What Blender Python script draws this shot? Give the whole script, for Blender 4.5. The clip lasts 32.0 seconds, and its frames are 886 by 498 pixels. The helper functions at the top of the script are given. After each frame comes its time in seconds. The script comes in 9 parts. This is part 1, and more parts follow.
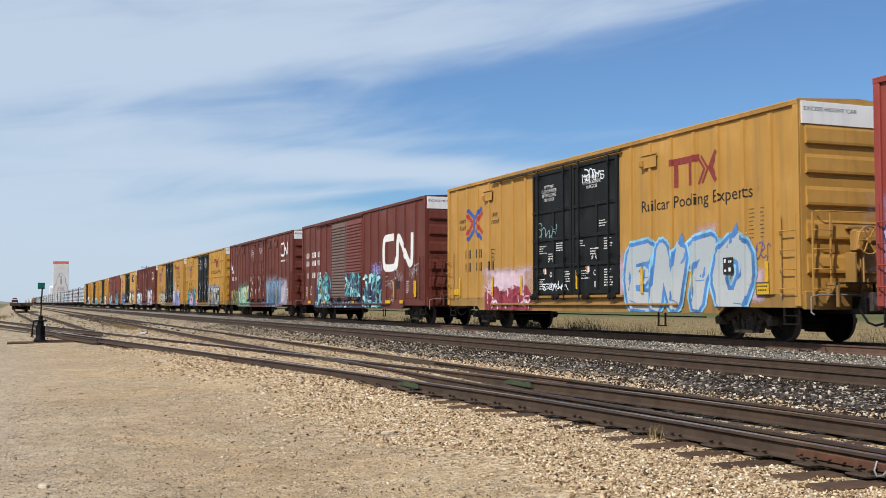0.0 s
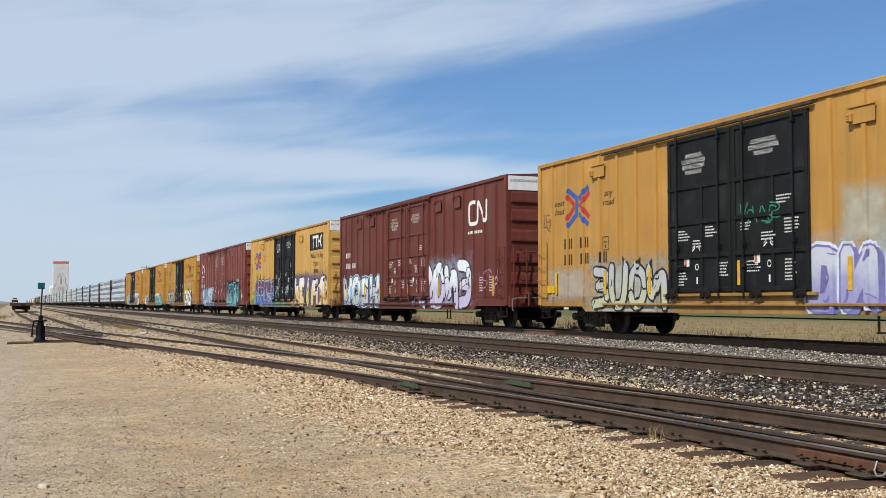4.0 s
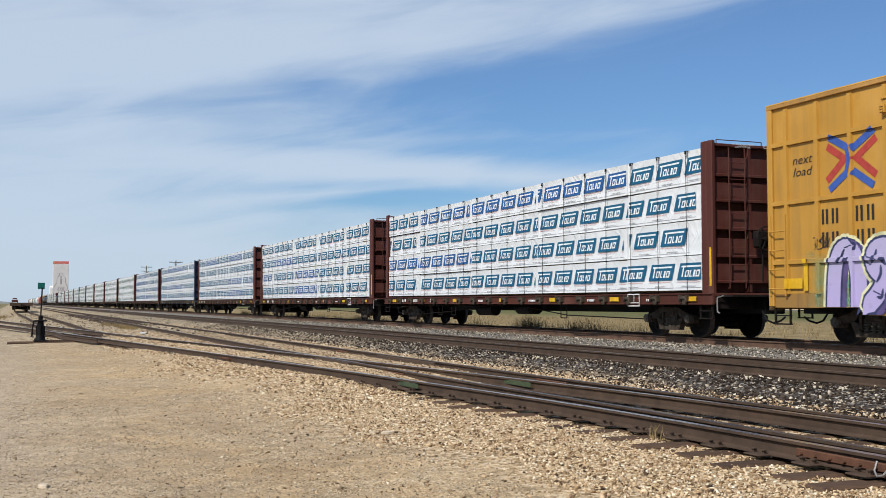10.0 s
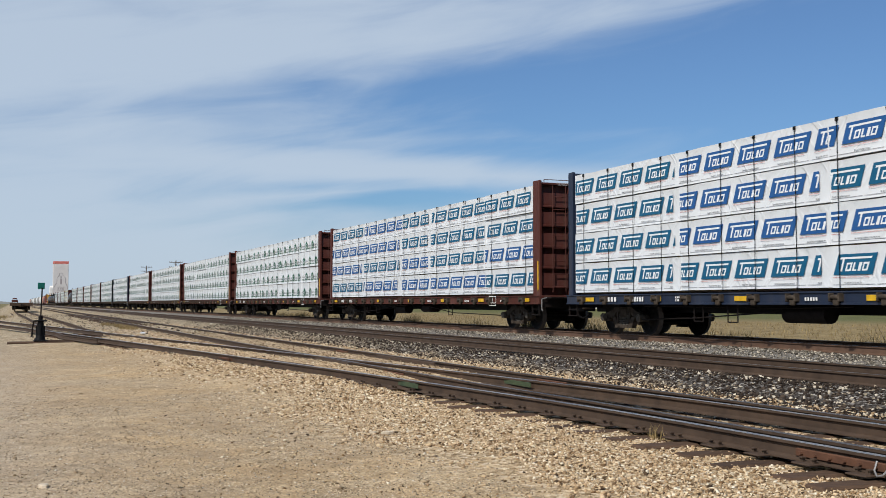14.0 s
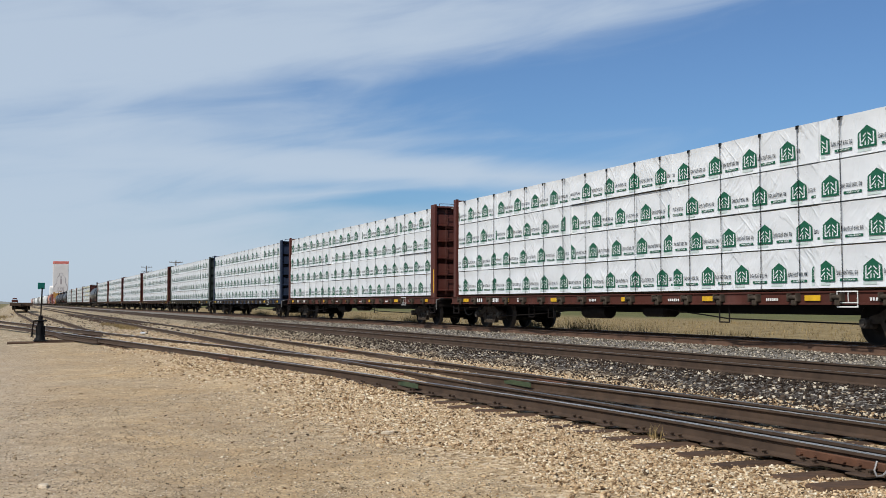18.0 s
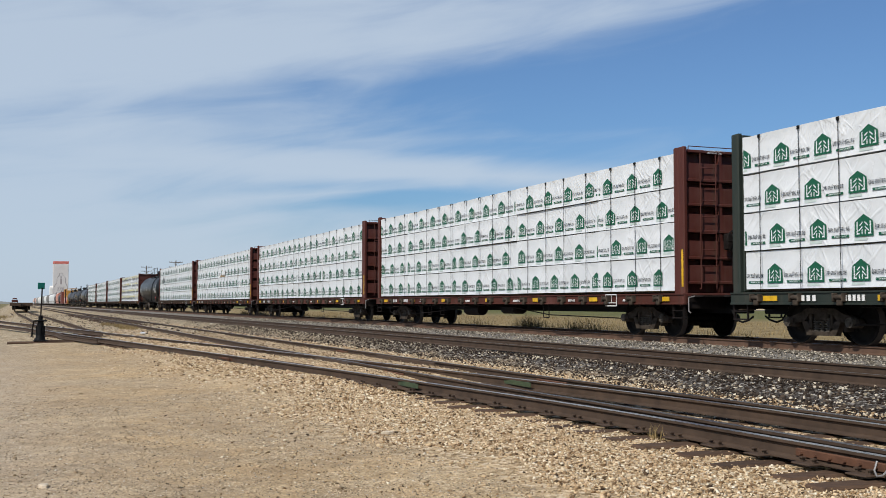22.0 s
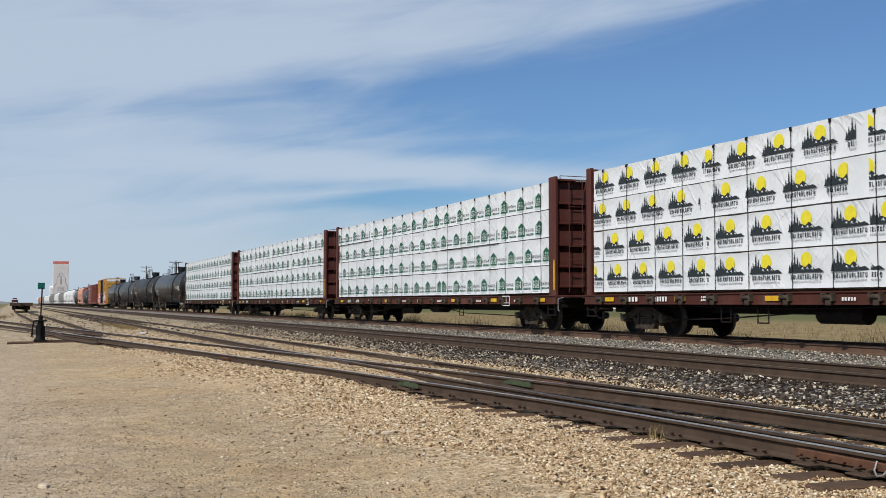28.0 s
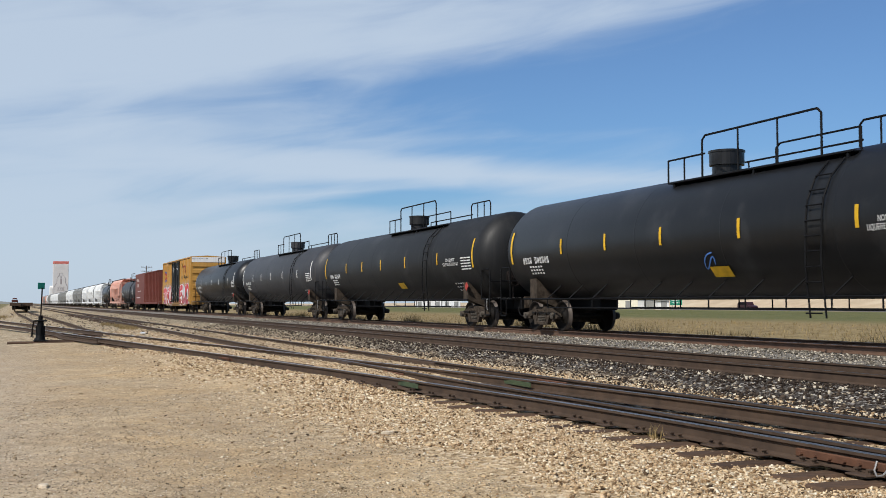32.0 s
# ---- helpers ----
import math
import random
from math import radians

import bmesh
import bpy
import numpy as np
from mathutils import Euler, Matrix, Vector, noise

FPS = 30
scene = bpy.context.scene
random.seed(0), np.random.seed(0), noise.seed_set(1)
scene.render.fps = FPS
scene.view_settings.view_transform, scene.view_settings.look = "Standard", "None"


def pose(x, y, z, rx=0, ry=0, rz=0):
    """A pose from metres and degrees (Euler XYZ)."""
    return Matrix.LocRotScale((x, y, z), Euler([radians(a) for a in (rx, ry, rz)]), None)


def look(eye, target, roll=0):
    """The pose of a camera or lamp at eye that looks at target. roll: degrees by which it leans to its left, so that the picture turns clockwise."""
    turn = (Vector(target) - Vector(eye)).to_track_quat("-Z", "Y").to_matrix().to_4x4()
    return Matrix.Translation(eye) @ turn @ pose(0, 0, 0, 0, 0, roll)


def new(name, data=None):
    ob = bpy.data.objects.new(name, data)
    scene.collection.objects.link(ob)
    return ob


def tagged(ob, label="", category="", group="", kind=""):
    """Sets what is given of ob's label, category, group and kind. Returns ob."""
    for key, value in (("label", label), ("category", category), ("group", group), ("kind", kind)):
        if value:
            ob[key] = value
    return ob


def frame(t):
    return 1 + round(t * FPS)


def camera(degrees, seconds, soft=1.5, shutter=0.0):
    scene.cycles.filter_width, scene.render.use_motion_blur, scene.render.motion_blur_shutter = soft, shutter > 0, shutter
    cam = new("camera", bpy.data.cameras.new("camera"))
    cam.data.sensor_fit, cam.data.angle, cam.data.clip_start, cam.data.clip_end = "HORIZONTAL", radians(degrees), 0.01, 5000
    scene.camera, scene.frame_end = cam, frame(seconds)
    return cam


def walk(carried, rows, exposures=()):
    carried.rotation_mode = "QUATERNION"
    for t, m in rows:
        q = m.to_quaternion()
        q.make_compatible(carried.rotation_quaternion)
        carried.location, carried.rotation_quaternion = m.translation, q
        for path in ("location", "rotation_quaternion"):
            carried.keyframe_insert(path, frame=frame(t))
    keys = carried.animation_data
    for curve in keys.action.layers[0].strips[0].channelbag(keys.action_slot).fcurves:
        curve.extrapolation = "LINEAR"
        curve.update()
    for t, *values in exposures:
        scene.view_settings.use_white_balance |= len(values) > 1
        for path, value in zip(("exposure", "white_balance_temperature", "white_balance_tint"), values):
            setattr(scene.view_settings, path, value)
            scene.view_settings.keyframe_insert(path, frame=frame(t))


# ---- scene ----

# ------------------------------------------------------------------ camera
SECONDS, SPEED = 32.0, 23.1
cam = camera(44.87, SECONDS, soft=0.28, shutter=0.03)
EYE = pose(0, 0, 0.85) @ Euler((radians(90 + 2.894), 0, radians(90 - 21.89))).to_matrix().to_4x4()
walk(cam, [(0, EYE), (SECONDS, EYE)], [(0, 0.03), (3, 0.02), (6, 0.0), (7, 0.07), (8, 0.04), (9, 0.08), (10, 0.0), (11.5, -0.14), (25, -0.14), (28, -0.16), (31, -0.17), (32, -0.06)])

# ------------------------------------------------------------------ light
SUN_TO = Vector((0.37, -0.65, 0.74)).normalized()


def make_world():
    world = bpy.data.worlds.new("sky")
    scene.world = world
    world.use_nodes = True
    nt = world.node_tree
    nt.nodes.clear()
    out = nt.nodes.new("ShaderNodeOutputWorld")
    bg = nt.nodes.new("ShaderNodeBackground")
    bg.inputs["Strength"].default_value = 0.115
    sky = nt.nodes.new("ShaderNodeTexSky")
    sky.sky_type = "NISHITA"
    sky.sun_disc = False
    sky.sun_elevation = math.asin(SUN_TO.z)
    sky.sun_rotation = math.atan2(SUN_TO.x, SUN_TO.y)
    sky.air_density, sky.dust_density, sky.ozone_density = 1.0, 0.6, 1.6
    co = nt.nodes.new("ShaderNodeTexCoord")
    # streaky high cloud: direction projected on a flat layer, stretched across the wind
    sep = nt.nodes.new("ShaderNodeSeparateXYZ")
    nt.links.new(co.outputs["Generated"], sep.inputs[0])

    def op(kind, a, b=None, c=None):
        n = nt.nodes.new("ShaderNodeMath")
        n.operation = kind
        for k, v in enumerate((a, b, c)):
            if v is None:
                continue
            if isinstance(v, (int, float)):
                n.inputs[k].default_value = v
            else:
                nt.links.new(v, n.inputs[k])
        return n.outputs[0]

    az = op("ARCTAN2", sep.outputs["Y"], op("MULTIPLY", sep.outputs["X"], -1.0))
    el = op("ARCSINE", sep.outputs["Z"])
    elc = op("MAXIMUM", el, 0.0)

    def noise_at(sx, sy, shear, detail, rough, warp, seed):
        comb = nt.nodes.new("ShaderNodeCombineXYZ")
        nt.links.new(op("MULTIPLY", az, sx), comb.inputs[0])
        nt.links.new(op("MULTIPLY", op("SUBTRACT", el, op("MULTIPLY", az, shear)), sy), comb.inputs[1])
        comb.inputs[2].default_value = seed
        n = nt.nodes.new("ShaderNodeTexNoise")
        n.inputs["Scale"].default_value = 1.0
        n.inputs["Detail"].default_value = detail
        n.inputs["Roughness"].default_value = rough
        n.inputs["Distortion"].default_value = warp
        nt.links.new(comb.outputs[0], n.inputs["Vector"])
        return n.outputs["Fac"]

    big = noise_at(2.2, 9.0, 0.16, 3.0, 0.5, 0.3, 4.3)
    fine = noise_at(6.0, 34.0, 0.16, 6.0, 0.55, 0.5, 1.7)
    # veil thickens towards the up-track side and in a broad band high up
    left = op("SUBTRACT", 0.56, op("MULTIPLY", op("MAXIMUM", az, 0.0), 1.2))
    band = op("SUBTRACT", op("SUBTRACT", el, op("MULTIPLY", az, 0.105)), 0.207)
    band = op("MULTIPLY", op("MAXIMUM", op("SUBTRACT", 1.0, op("MAXIMUM", op("MULTIPLY", band, -24.0), op("MULTIPLY", band, 4.0))), 0.0), 0.8)

    def streak(height, slope, at, sharp, reach, gain):
        """A long thin cloud along a rising or falling line, fading at both ends."""
        off = op("ABSOLUTE", op("SUBTRACT", el, op("ADD", op("MULTIPLY", op("SUBTRACT", az, at), slope), height)))
        ends = op("MAXIMUM", op("SUBTRACT", 1.1, op("MULTIPLY", op("ABSOLUTE", op("SUBTRACT", az, at)), reach)), 0.0)
        return op("MULTIPLY", op("MULTIPLY", op("MAXIMUM", op("SUBTRACT", 1.0, op("MULTIPLY", off, sharp)), 0.0), ends), gain)
    wisps = op("ADD", op("ADD", streak(0.120, -0.045, 0.40, 52.0, 3.0, 0.75), streak(0.103, 0.08, 0.29, 130.0, 8.0, 0.6)), streak(0.155, 0.03, 0.46, 120.0, 6.0, 0.25))
    wisps = op("ADD", wisps, op("ADD", streak(0.101, 0.0, 0.34, 55.0, 8.0, -0.45), streak(0.178, 0.06, 0.50, 22.0, 4.0, -0.3)))
    low = op("MAXIMUM", op("SUBTRACT", 1.0, op("MULTIPLY", elc, 4.9)), 0.0)
    veil = op("ADD", op("ADD", op("ADD", left, band), low), wisps)
    tex = op("ADD", op("MULTIPLY", op("SUBTRACT", big, 0.5), 1.35), op("MULTIPLY", op("SUBTRACT", fine, 0.5), 1.05))
    cover = op("ADD", veil, tex)
    ramp = nt.nodes.new("ShaderNodeMapRange")
    ramp.interpolation_type = "SMOOTHSTEP"
    ramp.inputs["From Min"].default_value = 0.0
    ramp.inputs["From Max"].default_value = 1.15
    ramp.inputs["To Min"].default_value = 0.05
    ramp.inputs["To Max"].default_value = 0.85
    nt.links.new(cover, ramp.inputs["Value"])
    mix = nt.nodes.new("ShaderNodeMix")
    mix.data_type = "RGBA"
    nt.links.new(ramp.outputs[0], mix.inputs["Factor"])
    tint = nt.nodes.new("ShaderNodeMix")
    tint.data_type, tint.blend_type = "RGBA", "MULTIPLY"
    tint.inputs["Factor"].default_value = 1.0
    tint.inputs["B"].default_value = (0.45, 0.665, 0.915, 1)
    nt.links.new(sky.outputs[0], tint.inputs["A"])
    nt.links.new(tint.outputs["Result"], mix.inputs["A"])
    mix.inputs["B"].default_value = (5.05, 5.95, 7.05, 1)
    nt.links.new(mix.outputs["Result"], bg.inputs["Color"])
    nt.links.new(bg.outputs[0], out.inputs["Surface"])


make_world()
sun_data = bpy.data.lights.new("sun", "SUN")
sun_data.energy, sun_data.angle, sun_data.color = 4.5, radians(0.8), (1.0, 0.95, 0.88)
sun = new("sun", sun_data)
sun.matrix_world = look((0, 0, 60), Vector((0, 0, 60)) - SUN_TO)


# ------------------------------------------------------------------ materials
class Nodes:
    """A small helper for node trees."""

    def __init__(self, name):
        self.mat = bpy.data.materials.new(name)
        self.mat.use_nodes = True
        self.nt = self.mat.node_tree
        self.bsdf = self.nt.nodes["Principled BSDF"]

    def node(self, kind, **values):
        n = self.nt.nodes.new(kind)
        for key, value in values.items():
            n.inputs[key.replace("_", " ")].default_value = value
        return n

    def link(self, a, b):
        self.nt.links.new(a, b)

    def coord(self, which="Object", scale=(1, 1, 1)):
        co = self.node("ShaderNodeTexCoord")
        mp = self.node("ShaderNodeMapping")
        mp.inputs["Scale"].default_value = scale
        self.link(co.outputs[which], mp.inputs["Vector"])
        return mp.outputs[0]

    def noise(self, vec, scale, detail=4.0, rough=0.55):
        n = self.node("ShaderNodeTexNoise", Scale=scale, Detail=detail, Roughness=rough)
        self.link(vec, n.inputs["Vector"])
        return n.outputs["Fac"]

    def ramp(self, fac, stops):
        r = self.node("ShaderNodeValToRGB")
        els = r.color_ramp.elements
        while len(els) < len(stops):
            els.new(0.5)
        for e, (p, c) in zip(els, stops):
            e.position, e.color = p, (*c, 1)
        self.link(fac, r.inputs[0])
        return r.outputs[0]

    def step(self, fac, lo, hi):
        r = self.node("ShaderNodeMapRange")
        r.interpolation_type = "SMOOTHSTEP"
        r.inputs["From Min"].default_value, r.inputs["From Max"].default_value = lo, hi
        self.link(fac, r.inputs["Value"])
        return r.outputs[0]

    def math(self, op, a, b=0.0):
        n = self.node("ShaderNodeMath")
        n.operation = op
        for k, v in enumerate((a, b)):
            if isinstance(v, (int, float)):
                n.inputs[k].default_value = v
            else:
                self.link(v, n.inputs[k])
        return n.outputs[0]

    def mix(self, fac, a, b, blend="MIX"):
        n = self.node("ShaderNodeMix")
        n.data_type, n.blend_type = "RGBA", blend
        for key, v in (("Factor", fac), ("A", a), ("B", b)):
            if isinstance(v, (int, float)):
                n.inputs[key].default_value = v
            elif isinstance(v, tuple):
                n.inputs[key].default_value = (*v, 1)
            else:
                self.link(v, n.inputs[key])
        return n.outputs["Result"]

    def bump(self, fac, strength, distance):
        b = self.node("ShaderNodeBump", Strength=strength, Distance=distance)
        self.link(fac, b.inputs["Height"])
        self.link(b.outputs[0], self.bsdf.inputs["Normal"])

    def done(self, color, rough=0.6, metal=0.0):
        for key, v in (("Base Color", color), ("Roughness", rough), ("Metallic", metal)):
            if isinstance(v, (int, float)):
                self.bsdf.inputs[key].default_value = v
            elif isinstance(v, tuple):
                self.bsdf.inputs[key].default_value = (*v, 1)
            else:
                self.link(v, self.bsdf.inputs[key])
        return self.mat


def paint(name, color, rough=0.5, fade=0.18, dirt=0.35, rust=0.0, dirt_color=(0.10, 0.075, 0.05), shine=0.28):
    """Weathered paint on steel: faded patches, vertical streaks, grime and rust spots."""
    k = Nodes(name)
    vec = k.coord()
    broad = k.noise(vec, 0.7, 5)
    streak = k.noise(k.coord(scale=(5.0, 5.0, 0.35)), 1.0, 5, 0.6)
    fine = k.noise(vec, 22.0, 3)
    light = tuple(min(1, c * (1 + fade) + 0.02) for c in color)
    dark = tuple(c * (1 - fade) for c in color)
    base = k.ramp(broad, [(0.3, dark), (0.55, color), (0.75, light)])
    grime = k.math("MULTIPLY", k.step(streak, 0.46, 0.78), dirt)
    base = k.mix(grime, base, dirt_color)
    if rust > 0:
        spots = k.math("MULTIPLY", k.step(k.noise(vec, 3.1, 8, 0.7), 0.60, 0.72), rust)
        base = k.mix(spots, base, (0.13, 0.05, 0.022))
    k.bsdf.inputs["Specular IOR Level"].default_value = shine
    r = k.math("ADD", k.math("MULTIPLY", fine, 0.15), rough - 0.07)
    k.bump(k.mix(0.5, broad, fine), 0.12, 0.01)
    return k.done(base, r)


def plain(name, color, rough=0.6, metal=0.0, var=0.2, scale=9.0, bump=0.1, shine=0.3):
    k = Nodes(name)
    k.bsdf.inputs["Specular IOR Level"].default_value = shine
    vec = k.coord()
    n = k.noise(vec, scale, 5)
    base = k.ramp(n, [(0.25, tuple(c * (1 - var) for c in color)), (0.75, tuple(min(1, c * (1 + var)) for c in color))])
    if bump:
        k.bump(n, bump, 0.01)
    return k.done(base, rough, metal)


def wood(name, color, var=0.45):
    k = Nodes(name)
    vec = k.coord(scale=(6.0, 1.2, 6.0))
    grain = k.noise(vec, 6.0, 6, 0.65)
    info = k.node("ShaderNodeObjectInfo")
    base = k.ramp(grain, [(0.25, tuple(c * (1 - var) for c in color)), (0.6, color), (0.8, tuple(c * (1 + var) for c in color))])
    tint = k.math("ADD", k.math("MULTIPLY", info.outputs["Random"], 0.5), 0.7)
    base = k.mix(1.0, base, k.mix(tint, (0, 0, 0), (1, 1, 1)), "MULTIPLY")
    k.bump(grain, 0.5, 0.01)
    k.bsdf.inputs["Specular IOR Level"].default_value = 0.2
    return k.done(base, 0.85)


def ground_material():
    """Zones across the line: packed gravel, pale stone, grey ballast, dry grass, green strip, stubble field."""
    k = Nodes("ground_soil")
    k.bsdf.inputs["Specular IOR Level"].default_value = 0.15
    geo = k.node("ShaderNodeNewGeometry")
    pos = geo.outputs["Position"]
    sep = k.node("ShaderNodeSeparateXYZ")
    k.link(pos, sep.inputs[0])
    wob = k.noise(pos, 0.35, 5, 0.6)
    wob2 = k.noise(pos, 1.6, 4, 0.6)
    y = k.math("ADD", sep.outputs["Y"], k.math("MULTIPLY", k.math("SUBTRACT", wob, 0.5), 2.6))
    fine = k.noise(pos, 46.0, 5, 0.7)
    grit = k.node("ShaderNodeTexVoronoi", Scale=26.0, Randomness=1.0)
    k.link(pos, grit.inputs["Vector"])
    pebble = k.node("ShaderNodeSeparateColor")
    k.link(grit.outputs["Color"], pebble.inputs[0])
    packed = k.ramp(fine, [(0.28, (0.22, 0.14, 0.07)), (0.5, (0.47, 0.33, 0.178)), (0.72, (0.66, 0.50, 0.305))])
    grain = k.node("ShaderNodeTexVoronoi", Scale=75.0, Randomness=1.0)
    k.link(pos, grain.inputs["Vector"])
    gc = k.node("ShaderNodeSeparateColor")
    k.link(grain.outputs["Color"], gc.inputs[0])
    specks = k.ramp(gc.outputs[0], [(0.0, (0.13, 0.09, 0.05)), (0.3, (0.36, 0.26, 0.145)), (0.75, (0.54, 0.41, 0.25)), (1.0, (0.76, 0.64, 0.47))])
    packed = k.mix(k.math("MULTIPLY", k.step(wob2, 0.36, 0.62), 0.8), packed, specks)
    packed = k.mix(k.math("MULTIPLY", k.step(k.noise(pos, 0.9, 6, 0.65), 0.52, 0.72), 0.45), packed, (0.22, 0.165, 0.105))
    packed = k.mix(k.math("MULTIPLY", k.step(wob, 0.40, 0.66), 0.45), packed, (0.33, 0.27, 0.195))
    grey = k.ramp(fine, [(0.28, (0.16, 0.13, 0.10)), (0.5, (0.37, 0.31, 0.238)), (0.72, (0.58, 0.50, 0.40))])
    packed = k.mix(k.math("MULTIPLY", k.step(k.math("MULTIPLY", y, -1.0), -1.6, 1.0), 0.75), packed, grey)
    stone = k.ramp(pebble.outputs[0], [(0.0, (0.20, 0.135, 0.07)), (0.35, (0.42, 0.305, 0.175)), (0.7, (0.54, 0.41, 0.255)), (1.0, (0.66, 0.55, 0.40))])
    rusty = k.mix(k.math("MULTIPLY", k.step(wob2, 0.5, 0.7), 0.5), stone, (0.34, 0.18, 0.075))
    ballast = k.ramp(pebble.outputs[1], [(0.0, (0.022, 0.018, 0.015)), (0.6, (0.072, 0.06, 0.05)), (0.85, (0.15, 0.13, 0.11)), (1.0, (0.50, 0.47, 0.42))])
    mixed = k.mix(0.5, stone, ballast)
    dry = k.ramp(k.noise(pos, 1.4, 7, 0.75), [(0.3, (0.12, 0.086, 0.040)), (0.5, (0.25, 0.185, 0.088)), (0.7, (0.36, 0.28, 0.145))])
    green = k.ramp(k.noise(pos, 0.4, 6, 0.7), [(0.3, (0.085, 0.092, 0.032)), (0.7, (0.165, 0.155, 0.06))])
    stubble = k.ramp(k.noise(pos, 0.08, 6, 0.7), [(0.3, (0.30, 0.225, 0.13)), (0.7, (0.42, 0.33, 0.20))])
    broad = k.noise(pos, 0.55, 5, 0.7)
    packed = k.mix(k.math("MULTIPLY", k.step(broad, 0.52, 0.66), 0.4), packed, (0.31, 0.225, 0.135))
    packed = k.mix(k.math("MULTIPLY", k.step(k.math("MULTIPLY", broad, -1.0), -0.46, -0.34), 0.35), packed, (0.60, 0.47, 0.30))
    c = k.mix(k.step(y, 2.2, 3.6), packed, stone)
    c = k.mix(k.math("MULTIPLY", k.step(y, 3.9, 5.2), 0.75), c, rusty)
    c = k.mix(k.step(k.math("ADD", y, k.math("MULTIPLY", k.step(k.math("MULTIPLY", sep.outputs["X"], -1.0), 9.0, 17.0), -1.9)), 7.4, 8.4), c, ballast)
    c = k.mix(k.step(y, 13.2, 14.2), c, k.mix(0.45, ballast, (0.30, 0.28, 0.25)))
    c = k.mix(k.step(y, 18.0, 19.2), c, dry)
    c = k.mix(k.step(y, 58.0, 80.0), c, green)
    c = k.mix(k.step(y, 140.0, 146.0), c, stubble)
    # up the line the pale stone spreads between the tracks
    far = k.math("MULTIPLY", k.step(k.math("MULTIPLY", sep.outputs["X"], -1.0), 22.0, 44.0), k.step(k.math("MULTIPLY", y, -1.0), -13.0, -10.0))
    c = k.mix(k.math("MULTIPLY", far, 0.8), c, k.mix(k.step(k.noise(pos, 2.6, 6, 0.75), 0.40, 0.62), k.mix(0.75, ballast, dry), k.mix(0.45, stone, (0.50, 0.44, 0.34))))
    # grass verge on the yard side of the siding, up the line
    verge = k.math("MULTIPLY", k.step(k.math("ADD", k.math("MULTIPLY", sep.outputs["X"], -1.0), k.math("MULTIPLY", wob, 14.0)), 78.0, 92.0), k.step(k.math("SUBTRACT", k.math("MULTIPLY", y, -1.0), k.math("MULTIPLY", wob2, 1.2)), 1.2, 2.4))
    c = k.mix(verge, c, k.ramp(k.noise(pos, 0.9, 6, 0.7), [(0.3, (0.10, 0.095, 0.045)), (0.6, (0.20, 0.17, 0.085)), (0.8, (0.30, 0.25, 0.14))]))
    # coarse mottling that still shows far off
    mott = k.noise(pos, 4.5, 6, 0.8)
    c = k.mix(k.math("MULTIPLY", k.step(k.math("MULTIPLY", y, -1.0), -9.0, -7.0), 0.8), c, k.mix(1.0, c, k.ramp(mott, [(0.32, (0.70, 0.68, 0.64)), (0.5, (1.14, 1.13, 1.12)), (0.68, (1.4, 1.37, 1.31))]), "MULTIPLY"))
    h = k.mix(0.5, grit.outputs["Distance"], fine)
    k.bump(h, 0.9, 0.03)
    return k.done(c, 0.95)


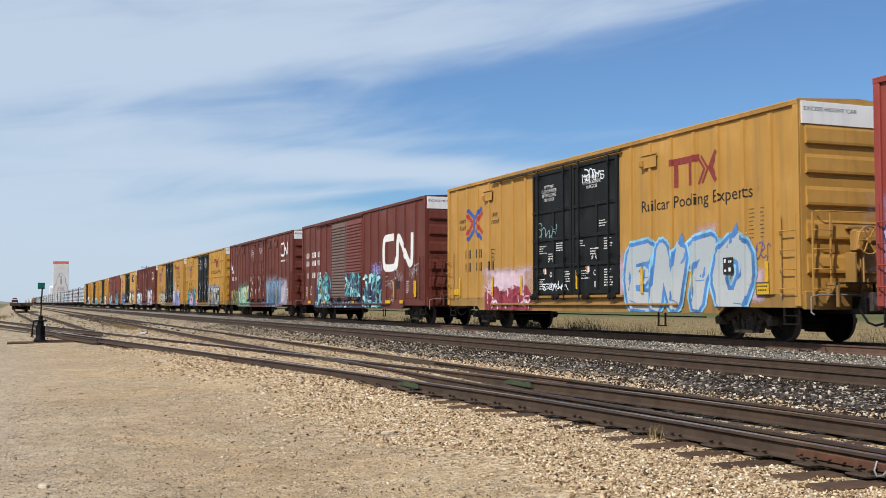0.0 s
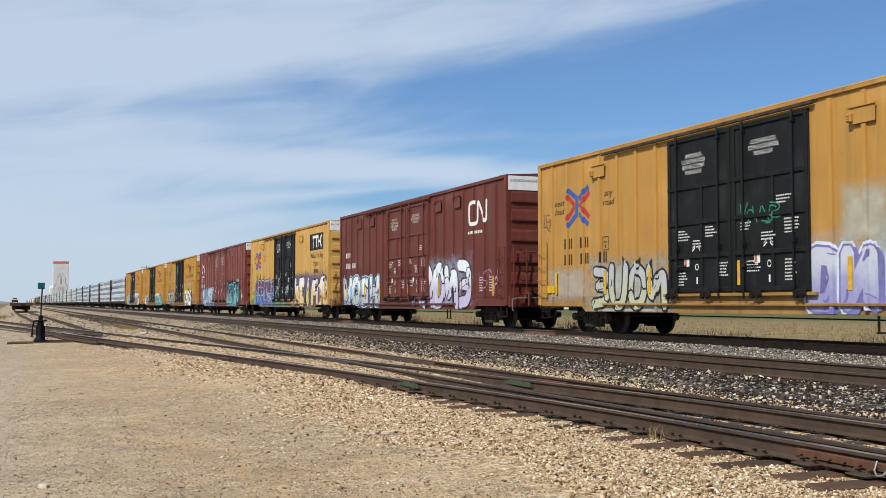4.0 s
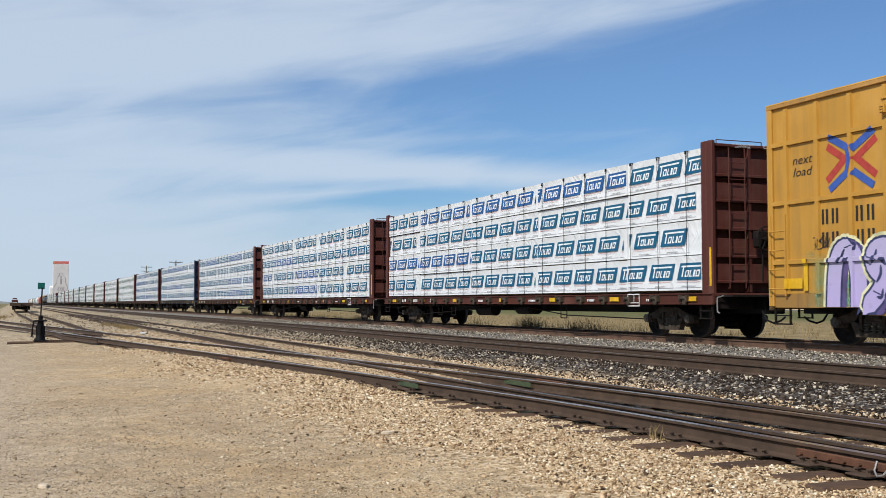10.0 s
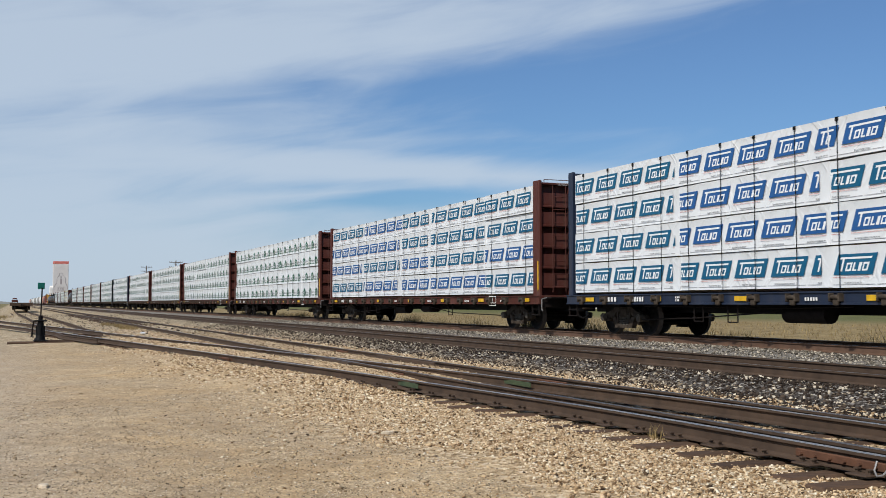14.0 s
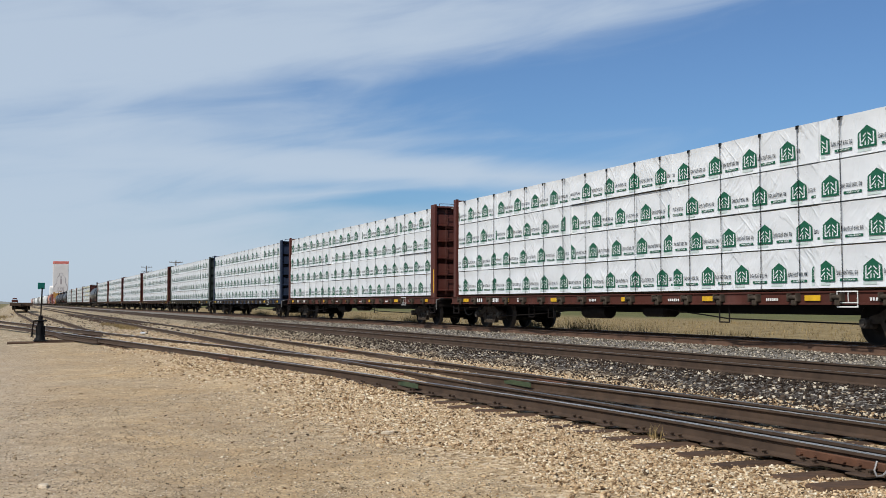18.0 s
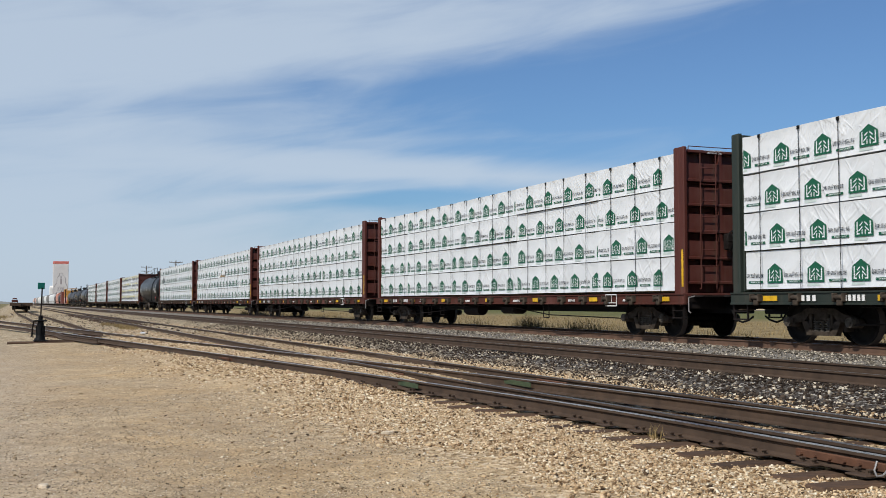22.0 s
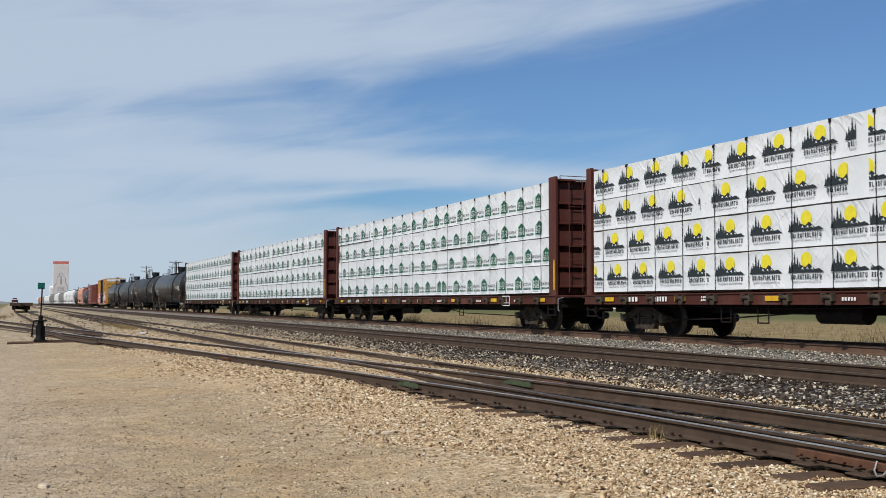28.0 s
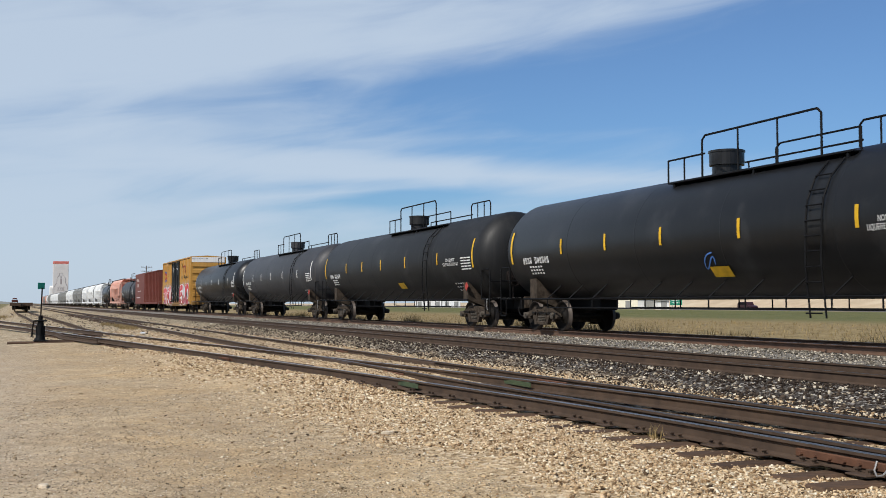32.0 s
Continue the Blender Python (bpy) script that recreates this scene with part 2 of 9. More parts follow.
M = dict(
    ground=ground_material(),
    tie=wood("weathered_tie_wood", (0.105, 0.064, 0.040)),
    cbsill=paint("grimy_oxide_sill_paint", (0.082, 0.027, 0.019), 0.7, 0.25, 0.7, 0.3, (0.035, 0.026, 0.02), 0.15),
    # On the cut levers this pale grey stands in for caught light.
    palesteel=plain("pale_grey_steel", (0.26, 0.25, 0.24), 0.5, 0.3, 0.3, 9.0, 0.1, 0.3),
    # Dusty steel, lightened in colour for the light springs and caps catch.
    coil=plain("dusty_lit_steel", (0.085, 0.072, 0.058), 0.8, 0.0, 0.4, 9.0, 0.3, 0.2),
    steel=plain("dark_cast_steel", (0.014, 0.011, 0.010), 0.7, 0.0, 0.4, 9.0, 0.2, 0.1),
    truck=plain("dusty_truck_steel", (0.054, 0.042, 0.032), 0.85, 0.0, 0.6, 7.0, 0.5, 0.1),
    wheel=plain("rolled_wheel_steel", (0.010, 0.008, 0.0065), 0.7, 0.0, 0.4, 9.0, 0.2, 0.15),
    tread=plain("polished_tread", (0.075, 0.06, 0.05), 0.55, 0.2, 0.3),
    railmain=plain("brown_rail_side", (0.115, 0.067, 0.044), 0.8, 0.0, 0.25, 5.0, 0.3),
    rail=plain("rusted_rail_side", (0.064, 0.041, 0.027), 0.8, 0.0, 0.35, 5.0, 0.3),
    railshine=plain("bright_running_band", (0.42, 0.40, 0.38), 0.3, 0.9, 0.2, 3.0, 0.02),
    railrust=plain("red_brown_rust", (0.105, 0.048, 0.027), 0.85, 0.0, 0.4, 7.0, 0.4),
    railtop=plain("polished_rail_head", (0.115, 0.097, 0.085), 0.42, 0.7, 0.25, 3.0, 0.02),
    black=plain("black_fittings", (0.006, 0.006, 0.0065), 0.55, 0.0, 0.3, 9.0, 0.1, 0.12),
    yellow=paint("weathered_yellow_paint", (0.4305, 0.2288, 0.05033), 0.55, 0.13, 0.28, 0.22),
    yellow2=paint("bright_yellow_paint", (0.4503, 0.237, 0.0383), 0.52, 0.12, 0.25, 0.15),
    brown=paint("oxide_brown_paint", (0.124, 0.0285, 0.0185), 0.55, 0.16, 0.42, 0.15),
    oxide=paint("oxide_red_paint", (0.080, 0.0205, 0.014), 0.58, 0.18, 0.42, 0.2),
    maroon=paint("faded_maroon_paint", (0.180, 0.047, 0.034), 0.48, 0.16, 0.42, 0.1),
    navy=paint("navy_blue_paint", (0.015, 0.024, 0.048), 0.5, 0.15, 0.25, 0.1),
    dgreen=paint("dark_green_paint", (0.022, 0.030, 0.024), 0.55, 0.15, 0.25, 0.1),
    blackdoor=paint("black_door_paint", (0.0105, 0.0118, 0.0118), 0.55, 0.25, 0.2, 0.0, (0.06, 0.052, 0.045), 0.15),
    tank=paint("black_tank_paint", (0.0085, 0.0088, 0.0095), 0.36, 0.25, 0.08, 0.0, (0.05, 0.045, 0.04), 0.32),
    tank3=paint("dusty_black_tank_paint", (0.014, 0.0142, 0.0145), 0.5, 0.25, 0.2, 0.0, (0.06, 0.055, 0.05), 0.25),
    tank2=paint("dusty_grey_tank_paint", (0.032, 0.033, 0.037), 0.5, 0.2, 0.25, 0.0, (0.13, 0.11, 0.09), 0.35),
    redcar=paint("faded_bright_red_paint", (0.264, 0.0484, 0.0352), 0.55, 0.15, 0.3, 0.2),
    brightoxide=paint("bright_oxide_paint", (0.145, 0.038, 0.027), 0.58, 0.15, 0.3, 0.1),
    yellowsill=paint("grimy_yellow_sill_paint", (0.30, 0.165, 0.045), 0.6, 0.2, 0.7, 0.6),
    paleyellow=paint("sun_faded_yellow_paint", (0.53, 0.315, 0.085), 0.55, 0.13, 0.25, 0.18),
    yellowedge=paint("rust_edged_yellow_paint", (0.38, 0.20, 0.05), 0.6, 0.2, 0.55, 0.5),
    greydoor=paint("greyed_brown_door_paint", (0.1672, 0.11, 0.0924), 0.6, 0.15, 0.35, 0.1),
    white=paint("white_end_paint", (0.78, 0.77, 0.74), 0.5, 0.06, 0.15),
    hopper=paint("grey_white_hopper_paint", (0.78, 0.785, 0.77), 0.5, 0.08, 0.3),
    hopper2=paint("dull_grey_hopper_paint", (0.2904, 0.2904, 0.2728), 0.5, 0.08, 0.3),
    pink=paint("faded_salmon_paint", (0.66, 0.37, 0.29), 0.55, 0.08, 0.25),
    ink_white=plain("white_stencil", (0.72, 0.71, 0.68), 0.6, 0, 0.12, 30, 0),
    ink_black=plain("black_stencil", (0.02, 0.018, 0.016), 0.6, 0, 0.2, 30, 0),
    ink_red=plain("faded_red_stencil", (0.36, 0.045, 0.035), 0.6, 0, 0.2, 12, 0),
    ink_maroon=plain("faded_maroon_stencil", (0.21, 0.035, 0.03), 0.6, 0, 0.25, 12, 0),
    ink_rust=plain("orange_label_print", (0.42, 0.13, 0.04), 0.6, 0, 0.2, 12, 0),
    ink_blue=plain("blue_stencil", (0.04, 0.09, 0.33), 0.6, 0, 0.2, 12, 0),
    reflector=plain("yellow_reflective_strip", (0.60, 0.35, 0.015), 0.5, 0, 0.25, 5, 0),
    lumber=wood("sawn_lumber", (0.42, 0.31, 0.18), 0.25),
)


# ------------------------------------------------------------------ mesh helpers
class Build:
    """Collects faces for one mesh; every face remembers its material slot."""

    def __init__(self):
        self.v, self.f, self.m, self.smooth = [], [], [], []

    def add(self, verts, faces, slot=0, smooth=False):
        o = len(self.v)
        self.v += [tuple(p) for p in verts]
        self.f += [tuple(i + o for i in f) for f in faces]
        self.m += [slot] * len(faces)
        self.smooth += [smooth] * len(faces)
        return self

    def box(self, x0, x1, y0, y1, z0, z1, slot=0, cut=0.0):
        """A block; cut bevels the edges along x, y and z of the outline seen from above and the side."""
        if cut <= 0:
            v = [(x, y, z) for x in (x0, x1) for y in (y0, y1) for z in (z0, z1)]
            f = [(0, 1, 3, 2), (4, 6, 7, 5), (0, 4, 5, 1), (2, 3, 7, 6), (0, 2, 6, 4), (1, 5, 7, 3)]
            return self.add(v, f, slot)
        c = min(cut, (x1 - x0) * 0.45, (y1 - y0) * 0.45, (z1 - z0) * 0.45)
        rings = []
        for z, s in ((z0, c), (z0 + c, 0), (z1 - c, 0), (z1, c)):
            a, b, d, e = x0 + s, x1 - s, y0 + s, y1 - s
            k = c if s == 0 else c * 0.6
            rings.append([(a + k, d, z), (b - k, d, z), (b, d + k, z), (b, e - k, z), (b - k, e, z), (a + k, e, z), (a, e - k, z), (a, d + k, z)])
        v = [p for r in rings for p in r]
        f = [tuple(range(7, -1, -1)), tuple(range(24, 32))]
        for r in range(3):
            for i in range(8):
                j = (i + 1) % 8
                f.append((r * 8 + i, r * 8 + j, r * 8 + 8 + j, r * 8 + 8 + i))
        return self.add(v, f, slot)

    def rod(self, p, q, r, n=8, slot=0, r2=None, caps=True):
        p, q = Vector(p), Vector(q)
        r2 = r if r2 is None else r2
        d = (q - p).normalized()
        a = d.orthogonal().normalized()
        b = d.cross(a)
        v = []
        for c, s in ((p, r), (q, r2)):
            for i in range(n):
                t = 2 * math.pi * i / n
                v.append(c + (a * math.cos(t) + b * math.sin(t)) * s)
        f = [(i, (i + 1) % n, n + (i + 1) % n, n + i) for i in range(n)]
        self.add(v, f, slot, n > 6)
        if caps:
            self.add(v, [tuple(range(n - 1, -1, -1)), tuple(range(n, 2 * n))], slot)
        return self

    def pipe(self, pts, r, n=6, slot=0):
        for a, b in zip(pts, pts[1:]):
            self.rod(a, b, r, n, slot)
        return self

    def lathe(self, profile, axis="x", n=24, slot=0, centre=(0, 0, 0), smooth=True):
        """profile: (along, radius) pairs turned round an axis."""
        v = []
        for s, r in profile:
            for i in range(n):
                t = 2 * math.pi * i / n
                c, d = r * math.cos(t), r * math.sin(t)
                p = {"x": (s, c, d), "y": (c, s, d), "z": (c, d, s)}[axis]
                v.append(tuple(a + b for a, b in zip(p, centre)))
        f = []
        for k in range(len(profile) - 1):
            for i in range(n):
                j = (i + 1) % n
                f.append((k * n + i, k * n + j, k * n + n + j, k * n + n + i))
        return self.add(v, f, slot, smooth)

    def extrude(self, poly, axis, a, b, slot=0):
        """A flat outline pushed from a to b along an axis; outline in the other two, in order."""
        def at(p, s):
            return {"x": (s, p[0], p[1]), "y": (p[0], s, p[1]), "z": (p[0], p[1], s)}[axis]
        n = len(poly)
        v = [at(p, a) for p in poly] + [at(p, b) for p in poly]
        f = [tuple(range(n)), tuple(range(2 * n - 1, n - 1, -1))]
        f += [(i, n + i, n + (i + 1) % n, (i + 1) % n) for i in range(n)]
        return self.add(v, f, slot)

    def mesh(self, name, mats):
        me = bpy.data.meshes.new(name)
        me.from_pydata(self.v, [], self.f)
        for m in (mats if isinstance(mats, (list, tuple)) else [mats]):
            me.materials.append(m)
        me.polygons.foreach_set("material_index", self.m)
        me.polygons.foreach_set("use_smooth", self.smooth)
        bm = bmesh.new()
        bm.from_mesh(me)
        bmesh.ops.recalc_face_normals(bm, faces=bm.faces)
        bm.to_mesh(me)
        bm.free()
        return me


MESHES = {}


def part(name, shape, mats, parent, label="", at=None, turn=None):
    """Links a shape (Build or mesh) as one mesh object under a thing or part."""
    me = shape.mesh(name, mats) if isinstance(shape, Build) else shape
    ob = new(name, me)
    ob.parent = parent
    if at is not None:
        ob.location = at
    if turn is not None:
        ob.rotation_euler = [radians(a) for a in turn]
    if label:
        tagged(ob, label)
    return ob


def shared(key, make, mats):
    """Mesh data built once and shared by all alike pieces."""
    if key not in MESHES:
        MESHES[key] = make().mesh(key[0] if isinstance(key, tuple) else key, mats)
    return MESHES[key]


def thing(name, label, category, group="", kind="", at=(0, 0, 0)):
    ob = new(name)
    ob.empty_display_size = 0.3
    ob.location = at
    return tagged(ob, label, category, group, kind)


# ------------------------------------------------------------------ ground
PROFILE = [(-400, -0.55), (-20, -0.5), (-1.0, -0.46), (1.0, -0.40), (3.9, -0.375), (4.7, -0.382), (7.8, -0.378), (8.8, -0.47), (10.0, -0.45), (10.6, -0.335), (13.5, -0.335), (14.1, -0.31),
           (14.9, -0.178), (18.1, -0.178), (19.4, -0.75), (22, -1.15), (28, -1.15), (48, -0.9), (110, -0.7), (400, -0.6), (4500, -0.5)]


def ground_z(y):
    return float(np.interp(y, [p[0] for p in PROFILE], [p[1] for p in PROFILE]))


NEAR_Y = 6.42


def near_y(x):
    """Centre of the near through track, which eases over a little at the switch points."""
    u = min(1.0, max(0.0, (x + 14.5) / 5.5))
    return NEAR_Y + 0.13 * u * u * (3 - 2 * u)


def turnout_y(x):
    """Centre of the diverging track."""
    u = -x
    if u < 5:
        d = 0.25
    elif u < 18:
        d = 0.25 + 0.005 * (u - 5) ** 2
    else:
        d = 1.095 + 0.13 * (u - 18)
    return near_y(x) - d


def rough_z(x, y):
    """Ground height with unevenness, calmer under the tracks."""
    z = ground_z(y)
    amp = 0.04 if y < 1.0 else 0.02 if y < 18.5 else 0.12
    if 3.0 < y < 9.5 and -60 < x < 5:
        # stone heaped up between the rails of the near tracks
        d = min(abs(y - near_y(x)), abs(y - turnout_y(x)) if x > -40 else 9.0)
        z += 0.07 * min(1.0, max(0.0, (0.68 - d) / 0.16)) * min(1.0, max(0.15, (-x - 12.5) / 4))
        if 2.4 < y < 8.3:
            z += 0.055 * min(1.0, max(0.0, (-x - 11.5) / 5)) * min(1.0, (y - 2.4) / 0.8, (8.3 - y) / 0.8)
    return z + amp * noise.noise((x * 0.22, y * 0.3, 3.1)) + amp * 0.5 * noise.noise((x * 0.9, y * 0.9, 8.2))


def make_ground():
    ys = [-400, -150, -60, -30, -16, -9, -5, -3] + [round(-2 + 0.35 * i, 3) for i in range(15)] + [round(3.2 + 0.13 * i, 3) for i in range(40)] + [round(8.4 + 0.35 * i, 3) for i in range(37)] + [22, 24, 27, 31, 36, 42, 48, 60, 80, 110, 160, 260, 420, 700, 1200, 2200, 4500]
    ys = sorted(set(ys))
    xs = [-4600, -3000, -2000, -1400, -1000, -750, -560, -420, -320, -250, -200, -165, -140, -120, -105, -92, -82, -73, -66, -60, -55]
    xs += [-50.0 + 0.5 * i for i in range(103)] + [4, 8, 14, 24, 40, 70, 120, 220, 420, 900, 2500]
    b = Build()
    nx, ny = len(xs), len(ys)
    v = [(x, y, rough_z(x, y)) for x in xs for y in ys]
    f = [(i * ny + j, (i + 1) * ny + j, (i + 1) * ny + j + 1, i * ny + j + 1) for i in range(nx - 1) for j in range(ny - 1)]
    b.add(v, f, 0, True)
    return tagged(new("ground", b.mesh("ground", M["ground"])), "tan gravel ground with grey ballast and dry grass beyond", "ground", kind="structure")


make_ground()


# ------------------------------------------------------------------ tracks
TRAIN_Y, MID_Y, NEAR_Y, SIDE_Y = 16.52, 12.05, 6.42, 2.1
TRAIN_Z, MID_Z, NEAR_Z = 0.0, -0.15, -0.20
RAIL = [(-0.036, 0), (0.036, 0), (0.036, -0.028), (0.011, -0.045), (0.011, -0.135), (0.066, -0.155), (0.066, -0.17), (-0.066, -0.17), (-0.066, -0.155), (-0.011, -0.135), (-0.011, -0.045), (-0.036, -0.028)]


def rail_build(path, top, tall=1.0):
    """A rail along points (x, y); its head's top at height top, with a polished running band."""
    b = Build()
    n = len(RAIL)
    pts = [Vector((x, y)) for x, y in path]
    v = []
    for i, p in enumerate(pts):
        d = (pts[min(i + 1, len(pts) - 1)] - pts[max(i - 1, 0)]).normalized()
        s = Vector((-d.y, d.x))
        for a, z in RAIL:
            v.append((p.x + s.x * a, p.y + s.y * a, top + z * tall))
    f, m = [], []
    for i in range(len(pts) - 1):
        for j in range(n):
            f.append((i * n + j, i * n + (j + 1) % n, (i + 1) * n + (j + 1) % n, (i + 1) * n + j))
            m.append(1 if j == 0 else 0)
    b.add(v, f)
    b.m = m
    b.add(v[:n], [tuple(range(n))])
    b.add(v[-n:], [tuple(range(n))])
    return b


def tie_mesh(length):
    return shared(("tie", length), lambda: Build().box(-0.105, 0.105, -length / 2, length / 2, -0.16, 0.0, 0, 0.018), M["tie"])


def plate_mesh():
    def make():
        b = Build().box(-0.1, 0.1, -0.17, 0.17, 0, 0.014, 0, 0.004)
        for sx in (-0.06, 0.06):
            for sy in (-0.09, 0.09):
                b.box(sx - 0.012, sx + 0.012, sy - 0.012, sy + 0.012, 0.014, 0.045)
                b.box(sx - 0.02, sx + 0.02, sy - 0.022, sy + 0.014, 0.04, 0.05)
        return b
    return shared("tie_plate", make, M["rail"])


def bar_mesh():
    def make():
        b = Build()
        for s in (-1, 1):
            b.box(-0.45, 0.45, min(s * 0.014, s * 0.048), max(s * 0.014, s * 0.048), -0.128, -0.05, 0, 0.008)
            for i in range(6):
                b.rod((-0.375 + 0.15 * i, s * 0.04, -0.092), (-0.375 + 0.15 * i, s * 0.075, -0.092), 0.018, 6)
        return b
    return shared("joint_bar", make, M["railrust"])


def track(name, label, rails, top, ties, bury=0.0, head="railtop", side="rail", tall=1.0):
    """rails: list of (x, y) paths; ties: list of (x, y, length, turn)."""
    tr = thing(name, label, "railway track", kind="structure")
    for path in rails:
        part("rail", rail_build(path, top, tall), [M[side], M[head]], tr)
    rest = Build()
    for x, y, length, turn in ties:
        if x > -46:
            part("tie", tie_mesh(length), None, tr, at=(x, y, top - 0.168 * tall - bury + random.uniform(-0.012, 0.006)), turn=(0, 0, turn + random.uniform(-1.5, 1.5)))
        else:
            rest.box(x - 0.115, x + 0.115, y - length / 2, y + length / 2, top - 0.33, top - 0.172 * tall - bury)
    if rest.v:
        far = part("far_ties", rest, M["tie"], tr)
        tagged(far, kind="stuff")
    return tr


def straight(y, x0=-1500.0, x1=60.0):
    return [(x0, y), (-400, y), (-100, y), (x1, y)]


def ties_along(y, x0, x1, step, length=2.6):
    out, x = [], x1
    while x > x0:
        out.append((x + random.uniform(-0.04, 0.04), y + random.uniform(-0.05, 0.05), length, 0))
        x -= step
    return out


G = 0.7535
track("track_main", "rusty brown main line rails on weathered ties", [straight(TRAIN_Y - G), straight(TRAIN_Y + G)], TRAIN_Z, ties_along(TRAIN_Y, -260, -12, 0.53), 0.03, side="railmain")
track("track_passing", "dark steel passing track on grey ballast", [straight(MID_Y - G), straight(MID_Y + G)], MID_Z, ties_along(MID_Y, -200, -8, 0.53), 0.03)


def offset_path(fn, off, xs):
    out = []
    for x in xs:
        d = Vector((-1.0, (fn(x - 0.1) - fn(x)) / 0.1)).normalized()
        out.append((x + d.y * off, fn(x) - d.x * off))
    return out


XS_CURVE = [4.0 - 0.8 * i for i in range(36)] + [-25 - 3 * i for i in range(14)] + [-70 - 12 * i for i in range(8)]
GN = 0.725
far_rail = offset_path(turnout_y, GN, XS_CURVE)
near_rail = offset_path(turnout_y, -GN, XS_CURVE)
XS_THROUGH = [4.0 - 0.8 * i for i in range(22)] + [-14, -40, -100, -400, -1500]
near_track = track("track_near", "rusty turnout rails on pale gravel and old ties",
                   [offset_path(near_y, -GN, XS_THROUGH), offset_path(near_y, GN, XS_THROUGH)], NEAR_Z,
                   [(x, near_y(x) - 0.10 - 0.12 - (0.16 * min(3, (-x - 9) / 5) if -26 < x < -9 else 0.0), ln + random.uniform(-0.12, 0.12), t) for x, y, ln, t in ties_along(NEAR_Y, -26, 2, 0.55, 2.72)]
                   + ties_along(NEAR_Y, -120, -26, 0.55) + [(x, turnout_y(x) + 0.12, 2.05, 7.4) for x in [-26.5 - 0.55 * i for i in range(34)]], 0.022, tall=0.8)
for run in (far_rail, near_rail):
    part("rail", rail_build(run, NEAR_Z + 0.004, 0.8), [M["rail"], M["railshine"]], near_track, "rusty rail with a bright polished head")
FAR_SIDE_Y = 1.2


def siding_rail(off):
    """The siding runs a little nearer the yard road up the line and swings in to the switch."""
    return [(-1500, FAR_SIDE_Y + off), (-400, FAR_SIDE_Y + off), (-150, FAR_SIDE_Y + 0.03 + off), (-120, FAR_SIDE_Y + 0.22 + off), (-90, SIDE_Y - 0.28 + off), (-60, SIDE_Y + off), (-46, SIDE_Y + off + 0.05),
            (-38, 1.62 if off < 0 else 3.25), (-33, 2.36 if off < 0 else 3.86)]


def siding_y(x):
    return float(np.interp(x, [-150, -120, -90, -60], [FAR_SIDE_Y, FAR_SIDE_Y + 0.22, SIDE_Y - 0.28, SIDE_Y]))


side_track = track("track_siding", "old siding rails half sunk in gravel", [siding_rail(-G), siding_rail(G)], NEAR_Z, [(x, y + siding_y(x) - SIDE_Y, ln, t) for x, y, ln, t in ties_along(SIDE_Y, -190, -40, 0.55)], 0.10, "rail", tall=0.8)


def turnout_details():
    """Joint bars, tie plates, guard rails and frog on the near track."""
    for x, y in ((-6.15, turnout_y(-6.15) - GN), (-9.9, near_y(-9.9) + GN), (-13.6, NEAR_Y + GN), (-16.2, NEAR_Y - GN), (-24.0, NEAR_Y + GN), (-22.0, turnout_y(-22.0) - GN)):
        part("joint_bar", bar_mesh(), None, near_track, "rusty bolted joint bar", at=(x, y, NEAR_Z)).scale = (1, 1, 0.8)
    for x in [-4.2 - 0.55 * i for i in range(34)]:
        for y in (turnout_y(x) - GN, near_y(x) + GN):
            part("tie_plate", plate_mesh(), None, near_track, at=(x, y, NEAR_Z - 0.137))
    # Green paint on the rail sides, built as thin added strips.
    gm = plain("green_painted_steel", (0.045, 0.065, 0.032), 0.6, 0, 0.3)
    for x, y in ((-13.8, turnout_y(-13.8) - GN - 0.043), (-13.45, turnout_y(-13.45) + GN - 0.043)):
        b = Build().box(-0.42, 0.42, -0.006, 0.006, -0.085, -0.02, 0, 0.003)
        part("guard_bar", b, gm, near_track, "thin added strip for green paint on the rail side", at=(x, y, NEAR_Z))
    b = Build().box(-1.6, 1.6, -0.02, 0.02, -0.135, -0.004, 0, 0.008)
    part("guard_rail", b, [M["rail"]], near_track, at=(-19.4, NEAR_Y + GN - 0.16, NEAR_Z))
    part("guard_rail", b, [M["rail"]], near_track, at=(-19.4, turnout_y(-19.4) - GN + 0.16, NEAR_Z), turn=(0, 0, 7.4))
    f = Build().extrude([(-1.3, -0.03), (1.5, -0.12), (1.5, 0.12), (-1.3, 0.05)], "z", -0.14, -0.006)
    part("frog", f, M["rail"], near_track, "worn cast steel frog", at=(-19.9, NEAR_Y - GN, NEAR_Z))
    wire = Build().pipe([(-0.02, 0, -0.03), (-0.01, -0.035, -0.09), (0.03, -0.05, -0.125), (0.08, -0.045, -0.11), (0.1, -0.01, -0.06)], 0.007, 6)
    part("bond_wire", wire, M["palesteel"], near_track, "looped grey bond wire", at=(-5.75, turnout_y(-5.75) - GN - 0.05, NEAR_Z))


turnout_details()


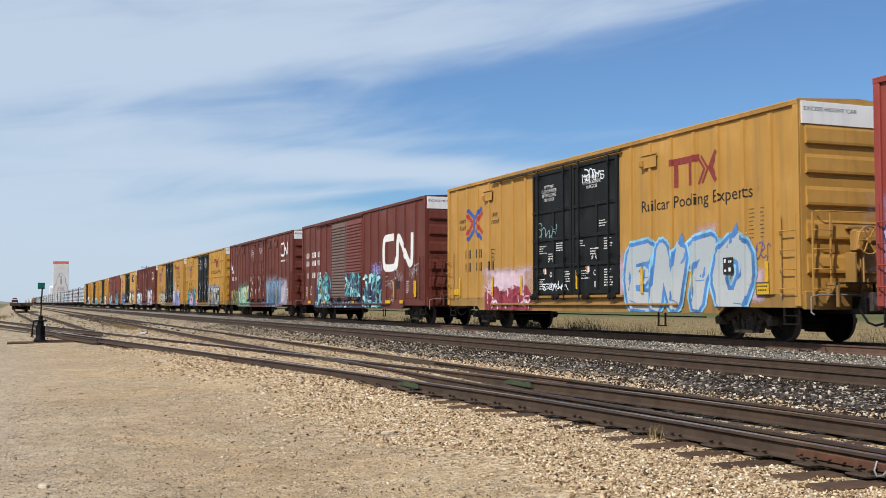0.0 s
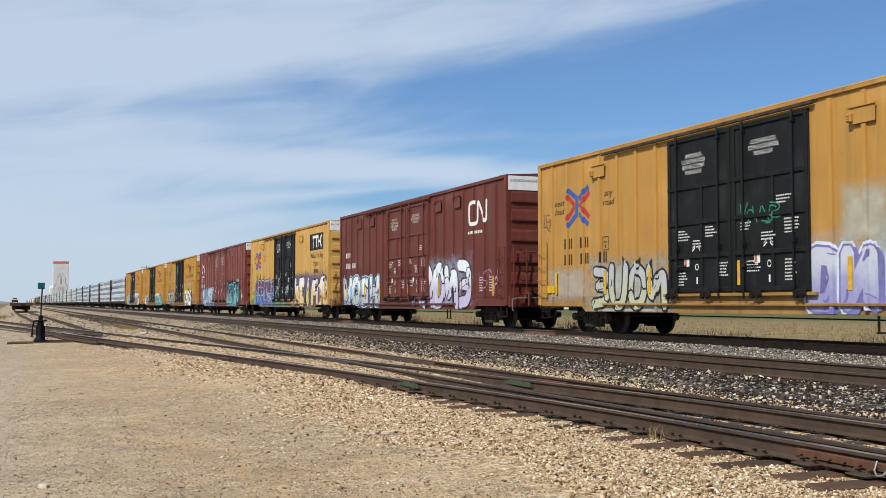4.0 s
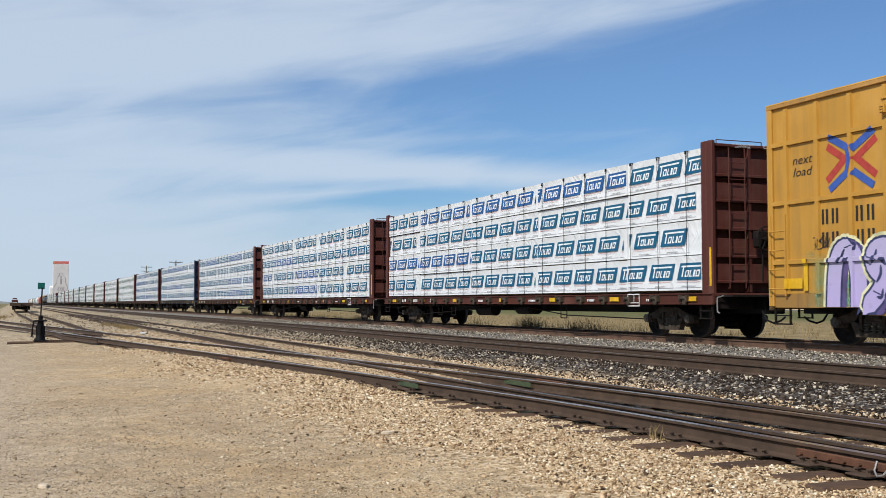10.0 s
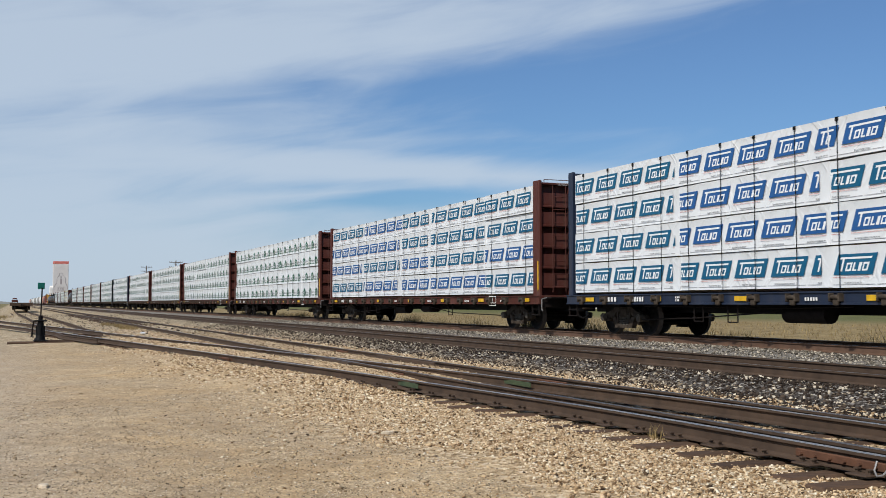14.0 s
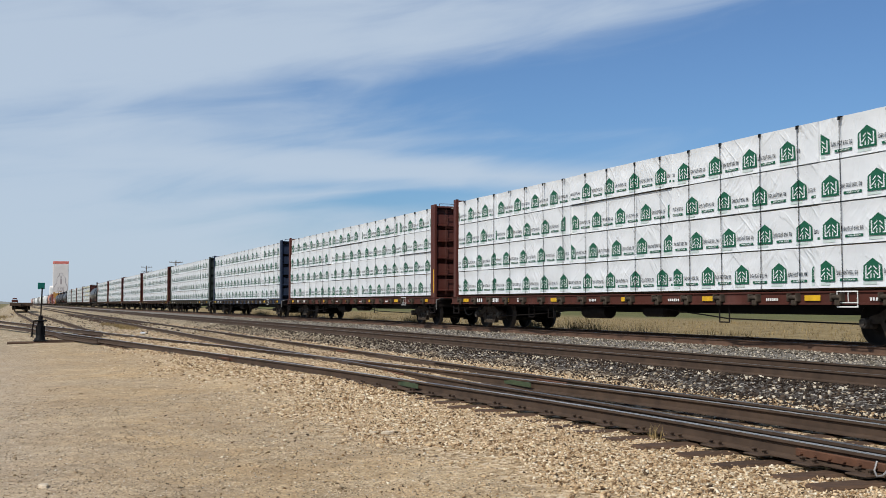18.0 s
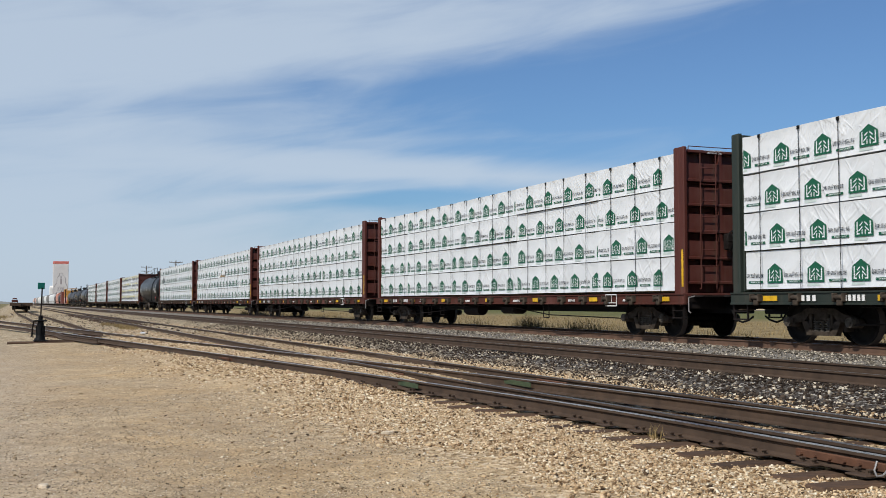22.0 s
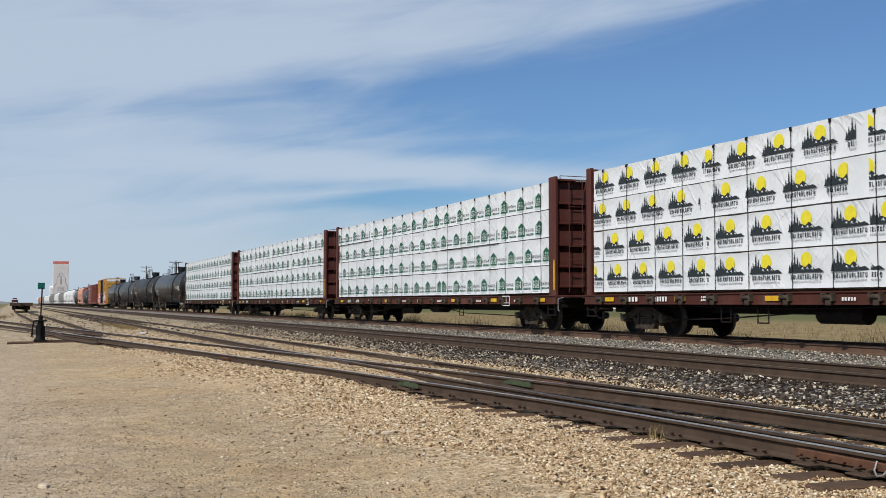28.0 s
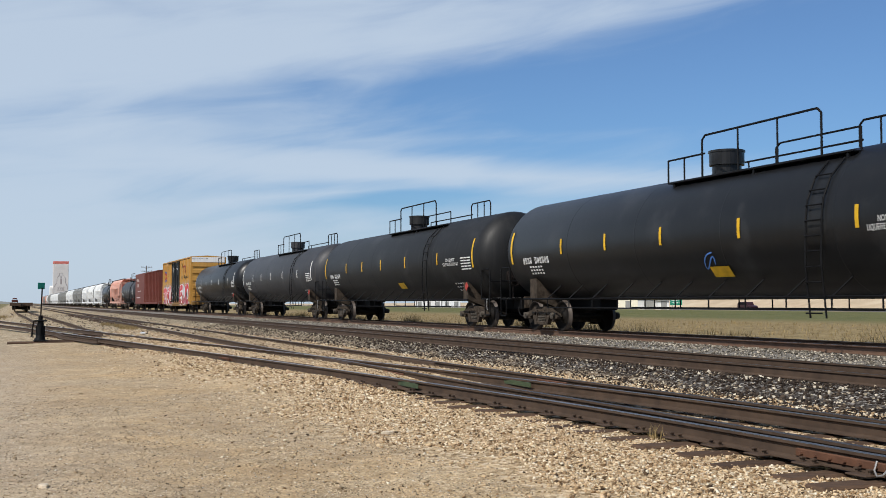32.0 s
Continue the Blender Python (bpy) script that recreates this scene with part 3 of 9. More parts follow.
# ------------------------------------------------------------------ loose stone
def stones(name, n, region, size, mats_label, mat, seed, flat=0.75, zadd=0.0):
    """Thousands of small broken stones as one mesh of kind stuff. region(rng, n) gives x, y."""
    rng = np.random.default_rng(seed)
    # a rough chip: six jittered corners, eight triangles
    chip = np.array([(1, 0, 0), (0, 1, 0), (-1, 0, 0), (0, -1, 0), (0, 0, 1), (0, 0, -1)]) * 1.0
    faces = np.array([(0, 1, 4), (1, 2, 4), (2, 3, 4), (3, 0, 4), (1, 0, 5), (2, 1, 5), (3, 2, 5), (0, 3, 5)])
    x, y = region(rng, n)
    n = len(x)
    s = size[0] + (size[1] - size[0]) * rng.random(n) ** 2.2
    q = rng.normal(size=(n, 4))
    q /= np.linalg.norm(q, axis=1)[:, None]
    w, a, b, c = q.T
    R = np.stack([1 - 2 * (b * b + c * c), 2 * (a * b - c * w), 2 * (a * c + b * w), 2 * (a * b + c * w), 1 - 2 * (a * a + c * c), 2 * (b * c - a * w),
                  2 * (a * c - b * w), 2 * (b * c + a * w), 1 - 2 * (a * a + b * b)], axis=1).reshape(n, 3, 3)
    shape = (chip[None] + 1.0 * (rng.random((n, 6, 3)) - 0.5)) * (0.6 + 0.8 * rng.random((n, 1, 3)))
    v = np.einsum("nij,nkj->nki", R, shape) * s[:, None, None] * 0.5
    v[:, :, 2] *= flat
    z = np.array([rough_z(float(p), float(r)) for p, r in zip(x, y)])
    v += np.stack([x, y, z + s * 0.16 + zadd], axis=1)[:, None, :]
    me = bpy.data.meshes.new(name)
    f = (faces[None] + 6 * np.arange(n)[:, None, None]).reshape(-1, 3)
    me.vertices.add(6 * n)
    me.vertices.foreach_set("co", v.reshape(-1))
    me.loops.add(f.size)
    me.loops.foreach_set("vertex_index", f.reshape(-1))
    me.polygons.add(len(f))
    me.polygons.foreach_set("loop_start", np.arange(0, f.size, 3))
    me.materials.append(mat)
    me.update(calc_edges=True)
    return tagged(new(name, me), mats_label, "gravel", kind="stuff")


def stone_material(name, stops):
    k = Nodes(name)
    geo = k.node("ShaderNodeNewGeometry")
    c = k.ramp(geo.outputs["Random Per Island"], stops)
    n = k.noise(geo.outputs["Position"], 60.0, 4)
    k.bsdf.inputs["Specular IOR Level"].default_value = 0.15
    c = k.mix(0.35, c, k.mix(n, (0.05, 0.04, 0.03), (0.8, 0.75, 0.65)), "OVERLAY")
    k.bump(n, 0.4, 0.01)
    return k.done(c, 0.9)


TAN = stone_material("tan_gravel", [(0.0, (0.06, 0.040, 0.026)), (0.14, (0.22, 0.138, 0.073)), (0.38, (0.47, 0.335, 0.198)), (0.74, (0.65, 0.51, 0.33)), (1.0, (0.82, 0.74, 0.60))])
GREY = stone_material("grey_ballast_stone", [(0.0, (0.015, 0.0105, 0.008)), (0.55, (0.052, 0.038, 0.029)), (0.80, (0.100, 0.076, 0.058)), (0.84, (0.34, 0.28, 0.20)), (1.0, (0.66, 0.60, 0.50))])
FINE = stone_material("fine_packed_gravel", [(0.0, (0.19, 0.135, 0.08)), (0.3, (0.32, 0.235, 0.145)), (0.7, (0.44, 0.34, 0.22)), (0.94, (0.54, 0.44, 0.31)), (1.0, (0.68, 0.62, 0.52))])
GRIT = stone_material("grey_tan_grit", [(0.0, (0.08, 0.065, 0.048)), (0.25, (0.20, 0.16, 0.115)), (0.6, (0.36, 0.295, 0.215)), (0.9, (0.50, 0.435, 0.345)), (1.0, (0.70, 0.65, 0.57))])
DUN = stone_material("dun_gravel", [(0.0, (0.12, 0.10, 0.073)), (0.3, (0.30, 0.25, 0.182)), (0.7, (0.49, 0.425, 0.325)), (1.0, (0.64, 0.57, 0.46))])
RUSTY = stone_material("rust_stained_gravel", [(0.0, (0.05, 0.034, 0.02)), (0.3, (0.20, 0.135, 0.075)), (0.7, (0.37, 0.27, 0.165)), (1.0, (0.56, 0.47, 0.35))])
PALE = stone_material("mixed_ballast_stone", [(0.0, (0.045, 0.040, 0.033)), (0.45, (0.17, 0.150, 0.124)), (0.8, (0.36, 0.325, 0.27)), (1.0, (0.64, 0.58, 0.49))])


def wedge(y0, y1, near=-2.0, far=-60.0, power=2.0):
    """Points across a strip, denser towards the camera."""
    def pick(rng, n):
        u = rng.random(n)
        x = near + (far - near) * u ** power
        y = y0 + (y1 - y0) * rng.random(n)
        keep = y > -0.06 * -x - 0.3
        keep &= y < 1.02 * -x + 1.2
        return x[keep], y[keep]
    return pick


def thinning(y0, y1, near, far):
    """Points that thin out towards y0."""
    def pick(rng, n):
        x = near + (far - near) * rng.random(n) ** 2.0
        u = rng.random(n)
        edge = 3.3 + 0.35 * np.sin(x * 0.7) + 0.2 * np.sin(x * 2.3 + 1.0)
        y = np.where(rng.random(n) < 0.93, y1 - (y1 - edge) * u ** 0.9, edge - (edge - y0) * u ** 3.0)
        return x, y
    return pick


def beyond_tan(pick):
    """Leaves the pale band beside the near track free up the line."""
    def f(rng, n):
        x, y = pick(rng, n)
        keep = y > 7.6 + np.clip((-x - 9) / 8, 0, 1) * 1.8 + rng.normal(size=len(x)) * 0.25
        return x[keep], y[keep]
    return f


def ragged(pick):
    """Thins stones out over an uneven outer edge and towards the near end of the strip."""
    def f(rng, n):
        x, y = pick(rng, n)
        edge = 3.0 + 0.3 * np.sin(x * 0.7) + 0.2 * np.sin(x * 2.3 + 1.0) + np.clip((x + 18) * 0.1, 0, 0.6)
        keep = rng.random(len(x)) < np.clip((y - edge + 0.7) / 1.1, 0.02, 1) ** 1.5
        return x[keep], y[keep]
    return f


def off_rails(pick):
    def f(rng, n):
        x, y = pick(rng, n)
        keep = np.ones(len(x), bool)
        for c in (MID_Y, TRAIN_Y):
            for s in (-G, G):
                keep &= np.abs(y - c - s) > 0.09
        for fn in (near_y, turnout_y):
            c = np.array([fn(float(q)) for q in x])
            for s in (-GN, GN):
                keep &= np.abs(y - c - s) > 0.09
        return x[keep], y[keep]
    return f


stones("gravel_bed", 88000, off_rails(thinning(1.6, 5.95, -2.3, -50)), (0.012, 0.038), "loose tan crushed stone beside the rails", TAN, 11)
stones("gravel_bed", 40000, wedge(-1.5, 3.6, -2.6, -34, 1.7), (0.006, 0.02), "small tan gravel on packed ground", FINE, 12)
stones("gravel_bed", 36000, wedge(-1.6, 3.2, -2.5, -15, 1.5), (0.005, 0.017), "fine grey-tan grit on the packed ground", GRIT, 20)
stones("gravel_bed", 1000, wedge(-1.4, 3.0, -2.6, -20, 1.4), (0.011, 0.045), "scattered larger stones on the packed ground", FINE, 21, 0.5)
stones("gravel_bed", 9000, off_rails(ragged(wedge(1.9, 4.8, -12, -36, 1.0))), (0.028, 0.065), "loose tan stone on the shoulder up the line", TAN, 22)
stones("gravel_bed", 17000, off_rails(wedge(5.3, 8.1, -4.0, -44)), (0.018, 0.046), "brown-tan stone between the near rails", RUSTY, 13)
stones("ballast_bed", 34000, off_rails(beyond_tan(wedge(7.5, 11.3, -6, -60, 1.6))), (0.028, 0.075), "dark grey ballast with scattered white stones", GREY, 14)
stones("ballast_bed", 12000, off_rails(wedge(11.3, 13.3, -10, -60, 1.5)), (0.03, 0.075), "dark ballast between passing track rails", GREY, 15)
stones("ballast_bed", 24000, off_rails(wedge(13.1, 15.8, -12, -80, 1.5)), (0.03, 0.075), "pale grey ballast shoulder of the main line", PALE, 16)
stones("gravel_bed", 21000, off_rails(wedge(7.0, 9.5, -9, -70, 1.4)), (0.024, 0.06), "pale tan stone beside the far rail of the near track", TAN, 17)
stones("gravel_bed", 7000, off_rails(wedge(0.6, 11.0, -38, -130, 1.2)), (0.04, 0.10), "rough pale stone between the sidings", DUN, 18)
stones("ballast_bed", 1300, off_rails(wedge(0.6, 11.0, -38, -120, 1.2)), (0.05, 0.13), "dark clods between the sidings", GREY, 19)


# ------------------------------------------------------------------ rolling stock: shared parts
WHEEL_R = 0.465
SPINNING = []          # (wheelset, car centre at the start)
MOVING = []            # (car, centre at the start)


def wheelset_mesh():
    def make():
        b = Build()
        b.rod((0, -1.0, 0), (0, 1.0, 0), 0.08, 10)
        for s in (-1, 1):
            y = s * 0.7535
            R = WHEEL_R
            out = [(-s * 0.055, R + 0.026), (-s * 0.03, R + 0.026), (-s * 0.022, R + 0.004), (s * 0.06, R - 0.003), (s * 0.068, R - 0.012)]
            b.lathe([(y + a, r) for a, r in out], "y", 22, 1)
            face = [(s * 0.068, R - 0.012), (s * 0.06, R - 0.065), (s * 0.015, R - 0.08), (-s * 0.005, R * 0.55), (s * 0.03, 0.17), (s * 0.075, 0.15), (s * 0.075, 0.0)]
            b.lathe([(y + a, r) for a, r in face], "y", 22, 0)
            back = [(-s * 0.055, R + 0.026), (-s * 0.055, R - 0.065), (-s * 0.02, R - 0.08), (-s * 0.03, 0.16), (-s * 0.06, 0.14), (-s * 0.06, 0.0)]
            b.lathe([(y + a, r) for a, r in back], "y", 22, 0)
            for i in range(3):
                a = i * 2.094
                p = (0.27 * math.cos(a), y + s * 0.02, 0.27 * math.sin(a))
                b.rod(p, (p[0], p[1] + s * 0.012, p[2]), 0.035, 8)
        return b
    return shared("wheelset", make, [M["wheel"], M["tread"]])


def side_frame_mesh():
    def make():
        b = Build()
        y0, y1 = -0.07, 0.07
        top = [(-1.05, 0.05), (-1.12, -0.05), (-0.72, -0.04), (-0.46, 0.02), (-0.34, 0.14), (0.34, 0.14), (0.46, 0.02), (0.72, -0.04), (1.12, -0.05), (1.05, 0.05),
               (0.62, 0.16), (0.42, 0.26), (-0.42, 0.26), (-0.62, 0.16)]
        b.extrude(top, "y", y0, y1)
        for s in (-1, 1):
            leg = [(s * 0.60, 0.03), (s * 0.40, -0.02), (s * 0.22, -0.24), (s * 0.22, -0.30), (s * 0.42, -0.30)]
            b.extrude(leg, "y", y0, y1)
            col = [(s * 0.34, 0.16), (s * 0.27, 0.16), (s * 0.27, -0.22), (s * 0.34, -0.16)]
            b.extrude(col, "y", y0, y1)
            b.box(s * 0.915 - 0.14, s * 0.915 + 0.14, -0.1, 0.1, -0.13, 0.06, 0, 0.03)
        b.extrude([(-0.42, -0.30), (0.42, -0.30), (0.30, -0.22), (-0.30, -0.22)], "y", y0 - 0.03, y1 + 0.03)
        return b
    return shared("side_frame", make, M["truck"])


def cap_mesh():
    def make():
        b = Build().rod((0, 0.0, 0), (0, -0.16, 0), 0.105, 12)
        b.rod((0, -0.16, 0), (0, -0.175, 0), 0.06, 10)
        for i in range(3):
            a = i * 2.094 + 0.5
            b.rod((0.075 * math.cos(a), -0.16, 0.075 * math.sin(a)), (0.075 * math.cos(a), -0.18, 0.075 * math.sin(a)), 0.018, 6)
        return b
    return shared("bearing_cap", make, M["coil"])


def spring_mesh():
    def make():
        b = Build()
        for k in range(3):
            cx = -0.17 + 0.17 * k
            for i in range(6):
                z = -0.21 + 0.05 * i
                b.lathe([(z - 0.014, 0.072), (z, 0.086), (z + 0.014, 0.072)], "z", 10, 0, (cx, 0, 0))
            b.rod((cx, 0, -0.22), (cx, 0, 0.06), 0.05, 8)
        return b
    return shared("springs", make, M["coil"])


def bolster_mesh():
    def make():
        b = Build().box(-0.2, 0.2, -1.08, 1.08, 0.0, 0.24, 0, 0.03)
        b.rod((0, 0, 0.2), (0, 0, 0.36), 0.26, 16)
        for s in (-1, 1):
            b.box(s * 0.55 - 0.05, s * 0.55 + 0.05, -0.95, 0.95, -0.22, -0.1, 0, 0.02)
        return b
    return shared("bolster", make, M["truck"])


def add_trucks(car, centre, spread, far=False):
    for s in (-1, 1):
        tr = part("truck", bolster_mesh(), None, car, "dusty dark steel two-axle truck", at=(s * spread, 0, WHEEL_R + 0.02))
        for sy in (-1, 1):
            part("side_frame", side_frame_mesh(), None, tr, at=(0, sy * 1.0, 0))
            if far:
                continue
            tagged(part("coil_spring", spring_mesh(), None, tr, at=(0, sy * 1.0, 0)), kind="stuff")
            for sx in (-1, 1):
                part("bearing_cap", cap_mesh(), None, tr, at=(sx * 0.915, sy * 1.02, -0.02), turn=(0, 0, 0 if sy < 0 else 180))
        for sx in (-1, 1):
            w = part("wheelset", wheelset_mesh(), None, tr, "rusty wheels with bright polished rims", at=(sx * 0.915, 0, -0.02))
            SPINNING.append((w, centre + s * spread))


def coupler_mesh():
    def make():
        b = Build().box(-0.75, 0.1, -0.09, 0.09, -0.1, 0.1, 0, 0.03)
        b.extrude([(0.1, -0.12), (0.42, -0.17), (0.46, -0.05), (0.32, -0.02), (0.30, 0.06), (0.40, 0.14), (0.30, 0.2), (0.08, 0.14)], "z", -0.15, 0.15)
        b.box(-0.1, 0.02, -0.2, 0.2, -0.22, 0.2, 0, 0.03)
        return b
    return shared("coupler", make, M["truck"])


def hose_mesh():
    def make():
        pts = [(0, 0, 0), (0.10, -0.03, -0.10), (0.26, -0.05, -0.26), (0.45, -0.03, -0.32), (0.66, 0.0, -0.27), (0.8, 0.02, -0.18)]
        return Build().pipe(pts, 0.024, 6)
    return shared("air_hose", make, M["black"])


def lever_mesh():
    def make():
        b = Build().pipe([(0, -1.45, -0.32), (0, -1.45, 0.0), (0.03, -1.3, 0.04), (0.04, -0.2, 0.05)], 0.016, 6)
        b.pipe([(0, -1.45, -0.32), (0.12, -1.48, -0.36)], 0.016, 6)
        return b
    return shared("cut_lever", make, M["palesteel"])


def step_mesh():
    def make():
        return Build().box(-0.25, -0.215, -0.02, 0.02, -0.34, 0.02).box(0.215, 0.25, -0.02, 0.02, -0.34, 0.02).box(-0.25, 0.25, -0.04, 0.04, -0.36, -0.33).box(-0.25, 0.25, -0.03, 0.03, -0.18, -0.155)
    return shared("sill_step", make, M["steel"])


def add_couplers(car, half, step_x=None, step_z=0.78, step_y=1.5):
    for s in (-1, 1):
        turn = (0, 0, 0 if s > 0 else 180)
        part("coupler", coupler_mesh(), None, car, "dark steel knuckle coupler", at=(s * (half + 0.45), 0, 0.88), turn=turn)
        part("air_hose", hose_mesh(), None, car, at=(s * (half + 0.3), -0.35 * s, 0.72), turn=turn)
        part("cut_lever", lever_mesh(), None, car, at=(s * (half + 0.12), 0, 0.98), turn=turn if s > 0 else (0, 0, 180))
        if step_x:
            for sy in (-1, 1):
                part("sill_step", step_mesh(), None, car, at=(s * step_x, sy * step_y, step_z))


def ladder_mesh(rungs, pitch, width, mat, key):
    def make():
        b = Build()
        h = rungs * pitch
        for s in (-1, 1):
            b.box(s * width / 2 - 0.022, s * width / 2 + 0.022, -0.03, 0.0, -0.1, h, 0, 0.006)
        for i in range(rungs):
            z = i * pitch + 0.05
            b.pipe([(-width / 2, -0.01, z), (-width / 2 + 0.03, -0.085, z), (width / 2 - 0.03, -0.085, z), (width / 2, -0.01, z)], 0.013, 6)
        return b
    return shared(("ladder", rungs, round(width, 2), key), make, mat)


def handwheel_mesh(mat, key):
    def make():
        b = Build()
        n, R = 24, 0.29
        ring = [Vector((0.03, R * math.cos(2 * math.pi * i / n), R * math.sin(2 * math.pi * i / n))) for i in range(n + 1)]
        b.pipe(ring, 0.018, 6)
        for i in range(6):
            a = i * math.pi / 3
            b.rod((0.0, 0, 0), (0.03, R * math.cos(a), R * math.sin(a)), 0.014, 6)
        b.rod((-0.12, 0, 0), (0.03, 0, 0), 0.06, 10)
        b.box(-0.3, -0.1, -0.17, 0.17, -0.2, 0.2, 0, 0.03)
        b.rod((-0.2, 0.05, -0.2), (-0.2, 0.05, -1.0), 0.02, 6)
        return b
    return shared(("brake_wheel", key), make, mat)


# ------------------------------------------------------------------ lettering and markings
def glyphs(text, height, width=None, lean=0.0):
    """Flat triangles (x, z) of built-in letters, centred, with the given cap height."""
    cu = bpy.data.curves.new("letters", "FONT")
    cu.body, cu.align_x, cu.align_y, cu.size = text, "CENTER", "CENTER", height * 1.38
    cu.resolution_u, cu.shear, cu.space_line = 2, lean, 0.95
    ob = bpy.data.objects.new("letters", cu)
    scene.collection.objects.link(ob)
    me = ob.to_mesh()
    pts = np.empty(len(me.vertices) * 3)
    me.vertices.foreach_get("co", pts)
    pts = pts.reshape(-1, 3)[:, :2]
    tris = [tuple(p.vertices) for p in me.polygons]
    ob.to_mesh_clear()
    bpy.data.objects.remove(ob)
    bpy.data.curves.remove(cu)
    if width and len(pts):
        pts[:, 0] *= width / max(1e-6, np.ptp(pts[:, 0]))
    return [[tuple(pts[i]) for i in t] for t in tris]


def bars(rows):
    """Plain bars in place of writing: rows of (x, z, length, height, pieces)."""
    out = []
    for x, z, length, h, n in rows:
        w = length / n
        for i in range(n):
            a = x + i * w
            for u, v in (((0.0, 0.22), (0.42, 0.64)) if h > 0.12 else ((0.0, 0.62),)):
                out.append([(a + w * u, z), (a + w * v, z), (a + w * v, z + h), (a + w * u, z + h)])
    return out


def moved(polys, x, z, s=1.0):
    return [[(x + p[0] * s, z + p[1] * s) for p in poly] for poly in polys]


def stroke(pts, w):
    """A thick rounded line as overlapping flat pieces."""
    out = []
    for (ax, az), (bx, bz) in zip(pts, pts[1:]):
        d = Vector((bx - ax, bz - az))
        if d.length < 1e-6:
            continue
        d.normalize()
        n = Vector((-d.y, d.x)) * w / 2
        e = d * w / 2
        out.append([(ax + n.x, az + n.y), (ax - e.x * 0.8 + n.x * 0.5, az - e.y * 0.8 + n.y * 0.5), (ax - e.x * 0.8 - n.x * 0.5, az - e.y * 0.8 - n.y * 0.5), (ax - n.x, az - n.y),
                    (bx - n.x, bz - n.y), (bx + e.x * 0.8 - n.x * 0.5, bz + e.y * 0.8 - n.y * 0.5), (bx + e.x * 0.8 + n.x * 0.5, bz + e.y * 0.8 + n.y * 0.5), (bx + n.x, bz + n.y)])
    return out


def ribbon(pts, w):
    """A band of even width with mitred bends and square ends."""
    p = [Vector(q) for q in pts]
    left, right = [], []
    for i, q in enumerate(p):
        a = (q - p[i - 1]).normalized() if i else (p[1] - q).normalized()
        b = (p[i + 1] - q).normalized() if i < len(p) - 1 else a
        na, nb = Vector((-a.y, a.x)), Vector((-b.y, b.x))
        n = (na + nb).normalized()
        n = n * (w / 2 / max(0.45, n.dot(na)))
        left.append(tuple(q + n))
        right.append(tuple(q - n))
    return [[left[i], right[i], right[i + 1], left[i + 1]] for i in range(len(p) - 1)]


class Wall:
    """A car side with proud posts and belts; marks lie on it, following them."""

    def __init__(self, y, posts=(), width=0.11, depth=0.05, slope=0.02, belts=()):
        self.y, self.posts, self.w, self.d, self.s, self.belts = y, sorted(posts), width, depth, slope, belts
        self.edges = [e for p in self.posts for e in (p - width / 2 - slope, p - width / 2, p + width / 2, p + width / 2 + slope)]
        self.levels = [e for z in belts for e in (z - 0.05, z - 0.042, z + 0.042, z + 0.05)]

    def depth(self, x, z):
        out = 0.0
        for c in self.belts:
            a = abs(z - c)
            if a < 0.05:
                out = 0.05 if a <= 0.0421 else 0.05 * (0.05 - a) / 0.008
        for p in self.posts:
            a = abs(x - p) - self.w / 2
            if a <= 1e-5:
                return self.d
            if a < self.s:
                return max(out, self.d * (1 - a / self.s))
        return out

    def mark(self, name, polys, mat, parent, label="", lift=0.004):
        bm = bmesh.new()
        for i, poly in enumerate(polys):
            vs = [bm.verts.new((x, -0.00025 * (i % 12), z)) for x, z in poly]
            try:
                bm.faces.new(vs)
            except ValueError:
                pass
        if self.edges and bm.verts:
            lo, hi = min(v.co.x for v in bm.verts), max(v.co.x for v in bm.verts)
            bmesh.ops.triangulate(bm, faces=[f for f in bm.faces if len(f.verts) > 4])
            for e in self.edges:
                if lo < e < hi:
                    bmesh.ops.bisect_plane(bm, geom=bm.verts[:] + bm.edges[:] + bm.faces[:], plane_co=(e, 0, 0), plane_no=(1, 0, 0))
        if self.levels and bm.verts:
            lo, hi = min(v.co.z for v in bm.verts), max(v.co.z for v in bm.verts)
            for e in self.levels:
                if lo < e < hi:
                    bmesh.ops.bisect_plane(bm, geom=bm.verts[:] + bm.edges[:] + bm.faces[:], plane_co=(0, 0, e), plane_no=(0, 0, 1))
        for v in bm.verts:
            v.co.y += self.y - self.depth(v.co.x, v.co.z) - lift
        for f in bm.faces:
            f.normal_update()
            if f.normal.y > 0:
                f.normal_flip()
        me = bpy.data.meshes.new(name)
        bm.to_mesh(me)
        bm.free()
        me.materials.append(mat)
        ob = part(name, me, None, parent, label)
        if len(polys) > 6:
            tagged(ob, kind="stuff")
        return ob


SPRAY = {}


def spray(color):
    if color not in SPRAY:
        k = Nodes("spray_paint")
        n = k.noise(k.coord(), 2.2, 5)
        c = k.ramp(n, [(0.28, tuple(a * 0.5 for a in color)), (0.5, color), (0.72, tuple(min(1, a * 1.25) for a in color))])
        SPRAY[color] = k.done(c, 0.5)
    return SPRAY[color]


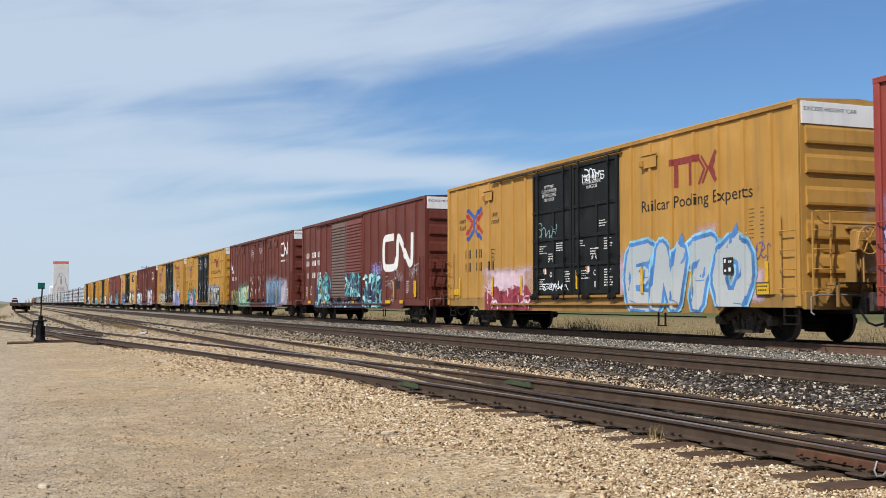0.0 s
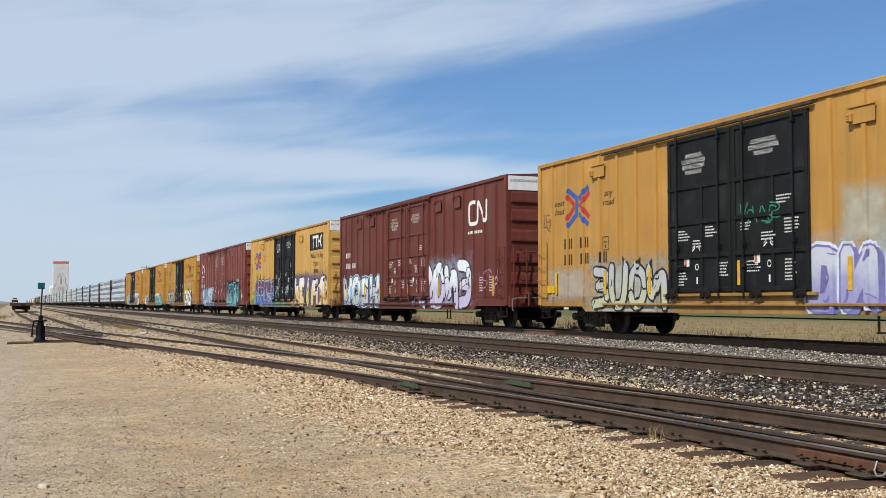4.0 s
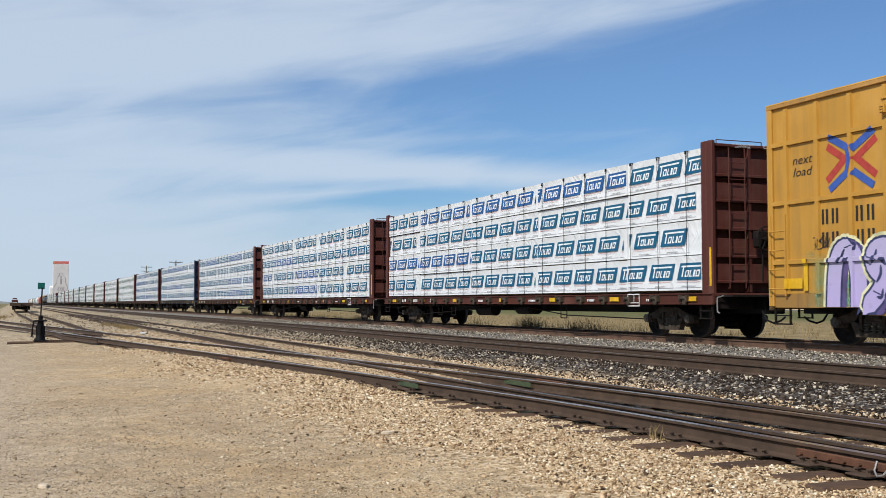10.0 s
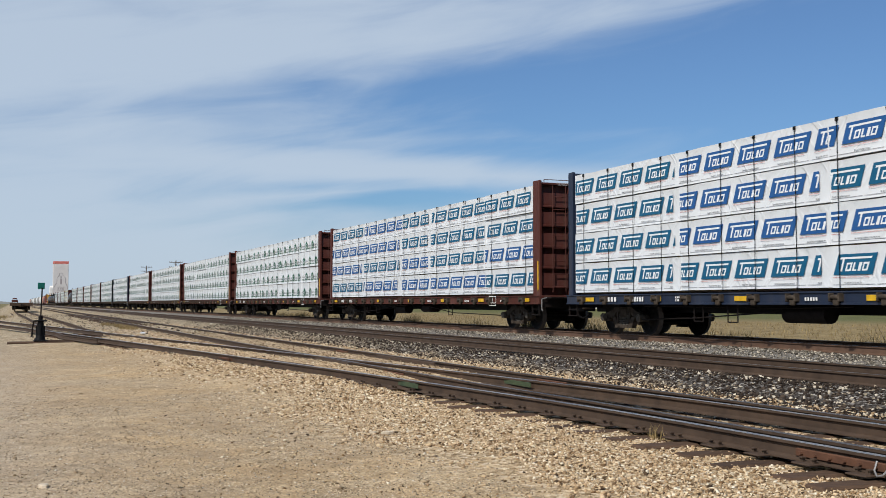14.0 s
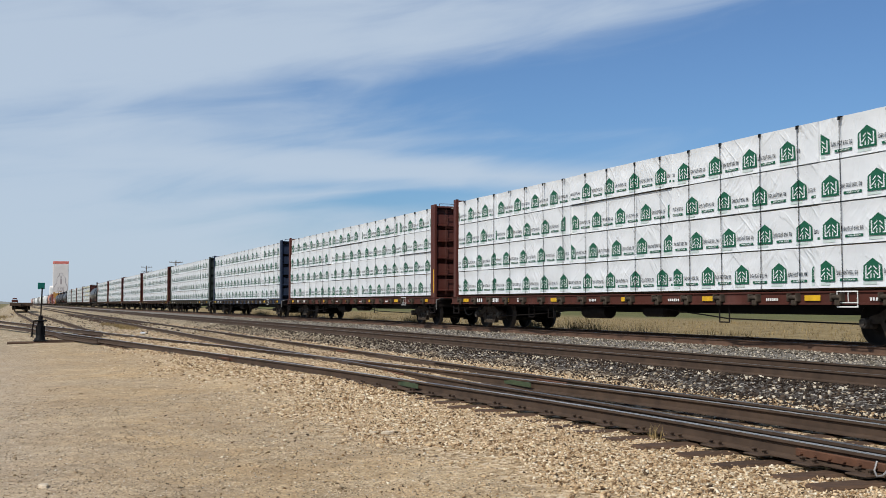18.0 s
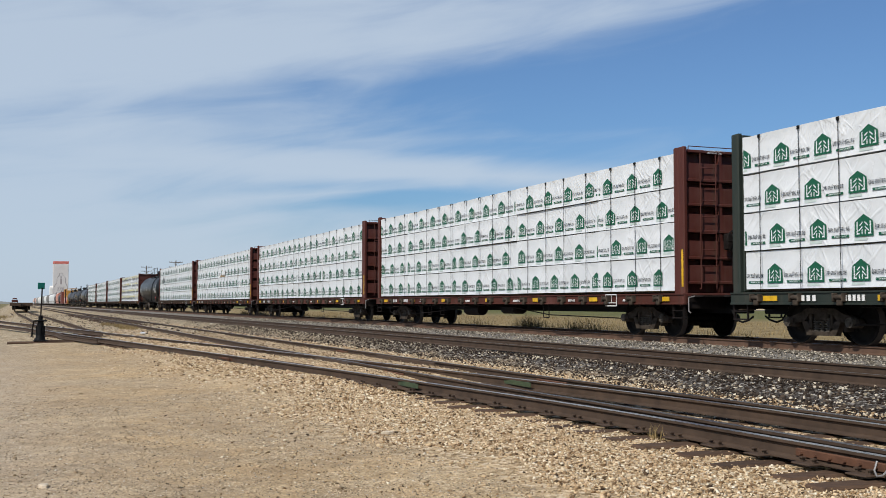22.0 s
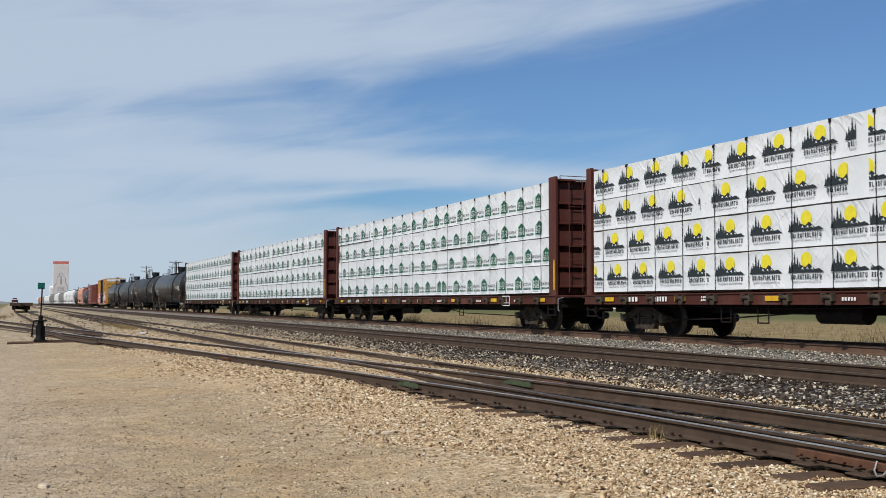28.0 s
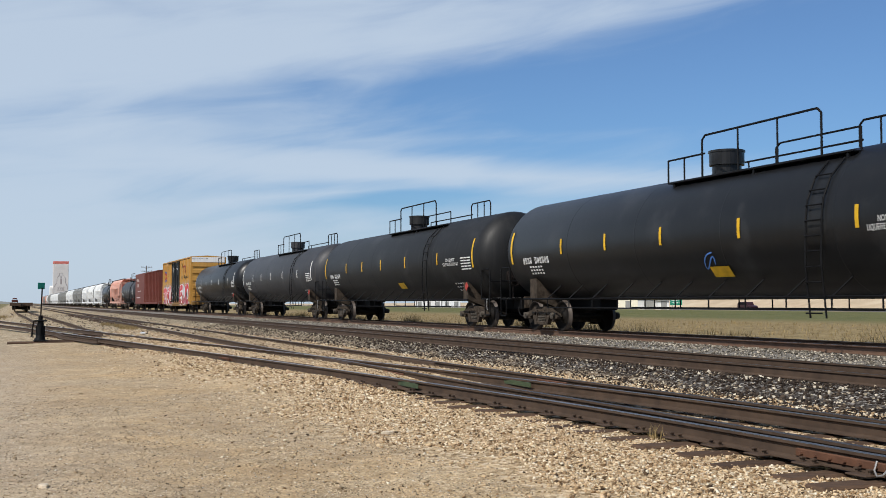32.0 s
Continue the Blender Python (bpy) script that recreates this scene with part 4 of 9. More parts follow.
def fade_spray(color, x0, x1, z0, z1, body=0.9):
    """Overspray that thins out towards the edges of its patch, with uneven density."""
    k = Nodes("soft_overspray")
    sep = k.node("ShaderNodeSeparateXYZ")
    co = k.coord()
    k.link(co, sep.inputs[0])
    u = k.math("ABSOLUTE", k.math("DIVIDE", k.math("SUBTRACT", sep.outputs["X"], (x0 + x1) / 2), (x1 - x0) / 2))
    v = k.math("ABSOLUTE", k.math("DIVIDE", k.math("SUBTRACT", sep.outputs["Z"], (z0 + z1) / 2), (z1 - z0) / 2))
    edge = k.math("SUBTRACT", 1.0, k.math("MAXIMUM", u, v))
    cloudy = k.math("ADD", edge, k.math("MULTIPLY", k.math("SUBTRACT", k.noise(co, 1.9, 5, 0.6), 0.5), 0.75))
    alpha = k.math("MULTIPLY", k.step(cloudy, 0.0, 0.62), body)
    k.link(alpha, k.bsdf.inputs["Alpha"])
    n = k.noise(co, 2.6, 4)
    return k.done(k.ramp(n, [(0.3, tuple(a * 0.75 for a in color)), (0.7, tuple(min(1, a * 1.15) for a in color))]), 0.6)


def blend_spray(low, high, z0, z1):
    """Sprayed fill that passes from one colour at its foot to another at its top."""
    key = (low, high, z0, z1)
    if key not in SPRAY:
        k = Nodes("blended_spray_paint")
        sep = k.node("ShaderNodeSeparateXYZ")
        co = k.coord()
        k.link(co, sep.inputs[0])
        h = k.math("ADD", sep.outputs["Z"], k.math("MULTIPLY", k.math("SUBTRACT", k.noise(co, 1.6, 5, 0.65), 0.5), 1.3))
        c = k.mix(k.step(h, z0 + 0.25 * (z1 - z0), z1 - 0.2 * (z1 - z0)), low, high)
        c = k.mix(k.math("MULTIPLY", k.step(k.noise(co, 5.0, 5, 0.7), 0.55, 0.75), 0.35), c, tuple(a * 0.55 for a in low))
        SPRAY[key] = k.done(c, 0.5)
    return SPRAY[key]


def clip_x(poly, lo, hi):
    for sign, lim in ((1, lo), (-1, hi)):
        out = []
        for i in range(len(poly)):
            a, c = poly[i - 1], poly[i]
            da, dc = sign * (a[0] - lim), sign * (c[0] - lim)
            if (da >= 0) != (dc >= 0):
                t = da / (da - dc)
                out.append((a[0] + (c[0] - a[0]) * t, a[1] + (c[1] - a[1]) * t))
            if dc >= 0:
                out.append(c)
        poly = out
        if len(poly) < 3:
            return []
    return poly


def trim(polys):
    """Cuts sprayed shapes off along the lower edge of the side sill."""
    out = []
    for poly in polys:
        mid = sum(p[0] for p in poly) / len(poly)
        low = 0.775 if abs(mid) > 6.8 else 0.635
        if min(p[1] for p in poly) < low:
            poly = [(b, a) for a, b in clip_x([(b, a) for a, b in poly], low, 99.0)]
        if len(poly) >= 3:
            out.append(poly)
    return out


def bend(pts):
    """Corner-cutting: turns a bent line into a smooth one."""
    for _ in range(2):
        pts = [pts[0]] + [q for a, b in zip(pts, pts[1:]) for q in ((a[0] * 0.75 + b[0] * 0.25, a[1] * 0.75 + b[1] * 0.25), (a[0] * 0.25 + b[0] * 0.75, a[1] * 0.25 + b[1] * 0.75))] + [pts[-1]]
    return pts


# skeletons of fat sprayed shapes in a unit cell
FORMS = {
    "comb": [[(1, 0.98), (0.15, 0.92), (0.0, 0.5), (0.15, 0.06), (1, 0.02)], [(0.05, 0.5), (0.8, 0.54)]],
    "zig": [[(0.0, 0.0), (0.1, 1.0), (0.85, 0.04), (1.0, 0.9)]],
    "hook": [[(0.0, 0.82), (0.35, 0.95), (1.0, 1.0), (0.55, 0.45), (0.45, 0.0)]],
    "ring": [[(0.5, 1.0), (0.08, 0.8), (0.0, 0.42), (0.25, 0.02), (0.75, 0.02), (1.0, 0.45), (0.9, 0.85), (0.5, 1.0)]],
    "coil": [[(0.95, 0.86), (0.5, 1.0), (0.08, 0.82), (0.2, 0.56), (0.8, 0.44), (0.95, 0.18), (0.5, 0.0), (0.0, 0.08)]],
    "slab": [[(0.45, 0.0), (0.55, 1.0)]],
    "peaks": [[(0.0, 0.0), (0.22, 1.0), (0.5, 0.35), (0.8, 1.0), (1.0, 0.0)]],
    "flag": [[(0.1, 0.0), (0.15, 0.95), (0.8, 1.0), (1.0, 0.74), (0.7, 0.5), (0.2, 0.5)], [(0.5, 0.5), (0.72, 0.2), (1.05, 0.0)]],
    "gate": [[(0.05, 0.0), (0.1, 1.0)], [(0.95, 0.0), (0.9, 1.0)], [(0.05, 0.5), (0.95, 0.55)]],
    "cup": [[(0.0, 1.0), (0.05, 0.3), (0.35, 0.0), (0.75, 0.05), (1.0, 0.4), (0.95, 1.0)]],
    "fork": [[(0.0, 1.0), (0.2, 0.0), (0.5, 0.6), (0.8, 0.0), (1.0, 1.0)]],
    "boot": [[(0.2, 1.0), (0.05, 0.05), (1.0, 0.0)]],
    "tent": [[(0.0, 0.0), (0.5, 1.0), (1.0, 0.0)], [(0.25, 0.32), (0.8, 0.35)]],
    "table": [[(0.0, 0.95), (1.0, 1.0)], [(0.55, 0.95), (0.45, 0.0)]],
    "bowl": [[(0.1, 1.0), (0.1, 0.0), (0.75, 0.0), (1.0, 0.5), (0.75, 0.95), (0.1, 1.0)]],
}


def piece(x0, x1, z0, z1, seed, forms, fills, outline, halo=None, shade=None, glint=None, fat=0.34, rim=0.055, cloud=None, smooth=True, lean=0.0, tail=True, plainly=False):
    """One sprayed piece: overspray behind, then fat interlocking shapes with rim, drop shade, inner cuts and glints."""
    def draw(car, wall):
        rng = random.Random(seed)
        lab = "sprayed graffiti piece on the car side"
        if cloud is not None:
            pad = 0.55
            a, b, c, d = x0 - pad, x1 + pad, 0.775 if max(-x0, x1) > 6.4 else 0.64, z1 + 0.38
            wall.mark("overspray", [[(a, c), (b, c), (b, d), (a, d)]], fade_spray(cloud, a, b, c - (d - c) * 0.6, d), car, "soft sprayed cloud behind the graffiti", 0.004)
        n = len(forms)
        cell = (x1 - x0) / n
        h = z1 - z0 - fat
        f = fills if isinstance(fills, list) else [fills]
        for turn in (0, 1):
            halos, shades, rims, cuts, glints = [], [], [], [], []
            bodies = {i: [] for i in range(len(f))}
            for i in range(turn, n, 2):
                left = x0 + cell * i + fat * 0.42
                wide = cell - fat * 0.72
                tilt = lean + rng.uniform(-0.07, 0.07)
                top, foot = rng.uniform(0.94, 1.06), rng.uniform(-0.04, 0.04)
                fu, fv = (1, 1) if plainly else (rng.choice((-1, 1)), rng.choice((-1, 1)))
                for line in FORMS[forms[i]]:
                    line = [(0.5 + fu * (u - 0.5), 0.5 + fv * (v - 0.5)) for u, v in line]
                    pts = [(left + u * wide + tilt * v + rng.uniform(-0.03, 0.03), z0 + fat / 2 + h * (foot + v * (top - foot))) for u, v in line]
                    if smooth:
                        pts = bend(pts)
                    if halo is not None:
                        halos += stroke(pts, fat + 2 * rim + 0.13)
                    if shade is not None:
                        shades += stroke([(p[0] + 0.11, p[1] - 0.07) for p in pts], fat + 2 * rim)
                    rims += stroke(pts, fat + 2 * rim)
                    bodies[i % len(f)] += stroke(pts, fat)
                    m = len(pts) // 2
                    if glint is not None:
                        off = fat * 0.27
                        glints += stroke([(p[0] - off, p[1] + off * 0.7) for p in pts[:max(2, m)]], max(0.03, fat * 0.11))
                    for e in range(2):
                        q = pts[rng.randrange(1, len(pts))]
                        r = (q[0] + rng.uniform(-0.35, 0.35) * fat, q[1] + rng.uniform(-0.3, 0.3) * fat)
                        cuts += blade(bend([(r[0] - fat * 0.35, r[1] - fat * rng.uniform(-0.3, 0.5)), r, (r[0] + fat * rng.uniform(-0.1, 0.3), r[1] + fat * 0.5)]), fat * 0.2)
                    q = pts[min(len(pts) - 1, m + rng.randrange(0, 2))]
                    cuts += stroke([(q[0] - fat * 0.3, q[1] + rng.uniform(-0.1, 0.1)), (q[0] + fat * 0.35, q[1] + rng.uniform(-0.1, 0.1))], 0.025)
                    if tail and rng.random() < 0.6:
                        e = pts[-1] if rng.random() < 0.5 else pts[0]
                        s = -1 if e[1] < (z0 + z1) / 2 else 1
                        bodies[i % len(f)] += [[(e[0] - fat * 0.45, e[1]), (e[0] + fat * 0.45, e[1]), (e[0] + rng.uniform(-0.2, 0.25), e[1] + s * fat * 0.75)]]
                        rims += [[(e[0] - fat * 0.62, e[1]), (e[0] + fat * 0.62, e[1]), (e[0] + rng.uniform(-0.2, 0.25), e[1] + s * (fat * 0.75 + rim * 2))]]
            lift = 0.0075 + 0.0125 * turn
            if halos:
                wall.mark("graffiti_halo", trim(halos), spray(halo), car, "", lift)
            if shades:
                wall.mark("graffiti_shade", trim(shades), spray(shade), car, "", lift + 0.0022)
            wall.mark("graffiti", trim(rims), spray(outline), car, lab, lift + 0.0044)
            for i, polys in bodies.items():
                if polys:
                    m = blend_spray(f[i][0], f[i][1], z0, z1) if isinstance(f[i][0], tuple) else spray(f[i])
                    wall.mark("graffiti_fill", trim(polys), m, car, "", lift + 0.0066)
            wall.mark("graffiti_line", cuts, spray(outline), car, "", lift + 0.0088)
            if glints:
                wall.mark("graffiti_glint", glints, spray(glint), car, "", lift + 0.0105)
    return draw


def blade(pts, w):
    """A bent line that is wide in its middle and runs out to points."""
    n = len(pts) - 1
    left, right = [], []
    for i, p in enumerate(pts):
        a, b = pts[max(0, i - 1)], pts[min(n, i + 1)]
        d = Vector((b[0] - a[0], b[1] - a[1]))
        d = d.normalized() if d.length > 1e-6 else Vector((1, 0))
        h = w / 2 * (0.22 + 0.78 * math.sin(math.pi * i / n))
        left.append((p[0] - d.y * h, p[1] + d.x * h))
        right.append((p[0] + d.y * h, p[1] - d.x * h))
    return [[left[i], right[i], right[i + 1], left[i + 1]] for i in range(n)]


def wild(x0, x1, z0, z1, seed, base, colors, edge, count=26, size=0.24, cloud=None):
    """A tangle of bent sprayed blades on a dark ragged ground."""
    def draw(car, wall):
        rng = random.Random(seed)
        if cloud is not None:
            wall.mark("overspray", [[(x0 - 0.5, z0), (x1 + 0.5, z0), (x1 + 0.5, z1 + 0.3), (x0 - 0.5, z1 + 0.3)]], fade_spray(cloud, x0 - 0.5, x1 + 0.5, z0 - (z1 - z0) * 0.6, z1 + 0.3), car, "soft sprayed cloud behind the graffiti", 0.004)
        h = z1 - z0
        steps = max(6, int((x1 - x0) / 0.3))
        tops = [(x0 + (x1 - x0) * i / steps, z0 + h * (0.72 + 0.3 * rng.random()) * (0.75 if i in (0, steps) else 1)) for i in range(steps + 1)]
        wall.mark("graffiti", [[(tops[i][0], z0), (tops[i + 1][0], z0), tops[i + 1], tops[i]] for i in range(steps)], spray(base), car, "sprayed graffiti piece on the car side", 0.0065)
        for layer in range(3):
            rims, bodies = [], {c: [] for c in colors}
            for k in range(count // 3):
                cx, cz = rng.uniform(x0 + 0.15, x1 - 0.15), z0 + h * rng.uniform(0.1, 0.92)
                a = rng.choice((0.4, 1.1, 1.5, 2.0, 2.7)) + rng.uniform(-0.25, 0.25)
                s = size * rng.uniform(0.8, 1.7)
                p = (cx - math.cos(a) * s, cz - math.sin(a) * s)
                b = a + rng.choice((-1.3, 1.3, 0.9, -0.9))
                q = (cx + math.cos(b) * s * 0.9, cz + math.sin(b) * s * 0.9)
                w = size * rng.uniform(0.22, 0.6)
                pts = [(min(max(u, x0), x1), min(max(v, z0 + 0.03), z1)) for u, v in (p, (cx, cz), q)]
                pts = bend(pts)
                d = rng.choice(list(colors))
                rims += blade(pts, w + 0.055)
                bodies[d] += blade(pts, w)
            lift = 0.0095 + 0.0065 * layer
            if layer == 2:
                thin = []
                for k in range(count // 2):
                    p = (rng.uniform(x0 + 0.1, x1 - 0.1), z0 + h * rng.uniform(0.08, 0.9))
                    a = rng.uniform(0, 3.1)
                    q = (p[0] + 0.3 * math.cos(a), min(z1, max(z0, p[1] + 0.3 * math.sin(a))))
                    thin += blade(bend([p, (p[0] * 0.5 + q[0] * 0.5 + rng.uniform(-0.12, 0.12), p[1] * 0.5 + q[1] * 0.5), q]), 0.035)
                wall.mark("graffiti_glint", trim(thin), spray(list(colors)[1]), car, "", lift + 0.006)
            wall.mark("graffiti_line", trim(rims), spray(edge), car, "", lift)
            for c, polys in bodies.items():
                if polys:
                    wall.mark("graffiti_fill", trim(polys), spray(c), car, "", lift + 0.0028)
    return draw


def mural(x0, x1, z0, z1, seed, low, high, pale, ink, dash, count=16):
    """One large blended shape with a ragged double outline, curling inner lines and short dashes."""
    def draw(car, wall):
        rng = random.Random(seed)
        n = max(8, int((x1 - x0) / 0.32))
        tops, level = [], z1
        for i in range(n + 1):
            level = z1 - rng.choice((0.0, 0.03, 0.08, 0.2)) if i % 3 else z1 - rng.uniform(0.12, 0.36)
            tops.append((x0 + (x1 - x0) * i / n + rng.uniform(-0.08, 0.08) * (0 < i < n), level))
        foot = [(x0 + (x1 - x0) * i / n, z0 + (rng.uniform(0.0, 0.14) if i % 2 else 0.0)) for i in range(n + 1)]
        for grow, mat, lift, name in ((0.13, spray(ink), 0.0065, "graffiti"), (0.055, spray(pale), 0.009, "graffiti_halo"), (0.0, blend_spray(low, high, z0 + 0.45, z1 - 0.3), 0.0115, "graffiti_fill")):
            polys = [[(a[0], a[1] - grow * 0.4), (b[0], b[1] - grow * 0.4), (d[0] + grow * (i == n - 1), d[1] + grow), (c[0] - grow * (i == 0), c[1] + grow)]
                     for i, (a, b, c, d) in enumerate(zip(foot, foot[1:], tops, tops[1:]))]
            wall.mark(name, trim(polys), mat, car, "sprayed graffiti piece on the car side", lift)
        dark, light, shapes = [], [], []
        for k in range(count):
            cx = x0 + (x1 - x0) * (k + 0.5) / count + rng.uniform(-0.1, 0.1)
            cz = z0 + (z1 - z0) * (0.3 if k % 2 else 0.62) + rng.uniform(-0.12, 0.12)
            s, up = rng.choice((-1, 1)), rng.choice((-1, 1))
            run = bend([(cx - s * 0.45, cz - up * 0.2), (cx - s * 0.05, cz + up * 0.3), (cx + s * 0.28, cz + up * 0.12), (cx + s * 0.12, cz - up * 0.22), (cx + s * 0.5, cz - up * 0.34)])
            shapes += blade([(p[0] + 0.03, p[1] - 0.05) for p in run], 0.24)
            dark += blade(run, 0.095)
            light += blade([(p[0] - 0.012, p[1] + 0.022) for p in run], 0.05)
        wall.mark("graffiti_shade", trim(shapes), blend_spray(tuple(min(1.0, q * 1.5 + 0.02) for q in low), tuple(q * 0.75 for q in high), z0 + 0.45, z1 - 0.3), car, "", 0.0145)
        wall.mark("graffiti_line", trim(dark), spray(ink), car, "", 0.0175)
        wall.mark("graffiti_glint", trim(light), spray(pale), car, "", 0.021)
        bits = []
        for k in range(count // 2):
            u, v = rng.uniform(x0 + 0.3, x1 - 0.5), rng.uniform(z0 + 0.2, z1 - 0.5)
            bits += [[(u, v + q), (u + 0.24, v + q + 0.02), (u + 0.24, v + q + 0.09), (u, v + q + 0.07)] for q in (0.0, 0.12)]
        wall.mark("graffiti_dash", trim(bits), spray(dash), car, "", 0.0245)
    return draw


def patch(x0, x1, z0, z1, color, body=0.8):
    """A loose patch of overspray."""
    def draw(car, wall):
        foot = max(z0, 0.775 if max(-x0, x1) > 6.8 else 0.64)
        wall.mark("overspray", [[(x0, foot), (x1, foot), (x1, z1), (x0, z1)]], fade_spray(color, x0, x1, z0, z1, body), car, "loose patch of sprayed colour", 0.005)
    return draw


def scribble(car, wall, x, z, w, h, seed, color, n=4, pen=0.022):
    """A thin hurried scrawl of bent strokes."""
    rng = random.Random(seed)
    lines = []
    n = int(n * 1.6 + 0.5)
    cell = w / n
    for i in range(n):
        tilt, drop, tall = rng.uniform(0.0, 0.25) * h, rng.uniform(0.0, 0.25) * h, rng.uniform(0.5, 0.9) * h
        fu, fv = rng.choice((-1, 1)), rng.choice((-1, 1))
        for line in FORMS[rng.choice(("zig", "coil", "hook", "flag", "cup", "comb", "fork"))]:
            lines += stroke(bend([(x + cell * (i + 0.5 + fu * (u - 0.5) * 1.25) + tilt * v, z + drop + tall * (0.5 + fv * (v - 0.5)) + rng.uniform(-0.08, 0.08) * h) for u, v in line]), pen * 0.8)
    return wall.mark("graffiti_tag", lines, spray(color), car, "thin sprayed scribble", 0.006)


# ------------------------------------------------------------------ boxcars
BOX_HALF, BOX_Y, EAVE = 9.55, 1.535, 5.06
BELTS = (1.70, 2.94, 4.18)


POST_D = 0.052


def end_rib_mesh(mat, key):
    def make():
        prof = [(0.0, 0.0), (0.055, 0.03), (0.062, 0.08), (0.035, 0.34), (0.0, 0.42)]
        return Build().extrude([(p[0], p[1]) for p in prof], "y", -1.40, 1.40)
    return shared(("end_rib", key), make, mat)


def boxcar(centre, label, mat, key, style, door_mat, posts, marks):
    car = thing("boxcar", label, "boxcar", "freight cars in the train", at=(centre, TRAIN_Y, 0))
    MOVING.append((car, centre))
    part("body", Build().box(-9.5, 9.5, -BOX_Y, BOX_Y, 1.035, 4.98, 0, 0.012), mat, car)
    for s in (-1, 1):
        y0, y1 = (s * BOX_Y, s * (BOX_Y + 0.06)) if s > 0 else (s * (BOX_Y + 0.06), s * BOX_Y)
        part("eave_plate", Build().box(-9.55, 9.55, y0, y1, 4.95, EAVE, 0, 0.012), M["yellowedge"] if key.startswith("yellow") else mat, car)
        low = 0.62
        sill = [(-9.55, 1.04), (-9.55, 0.76), (-6.95, 0.76), (-6.75, low), (6.75, low), (6.95, 0.76), (9.55, 0.76), (9.55, 1.04)]
        part("side_sill", Build().extrude(sill, "y", s * (BOX_Y - 0.003), s * (BOX_Y - 0.06)), M["yellowsill"] if key.startswith("yellow") else mat, car)
        for x in (posts if s < 0 else posts[::4]):
            me = shared(("post", key), lambda: Build().extrude([(-0.062, 0.0), (-0.05, -POST_D), (0.05, -POST_D), (0.062, 0.0)], "z", 1.04, 4.91), mat)
            part("post", me, None, car, at=(x, s * BOX_Y, 0), turn=(0, 0, 0 if s < 0 else 180))
        for e in (-1, 1):
            part("corner_post", Build().box(-0.08, 0.08, -0.03, 0.035, 0.78, 5.03, 0, 0.015), mat, car, at=(e * 9.47, s * (BOX_Y + 0.025), 0))
    if style == "grid":
        for s in (-1, 1):
            for z in BELTS:
                for a, c in ((-9.4, -2.62), (2.62, 9.4)):
                    me = shared(("belt", key), lambda: Build().extrude([(0.0, -0.05), (-0.05, -0.042), (-0.05, 0.042), (0.0, 0.05)], "x", -3.39, 3.39), mat)
                    part("belt_rail", me, None, car, at=((a + c) / 2, s * BOX_Y, z), turn=(0 if s < 0 else 180, 0, 0))
    roof = Build().extrude([(-1.60, 5.04), (-1.58, 5.07), (0, 5.17), (1.58, 5.07), (1.60, 5.04)], "x", -9.55, 9.55)
    part("roof", roof, mat, car, "painted steel roof")
    rib = shared(("roof_rib", key), lambda: Build().extrude([(-1.57, 5.06), (-1.55, 5.088), (0, 5.20), (1.55, 5.088), (1.57, 5.06)], "x", -0.04, 0.04), mat)
    for i in range(13):
        part("roof_rib", rib, None, car, at=(-9.0 + 1.5 * i, 0, 0))
    for s in (-1, 1):
        e = part("end_wall", Build().box(-0.03, 0.03, -1.53, 1.53, 0.9, 5.04, 0, 0.01), mat, car, at=(s * 9.52, 0, 0))
        part("end_panel", Build().box(-0.012, 0.012, -1.5, 1.5, 4.56, 5.03, 0, 0.004), M["white"], e, "white painted end panel", at=(s * 0.045, 0, 0))
        for z in (1.45, 2.15, 2.85, 3.52, 4.13):
            part("end_rib", end_rib_mesh(mat, key), None, e, at=(s * 0.03, 0, z), turn=(0, 0, 0 if s > 0 else 180))
        part("end_sill", Build().box(-0.06, 0.06, -1.5, 1.5, 0.72, 1.1, 0, 0.015), M["yellowsill"] if key.startswith("yellow") else mat, car, at=(s * 9.56, 0, 0))
        lad = ladder_mesh(4, 0.40, 0.46, mat, key)
        part("ladder", lad, None, car, at=(s * 9.22, -BOX_Y - 0.05, 1.1))
        part("ladder", lad, None, car, at=(s * 9.22, BOX_Y + 0.05, 1.1), turn=(0, 0, 180))
        part("end_ladder", lad, None, car, at=(s * 9.7, -1.15 * s if s > 0 else 1.15, 1.1), turn=(0, 0, 90 * s))
        part("grab_iron", shared(("grab_iron", key), lambda: Build().pipe([(0, -1.2, 0), (0.1, -1.17, 0), (0.1, 1.17, 0), (0, 1.2, 0)], 0.014, 6), mat), None, car, at=(s * 9.6, 0, 2.75), turn=(0, 0, 0 if s > 0 else 180))
    part("brake_wheel", handwheel_mesh(mat, key), None, car, "spoked hand brake wheel", at=(9.95, -0.15, 2.15))
    grimy = M["yellowsill"] if key.startswith("yellow") else mat
    part("brake_housing", shared(("brake_housing", key), lambda: Build().box(0.0, 0.2, -0.2, 0.2, -0.24, 0.24, 0, 0.04).rod((0.2, 0, 0), (0.34, 0, 0), 0.06, 10).rod((0.1, 0.02, -0.24), (0.1, 0.02, -1.25), 0.02, 6).box(0.0, 0.08, -0.3, 0.3, 0.24, 0.3, 0, 0.01).box(0.02, 0.3, -0.32, -0.26, -0.95, -0.25, 0, 0.01), grimy), None, car, "grimy hand brake gear housing", at=(9.6, -0.15, 2.15))
